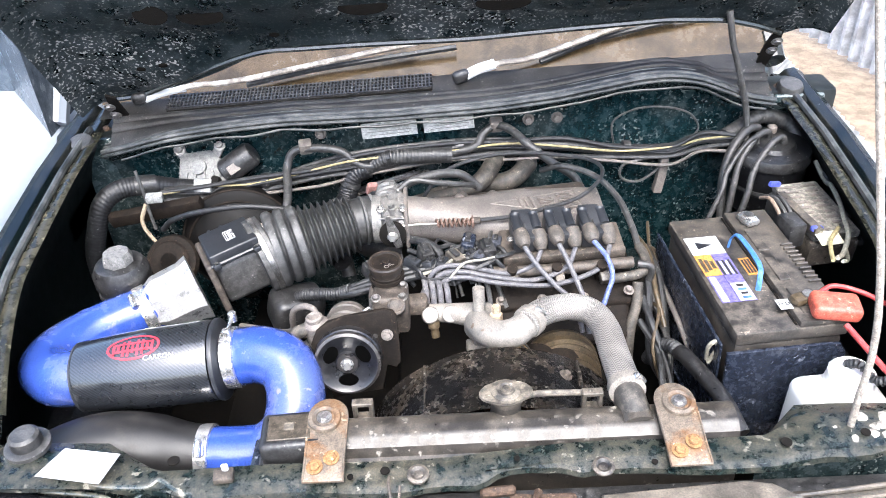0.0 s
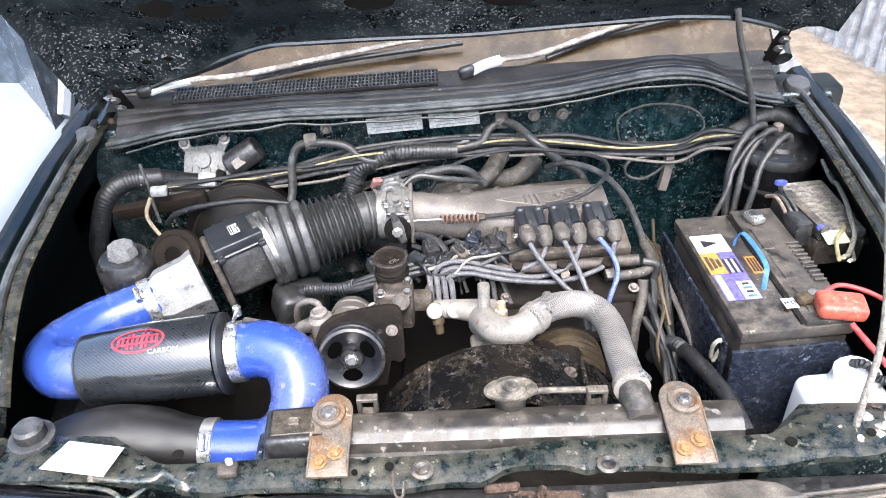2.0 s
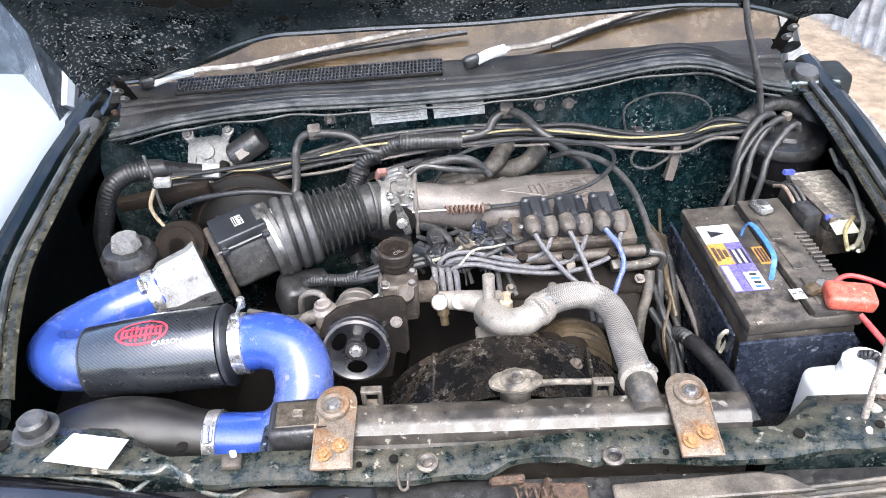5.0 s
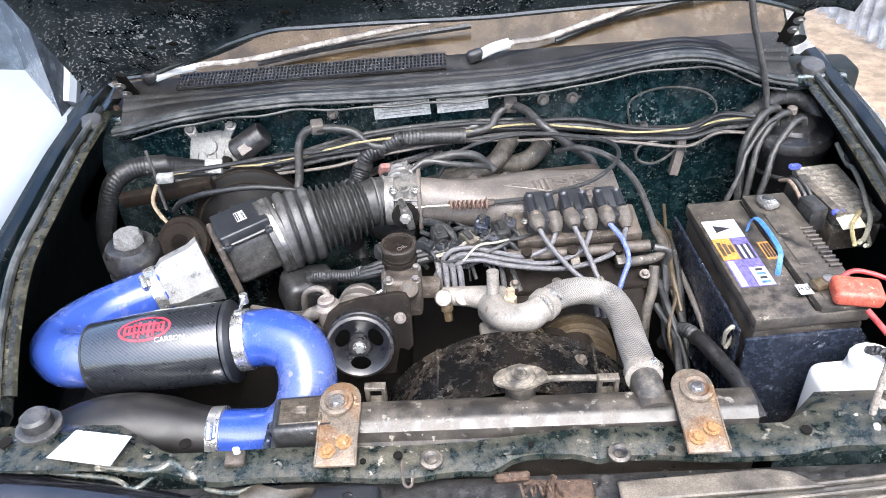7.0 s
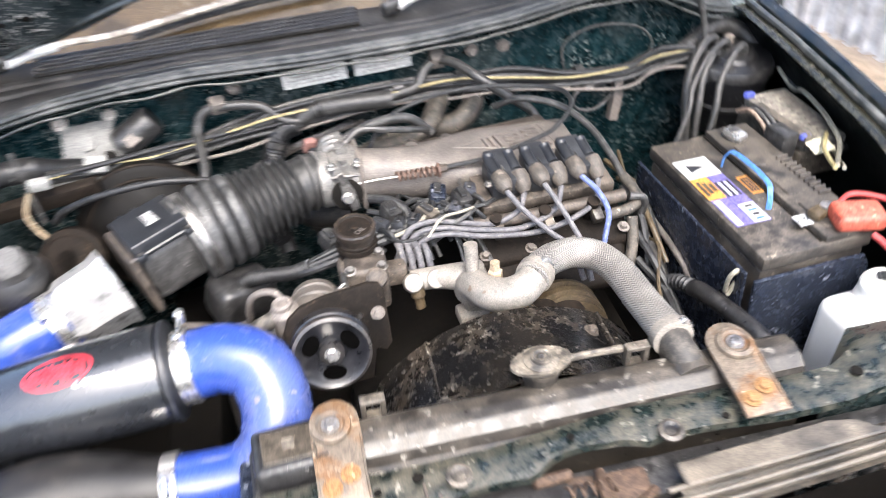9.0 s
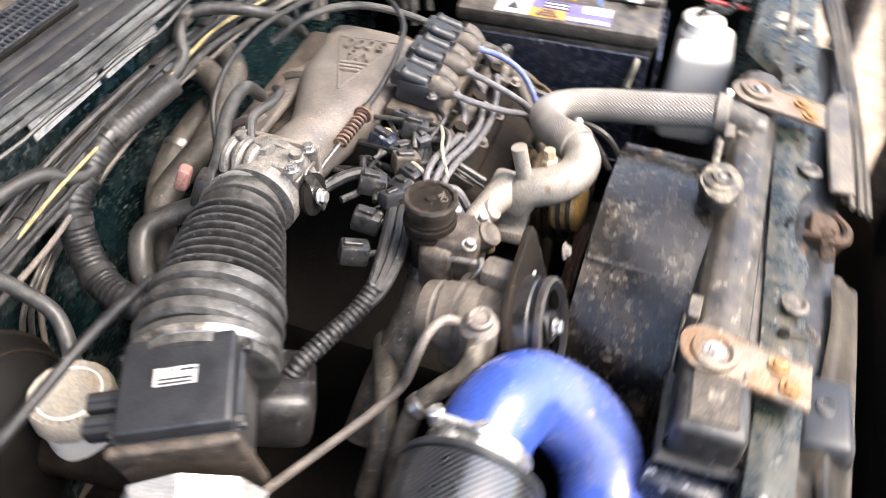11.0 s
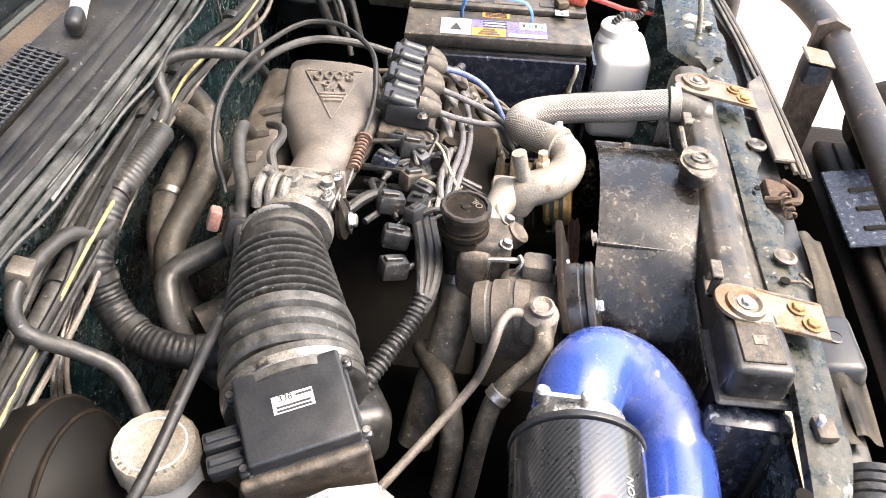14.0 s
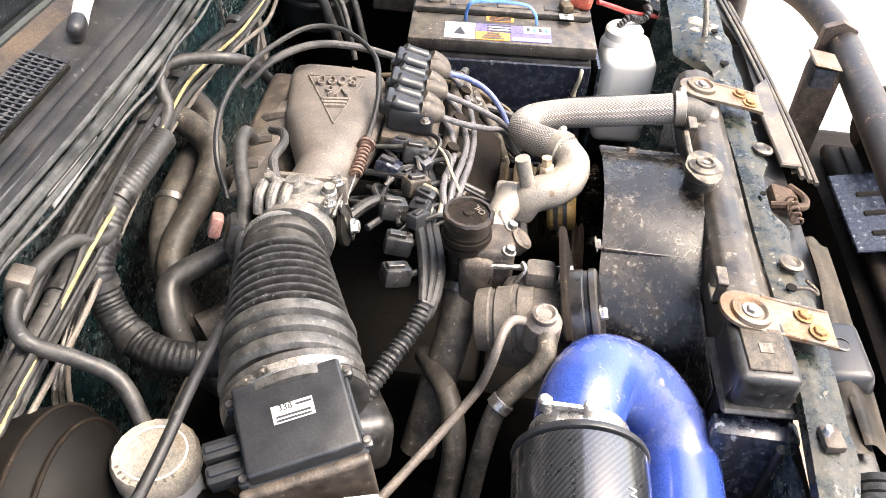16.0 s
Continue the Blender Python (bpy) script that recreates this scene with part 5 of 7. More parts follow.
def wrap(bm, lift):
    """Bends a flat print (x along the canister, y round it) onto the canister's side."""
    up = Vector((0, -0.36, 0.93))
    up = (up - cd * up.dot(cd)).normalized()
    across = up.cross(cd)
    for v in bm.verts:
        h = v.co.x
        r = float(np.interp(h, (0.006, 0.10, ln), (0.0545, 0.0605, 0.0615))) + lift + v.co.z
        a = v.co.y / 0.0605
        v.co = CL + cd * h + (up * math.cos(a) + across * math.sin(a)) * r
    return bm


def print_strip(x0, x1, y0, y1):
    bm = bmesh.new()
    n = max(2, int((x1 - x0) / 0.004))
    rows = [[bm.verts.new((x0 + (x1 - x0) * i / n, y, 0)) for i in range(n + 1)] for y in (y0, (y0 + y1) / 2, y1)]
    for lo, hi in zip(rows, rows[1:]):
        for i in range(n):
            bm.faces.new((lo[i], lo[i + 1], hi[i + 1], hi[i]))
    return bm


def oval_ring(cx, cy, rx, ry, w):
    bm = bmesh.new()
    out, inn = [], []
    for k in range(48):
        a = 2 * math.pi * k / 48
        out.append(bm.verts.new((cx + rx * math.cos(a), cy + ry * math.sin(a), 0)))
        inn.append(bm.verts.new((cx + (rx - w) * math.cos(a), cy + (ry - w) * math.sin(a), 0)))
    for k in range(48):
        j = (k + 1) % 48
        bm.faces.new((out[k], out[j], inn[j], inn[k]))
    return bm


EX, EY = 0.098, 0.007
part("emblem_ring", wrap(oval_ring(EX, EY, 0.040, 0.021, 0.0035), 0.0007), red_logo, can, "red oval print")
for k in range(9):
    dx = -0.029 + 0.0072 * k
    hh = 0.015 * math.sqrt(1 - (dx / 0.037) ** 2) * (0.7 if k % 3 == 1 else 1.0)
    part("emblem_stroke", wrap(print_strip(EX + dx - 0.0019, EX + dx + 0.0019, EY - hh, EY + hh * 0.8), 0.0007), red_logo, can)
for k in (-1, 1):
    part("emblem_stroke", wrap(print_strip(EX - 0.030, EX + 0.030, EY + k * 0.0060 - 0.0016, EY + k * 0.0060 + 0.0016), 0.0009), red_logo, can)
cu = bpy.data.curves.new("print_word", "FONT")
cu.body, cu.size, cu.align_x, cu.align_y, cu.resolution_u = "CARBON", 0.0105, "CENTER", "CENTER", 3
tmp = bpy.data.objects.new("tmp", cu)
scene.collection.objects.link(tmp)
me = bpy.data.meshes.new_from_object(tmp.evaluated_get(bpy.context.evaluated_depsgraph_get()))
bpy.data.objects.remove(tmp)
word = bmesh.new()
word.from_mesh(me)
bpy.data.meshes.remove(me)
for v in word.verts:
    v.co = Vector((v.co.x * 1.05 + 0.137, v.co.y - 0.014, 0))
part("print_word", wrap(word, 0.0008), white_logo, can, "white printed word")
duct = part("cold_air_duct", sweep([(-0.405, 0.056, 0.872, 0.0415), (-0.45, 0.058, 0.878, 0.045), (-0.50, 0.058, 0.886, 0.055), (-0.56, 0.050, 0.890, 0.062), (-0.62, 0.032, 0.884, 0.060), (-0.66, 0.00, 0.868, 0.052)], 0.05, 28, 8, flat=0.9), duct_black, intake, "glossy black rubber cold air duct")

# air flow sensor and bellows
maf = thing("air_flow_sensor", (-0.44, 0.40, 0.90), "black plastic air flow sensor with cast adapter and ribbed bellows", "air flow sensor")
A0 = Vector((-0.566, 0.343, 0.922))
ad = Vector((0.217, 0.110, 0.044)).normalized()
part("adapter", lathe([(0.043, -0.004), (0.046, 0.006), (0.053, 0.016), (0.055, 0.066), (0.061, 0.084)], A0, ad, 8), mat("brushed_adapter", (0.44, 0.44, 0.43), 0.30, 0.35, 0.08, DUST, 8, 0.06), maf, "bright cast aluminium adapter")
mm = frame_of((-0.421, 0.423, 0.959), ad, (-0.19, 0.05, 0.98))
part("flange", rbox((0.012, 0.112, 0.098), mm @ pose(-0.057, 0, -0.008), 0.012, 3), dusty_cast, maf, "dusty square flange")
bm = rbox((0.098, 0.090, 0.085), mm @ pose(-0.004, -0.002, -0.008), 0.016, 3)
body = part("sensor_body", bm, dusty_rubber, maf, "dusty grey-brown sensor body")
part("cover_rim", rbox((0.094, 0.104, 0.006), mm @ pose(-0.008, -0.004, 0.037), 0.002, 1), sensor_black, maf)
bx = part("sensor_cover", rbox((0.087, 0.097, 0.020), mm @ pose(-0.008, -0.004, 0.046), 0.0035, 3), sensor_black, maf, "black plastic sensor cover")
for sx, sy in ((-1, 1), (1, 1), (-1, -1), (1, -1)):
    lug = part("cover_lug", rbox((0.014, 0.012, 0.012), mm @ pose(-0.008 + sx * 0.036, -0.004 + sy * 0.052, 0.036), 0.004, 2), sensor_black, bx)
    part("lug_screw", lathe([(0.0035, 0), (0.0035, 0.002), (0, 0.0022)], mm @ Vector((-0.008 + sx * 0.036, -0.004 + sy * 0.053, 0.042)), (-0.19, 0.05, 0.98), 10), steel, lug)
lab = part("sensor_label", rbox((0.017, 0.036, 0.0008), mm @ pose(-0.004, -0.004, 0.0564), 0, 1), paper, bx, "small white printed label")
bm = bmesh.new()
for i in range(3):
    rbox((0.0020, (0.030, 0.030, 0.014)[i], 0.0006), mm @ pose((-0.0105, -0.0068, 0.001)[i], (-0.004, -0.004, -0.014)[i], 0.0567), 0, bm=bm)
part("print_lines", bm, ink, lab)
letters("label_number", "338", 0.0085, mm @ pose(0.001, 0.002, 0.0569, 0, 0, -90), ink, lab, 0.0002)
for k in (-0.030, -0.008):
    pl = part("plug", rbox((0.018, 0.034, 0.020), mm @ pose(k, 0.062, 0.030), 0.003, 2), sensor_black, maf, "black plug and socket")
    part("plug_rib", rbox((0.006, 0.028, 0.005), mm @ pose(k, 0.062, 0.041), 0.001, 1), sensor_black, pl)
part("collar", lathe([(0.060, -0.014), (0.069, -0.012), (0.069, 0.014), (0.062, 0.016)], A0 + ad * 0.208, ad, 36), dusty_rubber, maf)
part("collar_clamp", lathe([(0.069, -0.005), (0.0702, -0.004), (0.0702, 0.004), (0.069, 0.005)], A0 + ad * 0.210, ad, 36), steel, maf)
pts = []
B0, B1 = A0 + ad * 0.222, Vector((-0.224, 0.494, 0.978))
prof = []
L = (B1 - B0).length
bd = (B1 - B0).normalized()
for i in range(3):
    h, w = 0.021 * i, 0.021
    r = 0.0705 - 0.0012 * i
    prof += [(r - 0.006, h), (r - 0.001, h + 0.18 * w), (r, h + 0.45 * w), (r - 0.0015, h + 0.75 * w), (r - 0.007, h + 0.96 * w)]
n = 8
for i in range(n):
    w = (L - 0.063) / n
    h = 0.063 + w * i
    r = 0.064 - 0.013 * i / n
    prof += [(r - 0.011, h), (r - 0.010, h + 0.24 * w), (r - 0.002, h + 0.40 * w), (r, h + 0.5 * w), (r - 0.002, h + 0.60 * w), (r - 0.010, h + 0.80 * w)]
prof.append((0.044, L))
part("bellows", lathe(prof, B0, bd, 48), bellows_rubber, maf, "dusty black ribbed rubber bellows")
part("bellows_neck", sweep([B1 - bd * 0.004, B1 + bd * 0.02, (-0.182, 0.498, 0.982)], 0.0425, 28, 5), dusty_rubber, maf)
for k in (0.0, 0.018):
    part("neck_clamp", lathe([(0.043, -0.003), (0.0455, -0.002), (0.0455, 0.002), (0.043, 0.003)], Vector((-0.207 + k, 0.496 + 0.3 * k, 0.981)), (1, 0.3, 0), 32), bright_metal if k else dusty_rubber, maf)
part("resonator", rbox((0.095, 0.07, 0.07), pose(-0.335, 0.395, 0.868, 10, 12, 28), 0.018, 3), black_plastic, maf, "black plastic resonator box")

# ---------------------------------------------------------------- battery and its box
BM = pose(0.349, 0.297, -0.011, 0, 0, 4.6)  # middle of the near long side; local x across, y along
batt = thing("battery", (0.43, 0.30, 0.78), "dusty brown-black car battery with stickers and a blue carry strap", "battery")
part("case", rbox((0.166, 0.296, 0.19), BM @ pose(0.086, 0.0, 0.868), 0.006, 2), battery_brown, batt)
lid = part("lid", rbox((0.172, 0.306, 0.022), BM @ pose(0.086, 0.0, 0.978), 0.004, 2), battery_brown, batt, "dusty brown lid")
part("lid_step", rbox((0.075, 0.300, 0.012), BM @ pose(0.134, 0.0, 0.992), 0.003, 2), battery_brown, lid)
for x0, x1, y0, y1, mt, lb in ((0.006, 0.062, 0.045, 0.095, paper, "white warning label"), (0.006, 0.034, -0.012, 0.044, orange_paper, "orange label"), (0.0345, 0.062, -0.080, 0.044, purple_paper, "violet label"), (0.0065, 0.034, -0.080, -0.013, purple_paper, "violet and white label"), (0.036, 0.061, -0.079, -0.035, paper, "white label"), (0.009, 0.019, -0.078, -0.016, paper, "white strip"), (0.080, 0.100, -0.118, -0.095, paper, "small white label")):
    part("sticker", rbox((x1 - x0, y1 - y0, 0.0008), BM @ pose((x0 + x1) / 2, (y0 + y1) / 2, 0.9896 + (0.0004 if mt is paper and x0 in (0.036, 0.009) else 0) + (0.0092 if x0 > 0.07 else 0)), 0, 1), mt, lid, lb)
part("warning_mark", prism([(0.020, 0.060), (0.046, 0.070), (0.020, 0.080)], 0.0004, BM @ pose(0, 0, 0.9906)), ink, lid)
for k in range(4):
    part("print_bar", rbox((0.014 - 0.003 * (k % 2), 0.005, 0.0004), BM @ pose(0.049, -0.072 + 0.010 * k, 0.9908), 0), ink if k % 2 else blue_handle, lid)
for k in range(5):
    part("print_bar", rbox((0.0035, 0.040 - 0.006 * (k % 2), 0.0004), BM @ pose(0.0375 + 0.0048 * k, 0.006, 0.9903), 0), white_logo if k in (1, 3) else ink, lid)
for k in range(3):
    part("print_bar", rbox((0.006, 0.036 - 0.008 * k, 0.0004), BM @ pose(0.012 + 0.008 * k, 0.016, 0.9903), 0), badge_brown, lid)
part("cell_label", rbox((0.018, 0.046, 0.0006), BM @ pose(0.083, 0.004, 0.9895), 0), orange_paper, lid, "small orange and black label")
for k in range(3):
    part("print_bar", rbox((0.0035, 0.036, 0.0004), BM @ pose(0.078 + 0.005 * k, 0.004, 0.9900), 0), ink, lid)
letters("print_letters", "H D", 0.010, BM @ pose(0.090, -0.1065, 0.9998, 0, 0, 0), ink, lid, 0.0002)
part("strap", sweep([BM @ Vector((0.072, 0.062, 0.985)), BM @ Vector((0.074, 0.060, 1.008)), BM @ Vector((0.080, 0.045, 1.020)), BM @ Vector((0.080, -0.03, 1.020)), BM @ Vector((0.074, -0.052, 1.008)), BM @ Vector((0.072, -0.058, 0.985))], 0.0042, 8, 6, flat=0.45), blue_handle, batt, "bright blue plastic carry strap")
for k in range(10):
    part("vent_rib", rbox((0.020, 0.004, 0.006), BM @ pose(0.160, -0.06 + 0.011 * k, 0.9995), 0.001, 1), battery_brown, lid)
for yy in (-0.12, -0.04, 0.04):
    part("cell_plug", rbox((0.018, 0.06, 0.003), BM @ pose(0.118, yy + 0.02, 0.9985), 0.001, 1), battery_brown, lid)
part("lid_groove", rbox((0.003, 0.290, 0.0012), BM @ pose(0.093, 0.0, 0.9900), 0, 1), grime_shade, lid)
for y, nm in ((0.115, "negative"), (-0.105, "positive")):
    tp = part("terminal", lathe([(0.011, 0), (0.009, 0.02), (0, 0.02)], BM @ Vector((0.125, y, 0.995)), (0, 0, 1), 16), steel, batt)
    part("terminal_clamp", rbox((0.026, 0.036, 0.014) if nm == "negative" else (0.026, 0.022, 0.014), BM @ pose(0.125 if nm == "negative" else 0.112, y - 0.002, 1.006, 0, 0, 15), 0.006, 2), bright_metal if nm == "negative" else yellow_part, tp, "bright chrome terminal clamp" if nm == "negative" else "brass terminal clamp")
part("terminal_cover", rbox((0.070, 0.044, 0.026), BM @ pose(0.152, -0.135, 1.010, 6, 4, -12), 0.008, 3), red_plastic, batt, "faded red rubber terminal cover")
part("red_lead", sweep([BM @ Vector((0.155, -0.165, 1.0)), BM @ Vector((0.17, -0.20, 0.985)), BM @ Vector((0.185, -0.235, 0.97)), (0.57, 0.03, 0.95)], 0.0045, 10, 6), red_wire, batt, "red battery lead")
part("red_lead_upper", sweep([BM @ Vector((0.13, -0.115, 1.015)), BM @ Vector((0.16, -0.105, 1.024)), BM @ Vector((0.20, -0.12, 1.018)), BM @ Vector((0.24, -0.14, 1.0))], 0.0038, 10, 6), red_wire, batt)
tray = thing("battery_box", (0.43, 0.30, 0.70), "open dark blue-black plastic battery box", "battery box")
bm = rbox((0.005, 0.30, 0.20), BM @ pose(-0.012, 0.005, 0.865, 0, -2, 0), 0.002, 1)
part("side_wall", bm, tray_blue, tray, "scuffed dark plastic side wall")
part("front_wall", prism([(-0.085, -0.11), (0.085, -0.11), (0.092, 0.075), (0.080, 0.094), (0.06, 0.096), (-0.093, 0.096)], 0.005, BM @ pose(0.08, -0.162, 0.865, 90, 0, 0), 0.001), tray_blue, tray, "scuffed dark plastic front wall")
part("floor_plate", rbox((0.19, 0.32, 0.006), BM @ pose(0.08, 0.0, 0.768), 0.002, 1), tray_blue, tray)
part("support_leg", rbox((0.10, 0.20, 0.25), BM @ pose(0.09, 0.0, 0.64), 0.01), grime_shade, tray)
part("hook", sweep([(0.335, 0.175, 0.905), (0.332, 0.168, 0.935), (0.340, 0.166, 0.948), (0.346, 0.170, 0.93), (0.338, 0.172, 0.90)], 0.0035, 8, 6), cream_wire, tray, "pale plastic hook")

# ---------------------------------------------------------------- coolant bottle
bottle = thing("coolant_bottle", (0.48, 0.06, 0.80), "white translucent plastic coolant bottle with a screw cap", "bottle")
part("bottle_body", rbox((0.125, 0.094, 0.17), pose(0.500, 0.078, 0.838, 0, 0, 4), 0.018, 4, taper=0.97), white_plastic, bottle)
part("bottle_neck", lathe([(0.036, 0), (0.034, 0.010), (0.031, 0.014)], (0.513, 0.090, 0.921), (0, 0, 1), 28), white_plastic, bottle)
part("bottle_cap", lathe([(0.032, 0), (0.033, 0.004), (0.033, 0.016), (0.029, 0.021), (0, 0.022)], (0.513, 0.090, 0.930), (0, 0, 1), 32, wave=0.012, lobes=16), white_plastic, bottle, "white ribbed screw cap")
part("overflow_tube", sweep([(0.508, 0.102, 0.952), (0.517, 0.085, 0.966), (0.530, 0.062, 0.958), (0.545, 0.050, 0.968), (0.575, 0.055, 0.965)], 0.006, 10, 6, rib=0.0012, pitch=0.006), rubber, bottle, "black corrugated overflow tube")

# dried mud where the prop rod is hooked in
mud_mat = mat("dried_pale_mud", (0.34, 0.31, 0.26), 0.9, 0, 0.3, (0.42, 0.39, 0.33), 30, 0.6)
mud = thing("mud_clump", (0.46, -0.03, 0.97), "pale dried mud caked round the foot of the prop rod", "mud")
mrng = random.Random(11)
for k in range(11):
    r = mrng.uniform(0.006, 0.013)
    lump = bmesh.new()
    bmesh.ops.create_icosphere(lump, subdivisions=2, radius=r)
    at = Vector((0.458 + mrng.uniform(-0.030, 0.045), -0.034 + mrng.uniform(-0.022, 0.016), 0.974 + mrng.uniform(0, 0.004)))
    for v in lump.verts:
        v.co = v.co * (1 + 0.35 * noise.noise(v.co * 160 + Vector((k * 3.1, 0, 0))))
        v.co.z *= 0.55
        v.co += at
    part("mud_lump", lump, mud_mat, mud)

# bonnet prop
prop = solid("bonnet_prop", sweep([(0.449, -0.035, 0.972), (0.452, -0.026, 1.02), (0.461, -0.009, 1.084), (0.457, 0.015, 1.172), (0.429, 0.069, 1.368), (0.412, 0.100, 1.483), (0.365, 0.185, 1.80)], 0.0045, 10, 5), mat("dirty_prop", (0.30, 0.27, 0.23), 0.6, 0.2, 0.5, (0.40, 0.33, 0.26), 40, 0.2), "thin dirty steel bonnet prop rod", "prop rod")

# ---------------------------------------------------------------- pipes and looms on the firewall
def strand(name, pts, r, material, label, category, sides=10, n=7, rib=0.0, pitch=0.008, clamps=(), band=None):
    """A hose, pipe or wire through the points; clamps are places along it, as shares of the points, that carry a band."""
    if not clamps:
        return solid(name, sweep(pts, r, sides, n, rib, pitch), material, label, category)
    top = thing(name, pts[-1], label, category)
    part("hose_run", sweep(pts, r, sides, n, rib, pitch), material, top)
    line = spline(pts, 10)
    for c in clamps:
        k = int(c * (len(line) - 2))
        a, b = Vector(line[k]), Vector(line[k + 1])
        part("band", lathe([(r, -0.006), (r + 0.0018, -0.005), (r + 0.0018, 0.005), (r, 0.006)], a, b - a, 18), band or steel, top, "steel band")
    return top


pipe = thing("fuel_pipe", (-0.34, 0.72, 1.0), "grey rubber-sleeved pipe clipped along the firewall", "pipe")
part("pipe_run", sweep([(-0.412, 0.572, 0.85), (-0.402, 0.585, 0.90), (-0.374, 0.617, 0.940), (-0.372, 0.655, 0.962), (-0.376, 0.700, 0.985), (-0.362, 0.712, 1.012), (-0.332, 0.712, 1.020), (-0.266, 0.706, 1.014), (-0.216, 0.694, 0.982), (-0.12, 0.700, 0.990), (0.0, 0.708, 1.004), (0.025, 0.722, 1.028), (0.052, 0.728, 1.042), (0.080, 0.700, 1.044), (0.108, 0.655, 1.035), (0.155, 0.640, 1.000), (0.203, 0.645, 0.958), (0.212, 0.62, 0.92)], 0.0085, 12, 7), dusty_rubber, pipe)
for p, rz in (((-0.335, 0.716, 1.022), 10), ((0.052, 0.732, 1.042), 0)):
    part("pipe_clip", rbox((0.026, 0.024, 0.026), pose(*p, 20, 0, rz), 0.004, 2), cast_alu, pipe, "dusty plastic pipe clip")
for p in ((-0.305, 0.742, 1.036), (0.118, 0.742, 1.045), (0.176, 0.742, 1.046)):
    solid("body_bolt", hexbolt(p, (0, -1, 0.1), 0.008, 0.010, 0.012), cast_alu, "dusty bolt head in the firewall", "bolt", "firewall bolts")

loom = thing("wiring_loom", (0.0, 0.72, 0.97), "taped wiring loom with yellow wires along the firewall", "wiring loom")
HARN = [(-0.62, 0.655, 0.965), (-0.53, 0.690, 0.952), (-0.445, 0.705, 0.952), (-0.315, 0.708, 0.970), (-0.222, 0.710, 0.988), (-0.043, 0.722, 0.998), (0.072, 0.730, 0.996), (0.183, 0.730, 0.990), (0.300, 0.730, 0.972), (0.405, 0.722, 0.972), (0.460, 0.712, 0.998), (0.520, 0.690, 1.010)]
part("loom_trunk", sweep(HARN, 0.0125, 12, 6, rib=0.0003, pitch=0.011), dusty_rubber, loom)
for k, (r, mt, dy, dz, ph) in enumerate(((0.0024, yellow_wire, -0.019, 0.010, 0.0), (0.0030, rubber, -0.015, 0.002, 2.0), (0.0045, rubber, -0.013, 0.016, 4.0), (0.0050, dusty_rubber, -0.012, -0.014, 1.0), (0.0035, cast_alu, -0.018, -0.022, 3.0))):
    part("loom_wire", sweep([(x, y + dy + 0.004 * math.sin(7 * i + ph), z + dz + 0.005 * math.sin(2.3 * i + ph)) for i, (x, y, z) in enumerate(HARN)], r, 8, 6), mt, loom, "yellow wire" if mt is yellow_wire else "")
for i in (2, 3, 5, 6, 8):
    x, y, z = HARN[i]
    part("tape_band", lathe([(0.0155, -0.008), (0.0165, 0), (0.0155, 0.008)], (x + 0.02, y, z + 0.003), (1, 0.05, 0.1), 14), black_plastic, loom, "black cable tie")

strand("wrapped_loom", [(-0.212, 0.702, 0.972), (-0.242, 0.700, 0.958), (-0.262, 0.684, 0.915), (-0.283, 0.650, 0.893), (-0.294, 0.610, 0.888), (-0.285, 0.560, 0.880), (-0.26, 0.52, 0.87)], 0.0195, rubber, "grey taped wiring loom curving under the bellows", "wiring loom", 14, 8, 0.0005, 0.007, clamps=(0.25, 0.5, 0.8), band=black_plastic)
strand("wrapped_loom", [(-0.212, 0.702, 0.972), (-0.17, 0.70, 0.995), (-0.12, 0.695, 1.000), (-0.04, 0.698, 0.996)], 0.016, dusty_rubber, "grey taped wiring loom along the firewall", "wiring loom", 14, 8, 0.0005, 0.007, clamps=(0.4,), band=black_plastic)
strand("heater_hose", [(0.118, 0.748, 0.955), (0.110, 0.715, 0.950), (0.075, 0.690, 0.935), (0.0, 0.700, 0.915), (-0.09, 0.695, 0.895), (-0.165, 0.660, 0.86), (-0.20, 0.61, 0.80)], 0.0195, tan_rubber, "dusty brown-grey rubber heater hose", "hose", 16, clamps=(0.12, 0.62))
strand("heater_hose", [(0.05, 0.750, 0.965), (0.045, 0.71, 0.968), (0.01, 0.660, 0.950), (-0.05, 0.655, 0.925), (-0.14, 0.665, 0.895), (-0.19, 0.64, 0.85), (-0.19, 0.60, 0.80)], 0.0185, tan_rubber, "dusty brown-grey rubber heater hose", "hose", 16, clamps=(0.12,))
strand("breather_hose", [(-0.135, 0.560, 0.925), (-0.165, 0.595, 0.925), (-0.207, 0.635, 0.915), (-0.242, 0.625, 0.895), (-0.265, 0.60, 0.85), (-0.26, 0.57, 0.80)], 0.0145, dusty_rubber, "grey rubber breather hose", "hose", 14, clamps=(0.15,))
strand("water_pipe", [(-0.23, 0.60, 0.86), (-0.20, 0.57, 0.865), (-0.14, 0.55, 0.87)], 0.022, tan_rubber, "grey rubber water hose behind the bellows", "hose", 16)
strand("vacuum_hose", [(-0.60, 0.555, 0.945), (-0.575, 0.540, 0.972), (-0.537, 0.525, 0.993), (-0.49, 0.517, 1.006), (-0.432, 0.515, 1.012), (-0.385, 0.517, 1.006), (-0.337, 0.522, 0.992), (-0.30, 0.53, 0.965), (-0.27, 0.545, 0.93)], 0.0055, rubber, "thin black rubber vacuum hose crossing above a fluid cap", "hose", 16)
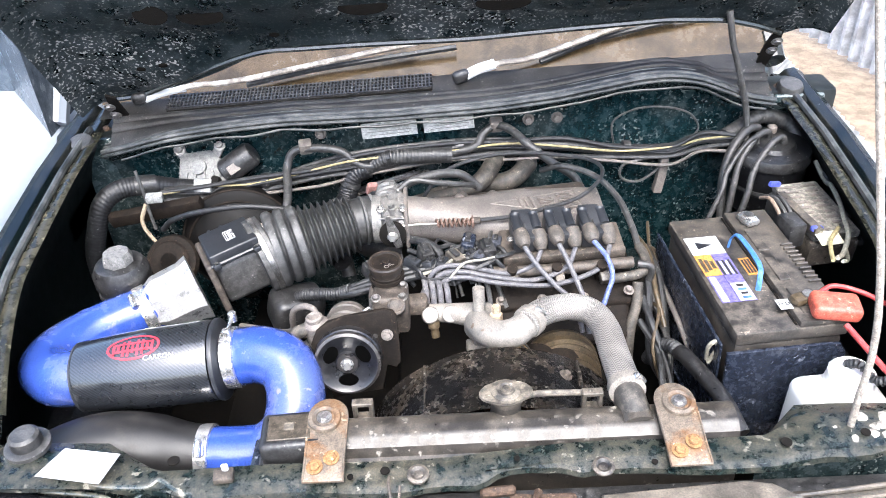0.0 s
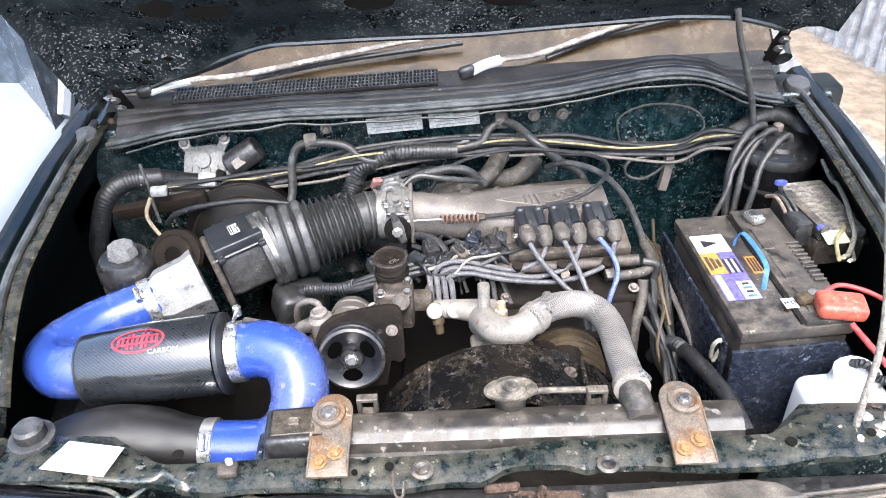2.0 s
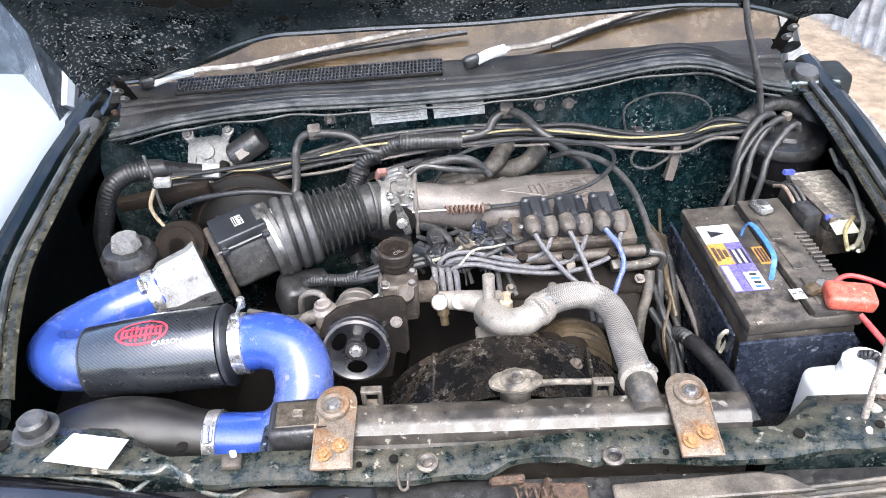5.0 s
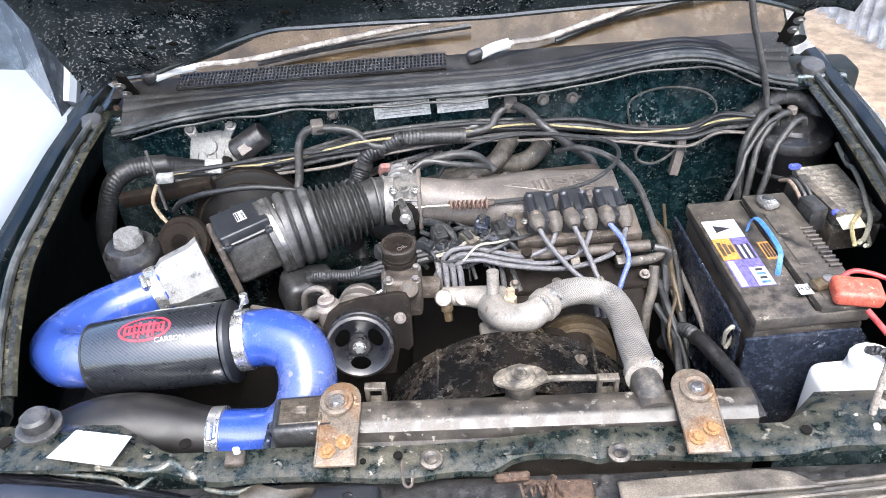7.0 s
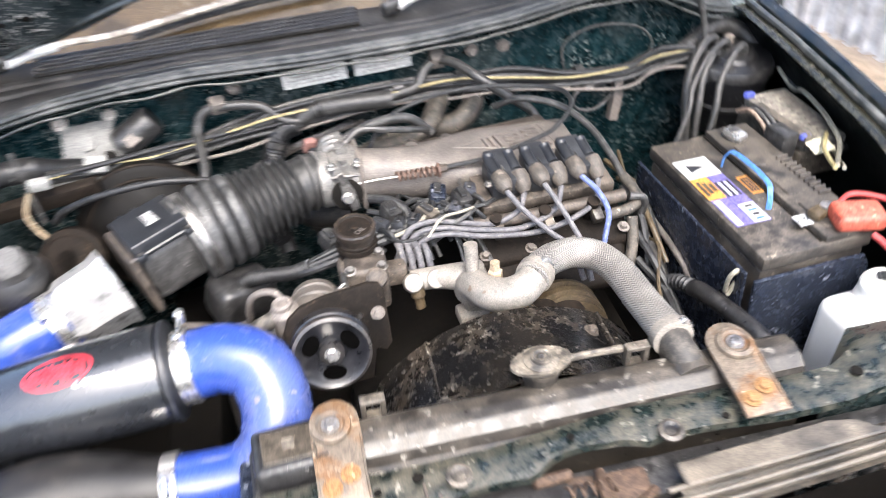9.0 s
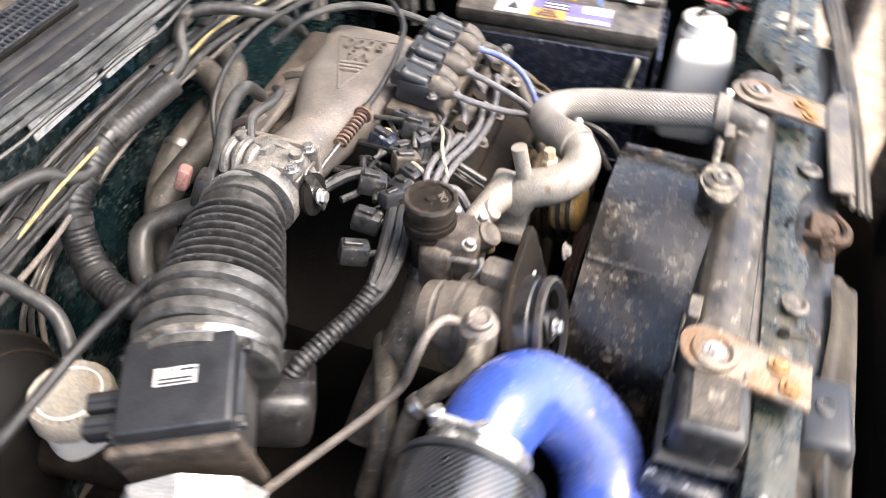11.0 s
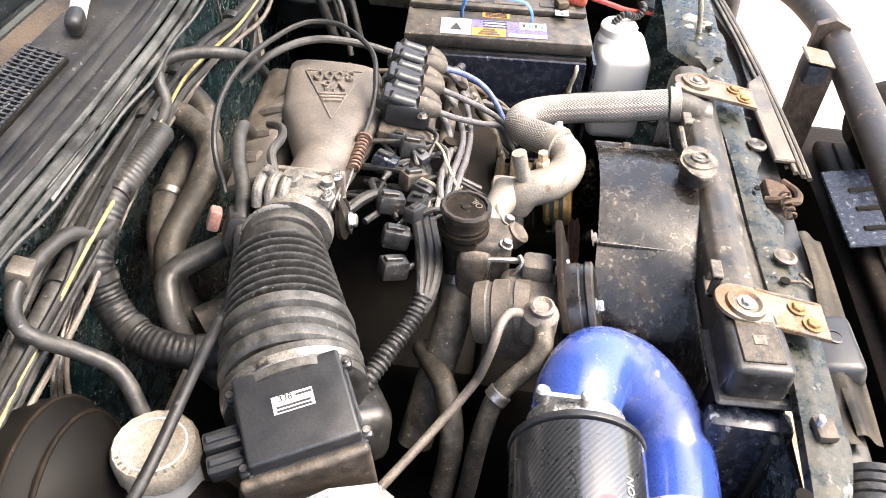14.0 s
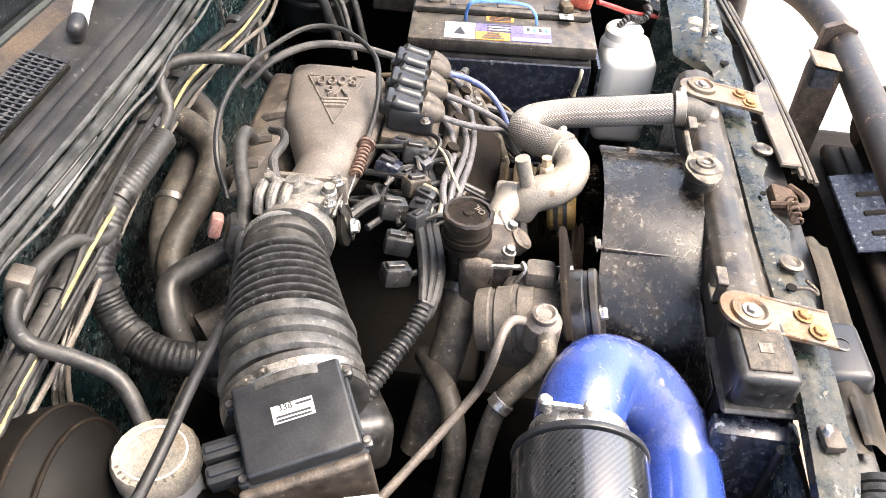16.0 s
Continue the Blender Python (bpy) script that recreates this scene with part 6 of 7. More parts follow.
for dx, mt in ((0.0, steel), (0.014, steel), (0.03, cast_alu)):
    strand("brake_line", [(-0.12 + dx, 0.728, 0.945), (-0.14 + dx, 0.735, 0.935), (-0.24 + dx, 0.735, 0.905), (-0.33 + dx, 0.730, 0.86), (-0.36 + dx, 0.73, 0.78)], 0.0035, mt, "thin steel brake line on the firewall", "brake line", 8)
for dz, dx in ((0.0, 0.0), (0.016, -0.03), (0.034, 0.02)):
    strand("wiring_sleeve", [(-0.47 + dx, 0.715, 0.900 + dz), (-0.38 + dx, 0.728, 0.930 + dz), (-0.28 + dx, 0.732, 0.955 + dz), (-0.15 + dx, 0.736, 0.968 + dz), (0.02 + dx, 0.738, 0.972 + dz), (0.20 + dx, 0.738, 0.952 + dz)], 0.0055, dusty_rubber if dx else rubber, "dusty grey wiring sleeve on the firewall", "wiring loom")
strand("thin_wire", [(0.295, 0.735, 0.975), (0.29, 0.735, 1.035), (0.35, 0.735, 1.062), (0.43, 0.735, 1.050), (0.462, 0.730, 1.015), (0.44, 0.72, 0.985)], 0.0022, dusty_rubber, "thin loop of grey wire on the firewall", "wire", 6)
strand("thin_wire", [(0.375, 0.720, 0.955), (0.315, 0.715, 0.945), (0.310, 0.712, 0.915), (0.345, 0.710, 0.905), (0.385, 0.715, 0.93), (0.392, 0.718, 0.965)], 0.0030, dusty_rubber, "coiled grey wire below the loom", "wire", 6)
strand("bracket_tongue", [(0.398, 0.725, 0.965), (0.396, 0.720, 0.92), (0.388, 0.715, 0.875)], 0.012, cast_alu, "dusty hanging metal bracket", "bracket", 4)
strand("washer_tube", [(0.479, 0.705, 1.262), (0.492, 0.70, 1.205), (0.508, 0.698, 1.160), (0.530, 0.695, 1.095), (0.541, 0.69, 1.05), (0.543, 0.68, 1.005)], 0.0062, dusty_rubber, "grey washer tube from the bonnet to the bay", "tube", 10)
strand("water_hose", [(-0.150, 0.300, 0.945), (-0.165, 0.300, 0.92), (-0.205, 0.305, 0.88), (-0.255, 0.318, 0.83), (-0.29, 0.33, 0.77)], 0.021, tan_rubber, "dusty brown water hose below the oil filler", "hose", 16, clamps=(0.25,))
strand("coolant_hose", [(-0.175, 0.335, 0.80), (-0.205, 0.335, 0.84), (-0.245, 0.318, 0.862), (-0.285, 0.298, 0.868), (-0.33, 0.285, 0.84), (-0.36, 0.29, 0.78)], 0.013, tan_rubber, "dusty tan coolant hose under the power steering pipe", "hose", 14)
for k, (dx, dy, dz) in enumerate(((0.0, 0.0, 0.0), (0.004, 0.011, 0.002), (-0.002, -0.009, -0.004))):
    strand("loom_tube", [(0.060 + dx, 0.404 + dy, 0.955 + dz), (0.000 + dx, 0.374 + dy, 0.966 + dz), (-0.060 + dx, 0.360 + dy, 0.970 + dz), (-0.110 + dx, 0.352 + dy, 0.968 + dz), (-0.173 + dx, 0.336 + dy, 0.962 + dz), (-0.222 + dx, 0.334 + 0.5 * dy, 0.948 + dz), (-0.245, 0.342, 0.934)], 0.0058 + 0.0006 * k, rubber, "dusty grey wiring tube beside the intake", "wiring loom", 10)
strand("sleeved_loom", [(-0.222, 0.335, 0.948), (-0.250, 0.346, 0.932), (-0.288, 0.366, 0.918), (-0.320, 0.383, 0.902), (-0.340, 0.395, 0.870)], 0.0105, rubber, "black corrugated wiring loom below the air flow sensor", "wiring loom", 12, 8, 0.0009, 0.006)
strand("vacuum_hose", [(-0.125, 0.452, 0.965), (-0.09, 0.425, 0.972), (-0.07, 0.405, 0.960), (-0.07, 0.39, 0.93)], 0.0075, rubber, "dark bent vacuum hose", "hose", 10)
for x, y, z, rz, mt in ((-0.095, 0.395, 0.972, 20, black_plastic), (-0.02, 0.415, 0.975, -10, tray_blue), (0.01, 0.385, 0.982, 15, black_plastic), (-0.19, 0.375, 0.955, 30, black_plastic), (-0.145, 0.380, 0.962, 10, black_plastic), (-0.045, 0.375, 0.972, 40, dusty_black)):
    plug = thing("wire_plug", (x, y, z - 0.015), "small dark plastic wiring plug with its wire", "plug", "wiring plugs")
    part("plug_shell", rbox((0.024, 0.032, 0.024), pose(x, y, z, 12, 8, rz), 0.004, 2), mt, plug)
    part("plug_latch", rbox((0.010, 0.020, 0.006), pose(x, y, z + 0.014, 12, 8, rz), 0.001, 1), black_plastic, plug)
    part("plug_wire", sweep([(x, y - 0.012, z), (x + 0.015, y - 0.03, z - 0.003), (x + 0.03, y - 0.035, z - 0.02)], 0.004, 8, 5), rubber, plug)
strand("earth_wire", [(-0.055, 0.318, 0.975), (-0.030, 0.335, 0.992), (0.00, 0.345, 0.99), (0.03, 0.36, 0.985)], 0.0022, cream_wire, "thin pale wire over the engine", "wire", 6)
for i in range(4):
    strand("plug_lead_clip", [(-0.100 + 0.012 * i, 0.340 - 0.006 * i, 0.966), (-0.096 + 0.012 * i, 0.318 - 0.005 * i, 0.962), (-0.094 + 0.012 * i, 0.302 - 0.005 * i, 0.935)], 0.0050, plug_wire, "dusty grey plug lead end", "plug lead", 8)

# loose wires and plugs between the throttle and the coils
rng = random.Random(7)
for k in range(22):
    x, y, z = rng.uniform(-0.13, 0.02), rng.uniform(0.33, 0.425), rng.uniform(0.945, 0.98)
    a = rng.uniform(-0.6, 0.6)
    w = rng.uniform(0.05, 0.11)
    pts = [(x, y, z), (x + w * 0.4 * math.cos(a), y + w * 0.4 * math.sin(a), z + rng.uniform(0.0, 0.02)), (x + w * math.cos(a + 0.5), y + w * math.sin(a + 0.5), z + rng.uniform(-0.012, 0.010)), (x + w * 1.3 * math.cos(a), y + w * 1.3 * math.sin(a), z - 0.04)]
    mt = cream_wire if k == 4 else rubber if k % 3 else dusty_rubber
    strand("engine_wire", pts, rng.choice((0.0022, 0.0032, 0.0045)), mt, "thin pale wire" " among the engine wiring" if k == 4 else "dark sleeved wire among the engine wiring", "wire", 8, 6)
for k in range(7):
    x, y, z = -0.115 + 0.024 * k + rng.uniform(-0.006, 0.006), rng.uniform(0.345, 0.42), rng.uniform(0.962, 0.982)
    plug = thing("wire_plug", (x, y, z - 0.012), "small dark plastic wiring plug with its wire", "plug", "wiring plugs")
    rz = rng.uniform(-60, 60)
    part("plug_shell", rbox((0.018, 0.026, 0.018), pose(x, y, z, rng.uniform(-15, 15), rng.uniform(-15, 15), rz), 0.003, 2), rng.choice((black_plastic, sensor_black, grey_blue)), plug)
    part("plug_latch", rbox((0.007, 0.014, 0.005), pose(x, y, z + 0.0105, 0, 0, rz), 0.001, 1), black_plastic, plug)
    part("plug_wire", sweep([(x, y - 0.008, z), (x + 0.012, y - 0.026, z), (x + 0.02, y - 0.034, z - 0.02)], 0.0035, 8, 5), rubber, plug)
# brown pipes and wires between the engine and the battery box
for k in range(9):
    x, y = 0.262 + 0.008 * k, 0.30 + 0.03 * k
    strand("side_wire", [(x, y, 0.90 + rng.uniform(-0.03, 0.03)), (x + rng.uniform(-0.01, 0.02), y - 0.06, 0.89 + rng.uniform(-0.03, 0.03)), (x + rng.uniform(-0.01, 0.03), y - 0.12, 0.85 + rng.uniform(-0.03, 0.03)), (x + 0.02, y - 0.16, 0.78)], rng.choice((0.003, 0.0045, 0.006)), rng.choice((rust_dark, rubber, dusty_rubber, yellow_part)), "dusty wire beside the engine", "wire", 8, 6)

# ---------------------------------------------------------------- wiper motor
wm = thing("wiper_motor", (-0.53, 0.64, 0.99), "silver wiper motor bracket with a black motor on the firewall", "wiper motor")
dirty_white = mat("dirty_white_plastic", (0.30, 0.30, 0.285), 0.5, 0, 0.3, (0.22, 0.21, 0.19), 30, 0.05)
wiper_cast = mat("dull_pale_casting", (0.19, 0.19, 0.18), 0.5, 0.2, 0.4, (0.15, 0.14, 0.122), 40, 0.3)
wp = frame_of((-0.557, 0.719, 0.976), (1, 0.05, 0.04), (0.05, -0.75, 0.66))
part("gear_case", prism([(-0.042, 0.026), (-0.024, 0.040), (0.022, 0.042), (0.042, 0.022), (0.044, -0.012), (0.020, -0.042), (-0.018, -0.040), (-0.046, -0.012)], 0.022, wp @ pose(0, 0, 0.006), 0.004, seg=2), wiper_cast, wm, "pale cast gear case")
part("gear_boss", lathe([(0.017, 0), (0.016, 0.006), (0.010, 0.007), (0, 0.007)], wp @ Vector((-0.004, 0.008, 0.006)), (0.05, -0.75, 0.66), 20), wiper_cast, wm)
for k in range(4):
    part("case_rib", rbox((0.004, 0.030, 0.005), wp @ pose(-0.030 + 0.019 * k, -0.016, 0.007, 0, 0, -12 + 8 * k), 0.001, 1), wiper_cast, wm)
for dx, dy in ((-0.040, 0.048), (0.042, 0.050)):
    part("bracket_arm", rbox((0.020, 0.050, 0.008), wp @ pose(dx * 0.85, dy * 0.75, 0.0, 0, 0, 30 if dx < 0 else -30), 0.003, 2), wiper_cast, wm)
    part("bolt", hexbolt(wp @ Vector((dx, dy, 0.004)), (0.05, -0.75, 0.66), 0.008, 0.008, 0.012), steel, wm)
part("bracket_foot", rbox((0.014, 0.05, 0.006), wp @ pose(0.052, -0.030, 0.0, 0, 0, 40), 0.002, 1), wiper_cast, wm)
part("motor_can", lathe([(0.024, 0), (0.027, 0.004), (0.027, 0.068), (0.023, 0.074), (0.010, 0.076), (0, 0.076)], (-0.508, 0.716, 0.972), (0.80, 0.10, 0.50), 28), black_plastic, wm, "glossy black motor can")
part("motor_label", rbox((0.024, 0.018, 0.0015), frame_of((-0.482, 0.691, 0.994), (0.80, 0.10, 0.50), (0.2, -0.85, 0.5)), 0, 1), cast_alu, wm, "silver rating label")
part("plug_white", rbox((0.036, 0.030, 0.026), wp @ pose(0.006, -0.036, 0.018, 0, 0, -8), 0.004, 2), dirty_white, wm, "white plastic plug")
part("plug_dark", rbox((0.018, 0.026, 0.024), wp @ pose(0.030, -0.030, 0.016, 0, 0, -20), 0.005, 2), grime_shade, wm)

# ---------------------------------------------------------------- left side of the bay
drain = thing("drain_hose", (-0.75, 0.60, 0.75), "thick black corrugated hose on the inner wing", "hose")
part("hose_run", sweep([(-0.772, 0.595, 0.78), (-0.771, 0.600, 0.861), (-0.751, 0.610, 0.927), (-0.734, 0.620, 0.966), (-0.710, 0.635, 0.984), (-0.683, 0.650, 0.987), (-0.645, 0.665, 0.980), (-0.599, 0.690, 0.956), (-0.54, 0.705, 0.94)], 0.0195, 16, 8, 0.0003, 0.007), rubber, drain)
part("hose_tape", lathe([(0.0200, -0.02), (0.0208, 0), (0.0200, 0.02)], (-0.655, 0.661, 0.983), (0.9, 0.35, -0.15), 18), black_plastic, drain)
solid("white_plug", rbox((0.032, 0.018, 0.017), pose(-0.612, 0.585, 0.998, 5, 3, 8), 0.004, 2), dirty_white, "white plastic wiring plug on the loom", "plug")
strand("drop_wire", [(-0.64, 0.60, 1.05), (-0.632, 0.59, 1.01), (-0.63, 0.585, 0.97), (-0.625, 0.58, 0.93)], 0.0035, dusty_rubber, "grey wire hanging beside the reservoir", "wire", 8)
strand("drop_wire", [(-0.632, 0.585, 0.985), (-0.645, 0.575, 0.95), (-0.628, 0.565, 0.915), (-0.605, 0.56, 0.90)], 0.0040, mat("tan_sleeve", (0.35, 0.27, 0.17), 0.7, 0, 0.5, DUST, 30, 0.1), "tan sleeved hanging wire", "wire", 8)
solid("rusty_brace", rbox((0.19, 0.022, 0.028), pose(-0.628, 0.612, 0.950, 10, -9, 0), 0.004, 2), iron, "grimy dark brace under the wiper motor", "brace")
booster = thing("brake_booster", (-0.44, 0.66, 0.78), "large dark rounded brake booster drum behind a fluid reservoir", "brake booster")
part("booster_drum", lathe([(0.04, -0.07), (0.095, -0.06), (0.112, -0.045), (0.117, -0.012), (0.117, 0.004), (0.108, 0.010), (0.100, 0.030), (0.070, 0.055), (0.045, 0.060), (0, 0.060)], (-0.485, 0.650, 0.845), (0.10, -1, 0.10), 40), mat("booster_brown", (0.004, 0.0033, 0.0026), 0.65, 0.0, 0.2, (0.03, 0.022, 0.014), 8, 0.03, spec=0.25, edge=0.0), booster)
for rr, hh in ((0.1175, 0.002), (0.103, 0.026)):
    bp0 = axis_pose((-0.485, 0.650, 0.845), (0.10, -1, 0.10))
    part("booster_seam", sweep([bp0 @ Vector((rr * math.cos(a), rr * math.sin(a), hh)) for a in np.linspace(0, 2 * math.pi, 33)], 0.003, 6, 2), iron, booster, "dusty rolled seam")
part("master_cylinder", lathe([(0.026, 0), (0.026, 0.10), (0.020, 0.11), (0, 0.11)], (-0.455, 0.600, 0.835), (0.10, -1, 0.04), 20), iron, booster, "dusty cast master cylinder")
res = thing("brake_reservoir", (-0.425, 0.553, 0.84), "white brake fluid reservoir with a dusty yellowed cap", "reservoir")
part("reservoir_body", lathe([(0.028, -0.07), (0.036, -0.06), (0.036, -0.004), (0.034, 0)], (-0.434, 0.562, 0.888), (0, 0, 1), 28), white_plastic, res)
part("reservoir_cap", lathe([(0.038, 0), (0.041, 0.003), (0.041, 0.024), (0.038, 0.029), (0.034, 0.027), (0, 0.027)], (-0.434, 0.562, 0.891), (0, 0, 1), 40, wave=0.01, lobes=20), mat("yellowed_cap", (0.40, 0.385, 0.35), 0.5, 0, 0.70, (0.27, 0.20, 0.125), 14, 0.12, grit=0.6), res, "yellowed dusty screw cap")

part("cap_ring", sweep([(-0.434 + 0.030 * math.cos(a), 0.562 + 0.030 * math.sin(a), 0.9185) for a in np.linspace(0, 2 * math.pi, 25)], 0.0012, 6, 2), white_plastic, res, "raised ring on the cap")
for k in range(9):
    a = 2.2 + 0.23 * k
    part("cap_print", rbox((0.004, 0.0025, 0.0006), pose(-0.434 + 0.0345 * math.cos(a), 0.562 + 0.0345 * math.sin(a), 0.9192, 0, 0, math.degrees(a)), 0), cast_alu, res)

psr = thing("power_steering_reservoir", (-0.635, 0.40, 0.90), "black fluid reservoir with a dusty white cap", "reservoir")
part("reservoir_pot", lathe([(0.034, -0.085), (0.043, -0.080), (0.045, -0.045), (0.048, -0.040), (0.048, -0.018), (0.040, -0.004), (0.028, 0)], (-0.628, 0.400, 0.985), (0, 0, 1), 32), black_plastic, psr)
part("reservoir_cap", lathe([(0.026, 0), (0.027, 0.006), (0.024, 0.014), (0.022, 0.020), (0, 0.020)], (-0.626, 0.398, 0.985), (0, 0, 1), 8), mat("dusty_white_cap", (0.15, 0.148, 0.142), 0.5, 0, 0.4, (0.20, 0.19, 0.175), 40, 0.05), psr, "dusty grey-white eight-sided cap")
part("reservoir_band", lathe([(0.0465, -0.004), (0.0475, 0), (0.0465, 0.004)], (-0.628, 0.400, 0.925), (0, 0, 1), 32), steel, psr)
rel = thing("horn_unit", (-0.60, 0.51, 0.85), "grimy brown round unit behind the reservoir", "horn")
part("horn_disc", lathe([(0.02, -0.02), (0.050, -0.012), (0.054, 0), (0.050, 0.008), (0.030, 0.012), (0.016, 0.02), (0, 0.02)], (-0.590, 0.53, 0.885), (-0.1, -0.75, 0.65), 28), iron, rel)
part("horn_ring", lathe([(0.036, 0.010), (0.040, 0.016), (0.036, 0.020)], (-0.590, 0.53, 0.885), (-0.1, -0.75, 0.65), 28), iron, rel)

# ---------------------------------------------------------------- right side of the bay
canr = thing("charcoal_canister", (0.59, 0.66, 0.85), "round black vapour canister with four rubber hoses", "canister")
part("canister_drum", lathe([(0.066, -0.13), (0.072, -0.12), (0.072, -0.022), (0.076, -0.020), (0.076, -0.008), (0.072, 0), (0.045, 0.003), (0.040, 0.010), (0, 0.010)], (0.592, 0.665, 1.000), (0, -0.05, 1), 40), black_plastic, canr)
part("canister_band", lathe([(0.0725, -0.006), (0.0745, 0), (0.0725, 0.006)], (0.592, 0.668, 0.925), (0, -0.05, 1), 40), black_plastic, canr)
for k, (x, y) in enumerate(((0.575, 0.700), (0.590, 0.680), (0.610, 0.655), (0.560, 0.66))):
    part("canister_hose", sweep([(x, y, 1.005), (x - 0.008, y - 0.004, 1.024), (x - 0.035, y - 0.02, 1.026 - 0.004 * k), (x - 0.070, y - 0.05, 0.995 - 0.006 * k), (x - 0.085, y - 0.075, 0.945), (x - 0.085 - 0.012 * k, y - 0.10, 0.87)], (0.009, 0.0065, 0.0065, 0.005)[k], 12, 6), dusty_rubber, canr, "dusty rubber hose")
part("spout", lathe([(0.010, 0), (0.010, 0.018), (0.007, 0.020)], (0.60, 0.70, 1.005), (0, 0, 1), 12), cast_alu, canr)
strand("canister_loom", [(0.505, 0.692, 1.010), (0.545, 0.715, 1.020), (0.59, 0.735, 1.030), (0.64, 0.73, 1.015), (0.668, 0.70, 0.98)], 0.016, dusty_rubber, "taped loom behind the vapour canister", "wiring loom", 12, 6, 0.0003, 0.009)

fuse = thing("fuse_box", (0.60, 0.47, 0.90), "dusty black fuse box with a printed lid beside the battery", "fuse box")
fm = frame_of((0.603, 0.470, 0.972), (1, 0.12, 0.0), (0.02, -0.06, 1))
part("fuse_base", rbox((0.090, 0.165, 0.05), fm @ pose(0, 0, -0.035), 0.006, 2), dusty_black, fuse)
flid = part("fuse_lid", rbox((0.086, 0.158, 0.016), fm, 0.005, 2), mat("fuse_lid_plastic", (0.10, 0.095, 0.085), 0.6, 0, 0.70, (0.34, 0.31, 0.25), 24, 0.1, up=0.9), fuse, "dusty lid with raised print")
for i in range(9):
    for j in range(2):
        w = 0.018 + 0.010 * ((i * 7 + j * 3) % 3) / 2
        part("print_bar", rbox((w, 0.0055, 0.0012), fm @ pose(-0.020 + 0.038 * j, -0.064 + 0.016 * i, 0.0086), 0), cast_alu, flid)
part("fuse_latch", rbox((0.012, 0.022, 0.03), fm @ pose(0.048, -0.02, -0.012), 0.003, 1), dusty_black, fuse)
strand("pale_wire", [(0.662, 0.62, 0.985), (0.668, 0.575, 0.965), (0.655, 0.53, 0.985), (0.640, 0.46, 0.992), (0.625, 0.41, 0.995), (0.618, 0.37, 0.985), (0.60, 0.34, 0.97), (0.575, 0.31, 0.985)], 0.0042, cream_wire, "cream-coloured wire over the fuse box", "wire", 8)
strand("pale_wire", [(0.612, 0.395, 0.985), (0.585, 0.36, 0.985), (0.570, 0.325, 0.988), (0.560, 0.295, 0.992)], 0.0036, yellow_wire, "yellow wire beside the battery", "wire", 8)
strand("pale_wire", [(0.640, 0.43, 0.965), (0.625, 0.38, 0.955), (0.605, 0.33, 0.965), (0.580, 0.30, 0.985)], 0.0034, cream_wire, "cream-coloured wire beside the battery", "wire", 8)
strand("dark_wire", [(0.668, 0.60, 0.97), (0.690, 0.52, 0.965), (0.682, 0.45, 0.96), (0.660, 0.40, 0.945)], 0.006, rubber, "black wire beside the fuse box", "wire", 8)
solid("paper_tag", rbox((0.040, 0.030, 0.0015), pose(0.590, 0.375, 0.978, 12, 0, 6), 0, 1), mat("cream_tag", (0.80, 0.76, 0.55), 0.6, 0, 0.1, DUST, 40, 0.05), "cream paper tag tied to the wires", "tag")
for x, y, z in ((0.545, 0.520, 1.000), (0.575, 0.395, 0.985)):
    solid("blue_tie", rbox((0.026, 0.010, 0.010), pose(x, y, z, 0, 15, 25), 0.003, 2), mat("blue_tape", (0.06, 0.09, 0.5), 0.5, 0, 0.1, DUST, 30, 0.05), "blue insulating tape on wires", "tape", "blue tape")
for k in range(3):
    strand("coiled_wire", [(0.515 + 0.008 * k, 0.500, 0.985), (0.520 + 0.010 * k, 0.470, 1.000), (0.528 + 0.010 * k, 0.435, 0.985), (0.535 + 0.008 * k, 0.44, 0.96)], 0.0035, mat("brown_wire", (0.25, 0.17, 0.12), 0.6, 0, 0.4, DUST, 30, 0.1) if k == 0 else dusty_rubber, "looped brown wire beside the battery", "wire", 8)
solid("fuse_holder", rbox((0.030, 0.045, 0.045), pose(0.530, 0.395, 0.985, 0, 0, 10), 0.004, 2), black_plastic, "black in-line fuse holder on the battery", "fuse holder")
strand("hold_down_bar", [(0.552, 0.505, 0.985), (0.560, 0.45, 0.985), (0.575, 0.385, 0.982)], 0.011, dusty_black, "dusty black battery hold-down bar", "hold-down bar", 4)
strand("alloy_tube", [(0.304, 0.205, 0.892), (0.310, 0.180, 0.900), (0.337, 0.097, 0.900), (0.350, 0.04, 0.885)], 0.0125, black_plastic, "black tube in front of the battery box", "tube", 14)
strand("corrugated_tube", [(0.285, 0.30, 0.79), (0.290, 0.27, 0.845), (0.297, 0.235, 0.880), (0.305, 0.20, 0.894)], 0.011, rubber, "black corrugated tube beside the battery box", "tube", 12, 8, 0.0016, 0.008)
for k, (p, mt) in enumerate((([(0.285, 0.50, 0.93), (0.300, 0.42, 0.93), (0.292, 0.33, 0.92), (0.30, 0.28, 0.88)], yellow_part), ([(0.30, 0.46, 0.90), (0.318, 0.38, 0.89), (0.33, 0.30, 0.87), (0.345, 0.25, 0.83)], cast_alu), ([(0.135, 0.655, 0.975), (0.172, 0.618, 1.004), (0.225, 0.572, 1.006), (0.258, 0.515, 0.992), (0.272, 0.450, 0.972), (0.276, 0.405, 0.955)], dusty_rubber))):
    strand("side_pipe", p, (0.0045, 0.005, 0.0058)[k], mt, "dusty pipe beside the engine", "pipe", 10)
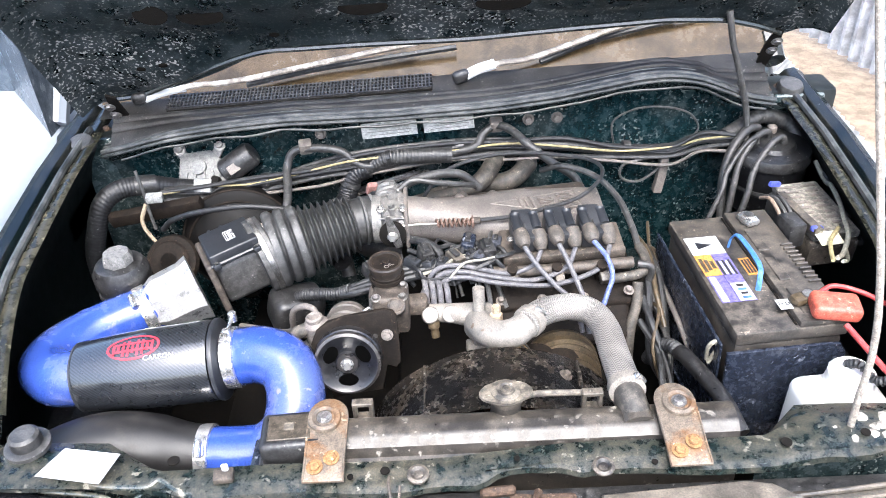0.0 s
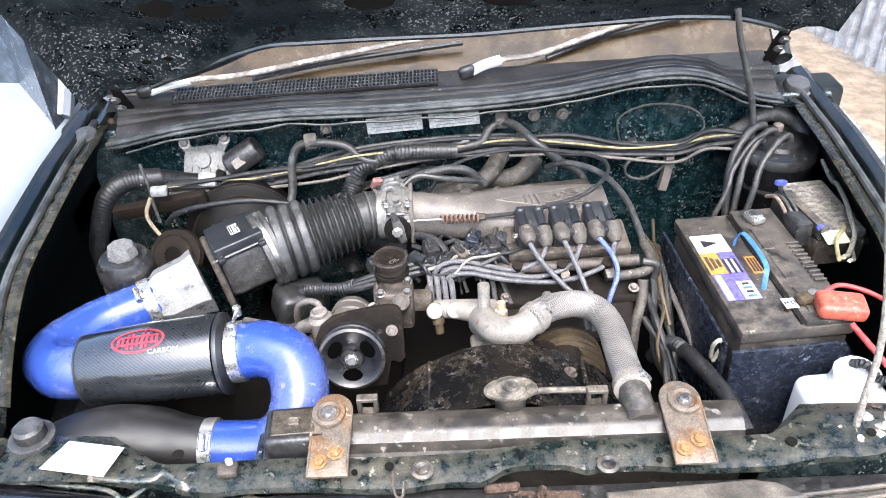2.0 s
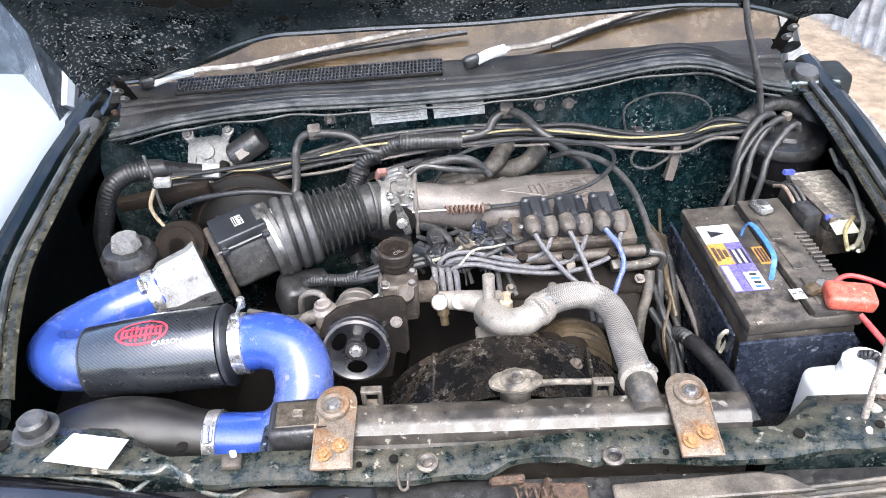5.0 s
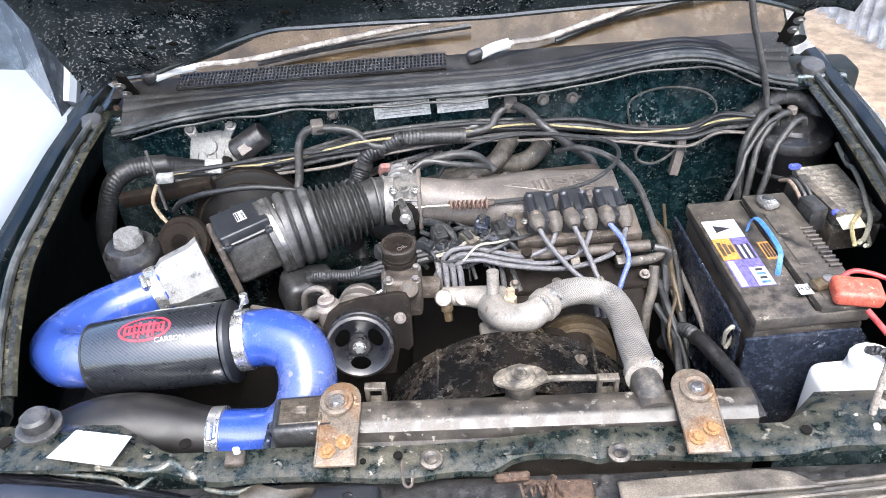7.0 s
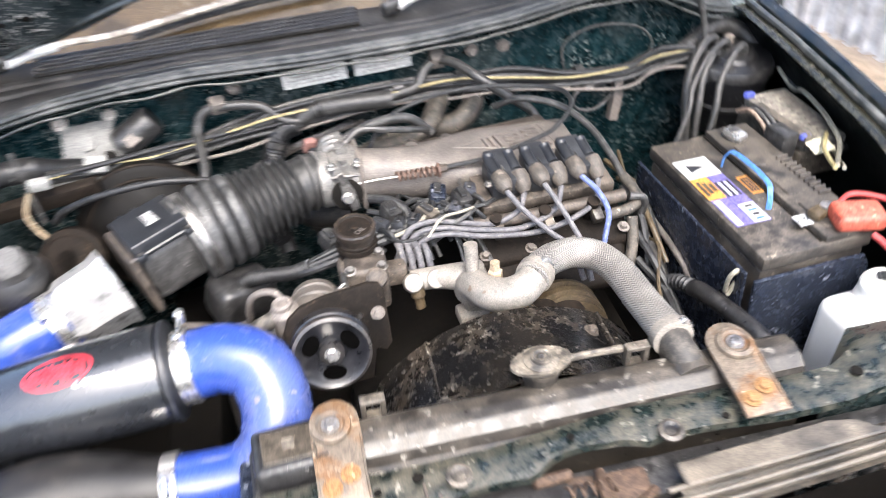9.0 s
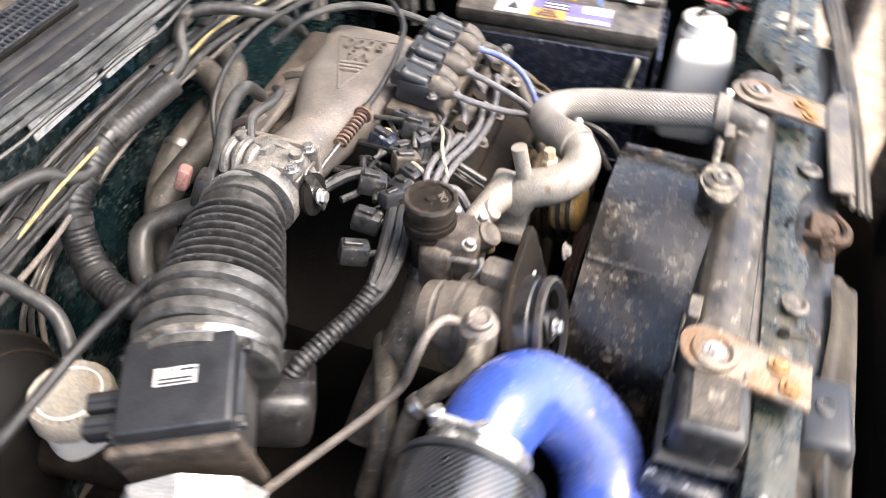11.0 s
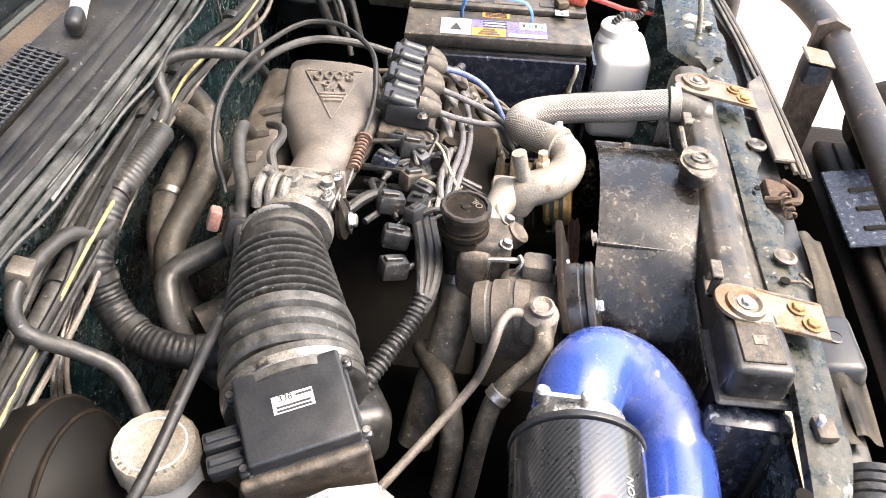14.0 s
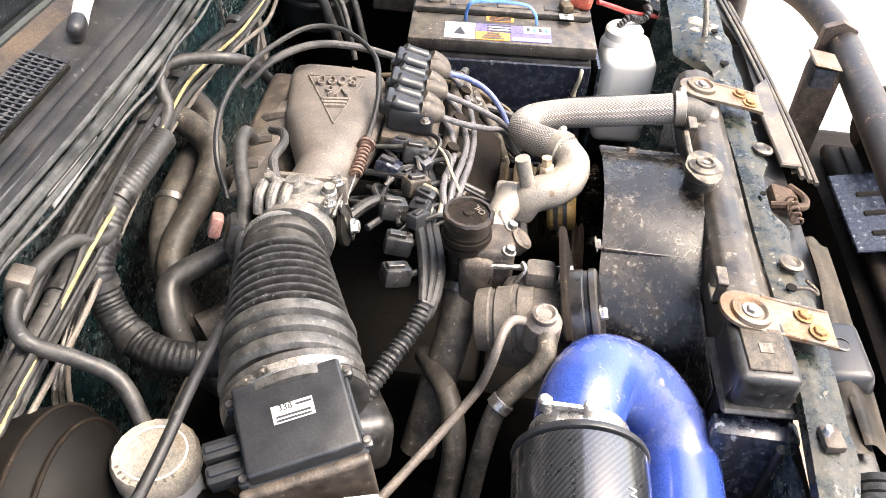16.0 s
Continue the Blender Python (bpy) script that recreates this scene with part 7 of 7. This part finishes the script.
strand("rail_elbow", [(0.276, 0.408, 0.958), (0.282, 0.385, 0.952), (0.280, 0.360, 0.946), (0.262, 0.345, 0.944), (0.215, 0.335, 0.944)], 0.0085, tan_rubber, "dusty tan fuel elbow at the rail end", "pipe", 12)
strand("return_pipe", [(0.262, 0.335, 0.935), (0.258, 0.315, 0.905), (0.245, 0.290, 0.87), (0.24, 0.27, 0.82)], 0.009, tan_rubber, "dusty tan pipe dropping beside the engine", "pipe", 12)
for p, r in (((0.075, 0.165, 0.885), 0.018), ((0.115, 0.17, 0.865), 0.022)):
    solid("belt_cover", lathe([(r, 0), (r + 0.012, 0.006), (r + 0.012, 0.05), (r, 0.056)], p, (0, 1, 0.1), 24), iron, "grimy dark belt cover", "belt cover", "belt covers")

# ---------------------------------------------------------------- in front of the cross panel
front = thing("radiator_grille", (0.2, -0.14, 0.85), "dusty grille surround and headlamp tops ahead of the radiator", "grille")


def nose_point(u, v, xa, xb, y0):
    x = xa + (xb - xa) * u
    bow = 0.05 * ((x - CX) / 0.7) ** 2
    return Vector((x, y0 - 0.034 * v + bow * 0.9 + 0.004 * math.sin(23 * x) * (1 - v), 0.944 + 0.003 * math.sin(math.pi * 2 * v) - 0.012 * v * v + 0.012 * x))


for xa, xb, y0 in ((-0.33, -0.02, -0.112), (0.115, 0.68, -0.128)):
    part("nose_strip", grid(lambda u, v, xa=xa, xb=xb, y0=y0: nose_point(u, v, xa, xb, y0), 40, 14, 0.006), nose_grey, front, "dusty dark plastic nose strip with ridges")
part("folded_edge", sweep([(-0.690, -0.030, 0.955), (-0.646, -0.040, 0.957), (-0.553, -0.054, 0.957), (-0.460, -0.064, 0.957), (-0.436, -0.056, 0.960), (-0.402, -0.075, 0.955), (-0.345, -0.078, 0.956), (-0.285, -0.078, 0.956)], 0.0042, 10, 6), panel_paint, front, "crumpled folded panel edge")
part("lower_fold", sweep([(-0.600, -0.050, 0.942), (-0.518, -0.063, 0.942), (-0.483, -0.080, 0.942), (-0.457, -0.060, 0.944), (-0.425, -0.058, 0.944), (-0.389, -0.084, 0.942), (-0.352, -0.092, 0.942), (-0.325, -0.080, 0.942)], 0.0034, 10, 6), panel_paint, front, "muddy bent lower fold")
part("mud_shelf", grid(lambda u, v: Vector((-0.345 + 0.095 * u, -0.086 - 0.030 * v + 0.004 * math.sin(9 * u), 0.940 + 0.006 * math.sin(5 * u + 3 * v))), 14, 6, 0.004), nose_grey, front)
# nose panel kept near-black, so its shade is in the colour
part("nose_skin", grid(lambda u, v: Vector((-0.76 + 1.46 * u, -0.164 - 0.06 * v + 0.045 * ((-0.69 + 1.40 * u) / 0.7) ** 2, 0.928 - 0.30 * v + 0.012 * (-0.72 + 1.40 * u))), 50, 8, 0.004), grime_shade, front, "dark nose panel with its shade put into the colour")
for k, dy in enumerate((0.000, 0.012, 0.022)):
    part("nose_ridge", sweep([(x, -0.135 - dy + 0.045 * ((x - CX) / 0.7) ** 2, 0.950 - 0.004 * k + 0.012 * x) for x in np.linspace(0.10, 0.66, 12)], 0.0035, 8, 3), nose_grey, front)
part("cover_plate", prism([(0.12, -0.106), (0.30, -0.096), (0.33, -0.102), (0.36, -0.125), (0.12, -0.135)], 0.006, pose(0, 0, 0.957, 0, -0.5, 0), 0.002), nose_grey, front, "dusty grey cover plate")
block = thing("rubber_block", (-0.22, -0.125, 0.90), "black rubber stop block on the nose panel", "stop block")
part("block_body", rbox((0.096, 0.060, 0.050), pose(-0.212, -0.114, 0.926, -6, 0, 2), 0.010, 3, taper=0.86), sensor_black, block)
part("block_dimple", lathe([(0.010, 0), (0.010, 0.0015), (0.0075, 0.002), (0.007, 0.0005), (0, 0.0005)], (-0.208, -0.112, 0.9508), (0, -0.1, 1), 20), black_plastic, block)
clipw = thing("wire_staple", (-0.155, -0.098, 0.95), "bent steel staple hooked over the cross panel", "staple")
part("staple_wire", sweep([(-0.142, -0.070, 0.964), (-0.142, -0.086, 0.966), (-0.138, -0.100, 0.956), (-0.130, -0.100, 0.956), (-0.128, -0.086, 0.966)], 0.0020, 8, 5), dusty_cast, clipw)
latch = thing("bonnet_latch", (0.06, -0.115, 0.90), "rusty bonnet latch with brown hooks", "latch")
bm = rbox((0.055, 0.040, 0.05), pose(0.066, -0.104, 0.918, 12, 0, 0), 0.008, 2)
rbox((0.045, 0.012, 0.020), pose(-0.006, -0.080, 0.936, 20, 0, 3), 0.003, 1, bm)
rbox((0.030, 0.030, 0.004), pose(0.022, -0.096, 0.930, 10, 0, -8), 0.001, 1, bm)
part("latch_plate", bm, rust_dark, latch)
part("latch_hook", sweep([(0.045, -0.085, 0.940), (0.040, -0.105, 0.946), (0.042, -0.125, 0.945), (0.070, -0.132, 0.940), (0.095, -0.118, 0.938)], 0.0055, 8, 6), rust_dark, latch, "rusty hook")
part("latch_spring", sweep([(0.0 + 0.0022 * i, -0.108 + 0.007 * math.cos(i * 1.2), 0.948 + 0.007 * math.sin(i * 1.2)) for i in range(26)], 0.0018, 6, 2), rust_dark, latch)
clip = solid("wire_clip", rbox((0.026, 0.020, 0.010), pose(-0.352, -0.062, 0.970, 0, 0, 6), 0.003, 2), dusty_cast, "dusty yellowed plastic clip on the cross panel", "clip")
solid("clip_tab", rbox((0.009, 0.006, 0.012), pose(-0.350, -0.056, 0.979), 0.002, 1), paper, "white plastic clip tab", "clip")

bull = thing("bull_bar", (0.0, -0.25, 0.3), "dark tubular bull bar in front of the radiator", "bull bar")
part("top_tube", sweep([(-0.72, -0.17, 0.97), (-0.5, -0.20, 0.97), (-0.1, -0.238, 0.97), (0.1, -0.252, 0.97), (0.374, -0.266, 0.97), (0.50, -0.270, 0.97), (0.60, -0.262, 0.97), (0.70, -0.235, 0.97), (0.80, -0.17, 0.965)], 0.0265, 24, 8), bar_black, bull, "dusty brown-black top tube")
for x in (0.50, -0.45):
    up = part("upright", prism([(-0.022, -0.55), (0.022, -0.55), (0.030, -0.05), (0.027, 0.028), (0, 0.040), (-0.027, 0.028), (-0.030, -0.05)], 0.02, pose(x, -0.258 if x > 0 else -0.20, 0.97, 90, 0, 90), 0.004), bar_black, bull, "dark steel upright plate")
    part("tab", rbox((0.055, 0.045, 0.005), pose(x - 0.110, -0.215 if x > 0 else -0.17, 0.985, 8, 0, 0), 0.002, 1), rusty, up, "rusty mounting tab")
    part("tab_block", rbox((0.045, 0.035, 0.035), pose(x - 0.110, -0.215 if x > 0 else -0.17, 0.962), 0.004, 2), grey_blue, up, "blue-grey bracket block")
part("lower_tube", sweep([(-0.6, -0.30, 0.62), (0, -0.32, 0.62), (0.6, -0.30, 0.62)], 0.029, 20, 6), bar_black, bull)
part("side_post", sweep([(0.88, -0.18, 0.30), (0.88, -0.18, 0.7), (0.90, -0.17, 1.0)], 0.03, 18, 5), bar_black, bull)
part("winch_plate", rbox((0.20, 0.11, 0.006), pose(0.26, -0.335, 0.80, -14, 0, 0), 0.002, 1), tray_blue, bull, "dark slotted plate")
# dark strips standing for the shade in the slots
for k in range(3):
    part("plate_slot", rbox((0.012, 0.05, 0.004), pose(0.20 + 0.05 * k, -0.335, 0.8035, -14, 0, 0), 0.002, 1), grime_shade, bull)
nose = thing("corner_bar", (-0.60, -0.10, 0.88), "glossy black corner bar with a ribbed rubber end cap", "bar")
part("bar_tube", sweep([(-0.84, 0.00, 0.912), (-0.674, -0.063, 0.915), (-0.515, -0.093, 0.915), (-0.395, -0.119, 0.915)], 0.034, 24, 8), gloss_black, nose, "glossy black tube")
for k in range(4):
    part("cap_ring", lathe([(0.031, -0.006), (0.0365, -0.004), (0.0365, 0.004), (0.031, 0.006), (0, 0.006)], (-0.405 + 0.011 * k, -0.1168 - 0.0024 * k, 0.915), (1, -0.22, 0), 28), black_plastic, nose, "black ribbed rubber end cap")
bump = thing("front_bumper", (CX, -0.40, 0.43), "dark bumper below the bull bar", "bumper")
part("bumper_beam", rbox((1.34, 0.24, 0.28), pose(CX + 0.02, -0.40, 0.60), 0.04, 3), iron, bump)
part("bumper_step", rbox((1.10, 0.18, 0.03), pose(CX + 0.02, -0.40, 0.755), 0.012, 3), iron, bump, "black ribbed step pad")
for k in range(5):
    part("step_rib", rbox((1.06, 0.008, 0.006), pose(CX + 0.02, -0.46 + 0.03 * k, 0.772), 0.002, 1), iron, bump)
# made-up round shape that fills in for black clutter above the bumper
clutter = thing("dark_clutter", (0.40, -0.40, 0.77), "made-up black round shape filling in dark clutter on the bumper", "lamp")
part("clutter_shell", lathe([(0.03, -0.08), (0.07, -0.05), (0.085, 0.0), (0.085, 0.02), (0.078, 0.024), (0, 0.024)], (0.42, -0.40, 0.86), (0, -1, 0.1), 28), iron, clutter)
part("clutter_foot", rbox((0.03, 0.03, 0.06), pose(0.42, -0.39, 0.79), 0.004, 1), iron, clutter)

# slab ahead of the car; strong sunlight on the ground is in its pale colour
solid("forecourt", rbox((16, 12, 0.03), pose(0.0, -6.6, 0.03), 0.01, 1), mat("sunlit_pale_concrete", (0.72, 0.70, 0.67), 0.85, 0, 0.3, (0.62, 0.58, 0.52), 1.5, 0.2), "concrete forecourt, its sunlight put into the pale colour", "pavement", kind="structure")

# ---------------------------------------------------------------- the white car parked alongside
pc = thing("parked_car", (-1.9, 2.4, 0.0), "white parked car seen beside the open bonnet", "car")
part("body_side", rbox((1.62, 4.0, 0.60), pose(-1.86, 2.40, 0.56), 0.09, 4), white_car, pc)
screen_glass = mat("screen_glass", (0.075, 0.095, 0.12), 0.22, 0, 0.2, (0.16, 0.17, 0.18), 4, 0.01, spec=0.25)
cab = [(-1.09, 1.18), (-1.30, 1.46), (-1.9, 1.56), (-2.5, 1.46), (-2.62, 1.2), (-2.62, 3.9), (-1.09, 3.9)]
part("cabin_glass", prism(cab, 0.46, pose(0, 0, 1.30), 0.12, seg=3), screen_glass, pc, "blue-grey car windows")
part("roof", prism([(-1.22, 1.9), (-2.5, 1.9), (-2.5, 3.8), (-1.22, 3.8)], 0.05, pose(0, 0, 1.345), 0.02, seg=2), white_car, pc, "white roof panel")
for xx in (-1.10, -2.61):
    part("roof_pillar", sweep([(xx, 1.24, 0.85), (xx, 1.5, 1.10), (xx + (-0.1 if xx > -2 else 0.1), 1.95, 1.33)], 0.035, 10, 5), white_car, pc, "white roof pillar")
part("door_mirror", rbox((0.16, 0.10, 0.12), pose(-1.02, 1.62, 0.93), 0.045, 4), white_car, pc, "white door mirror")
for y in (1.05, 3.7):
    part("wheel", lathe([(0.20, -0.10), (0.31, -0.10), (0.33, -0.06), (0.33, 0.06), (0.31, 0.10), (0.20, 0.10)], (-1.16, y, 0.33), (1, 0, 0), 32), rubber, pc, "black tyre")
# wheels of the off-road car
for x in (-0.80, 0.67):
    part("tyre", lathe([(0.20, -0.11), (0.35, -0.11), (0.38, -0.07), (0.38, 0.07), (0.35, 0.11), (0.20, 0.11)], (x, 0.30, 0.38), (1, 0, 0), 36), rubber, car, "black off-road tyre")

# the rest of the off-road car behind the windscreen
side_glass = mat("dark_side_glass", (0.02, 0.024, 0.026), 0.08, 0, 0.2, DUST, 4, 0.01, coat=0.5)
part("cabin_shell", rbox((1.50, 2.75, 0.62), pose(CX, 2.26, 0.78), 0.06, 3), body_paint, car, "dark green cabin body")
part("roof", rbox((1.30, 2.15, 0.05), pose(CX, 2.48, 1.72), 0.022, 3), body_paint, car, "dark green roof")
for s in (-1, 1):
    for y0, y1 in ((1.42, 2.10), (2.16, 2.80), (2.86, 3.50)):
        part("side_window", rbox((0.012, y1 - y0, 0.50), pose(CX + s * 0.675, (y0 + y1) / 2, 1.37, 0, -s * 7, 0), 0.004, 1), side_glass, car, "dark side window")
    for y in (1.38, 2.13, 2.83, 3.53):
        part("roof_pillar", rbox((0.04, 0.05, 0.62), pose(CX + s * 0.672, y, 1.40, 0, -s * 7, 0), 0.01, 2), body_paint, car)
    part("windscreen_pillar", sweep([(CX + s * 0.70, 0.84, 1.10), (CX + s * 0.66, 1.38, 1.54), (CX + s * 0.635, 1.46, 1.70)], 0.026, 10, 4), body_paint, car)
    for y in (1.75, 2.72):
        part("door_handle", rbox((0.02, 0.12, 0.025), pose(CX + s * 0.757, y, 0.98), 0.008, 2), black_plastic, car)
    part("rear_tyre", lathe([(0.20, -0.11), (0.35, -0.11), (0.38, -0.07), (0.38, 0.07), (0.35, 0.11), (0.20, 0.11)], (CX + s * 0.735, 2.85, 0.38), (1, 0, 0), 36), rubber, car, "black off-road tyre")
part("rear_window", rbox((1.20, 0.012, 0.46), pose(CX, 3.57, 1.39, 6, 0, 0), 0.004, 1), side_glass, car, "dark rear window")
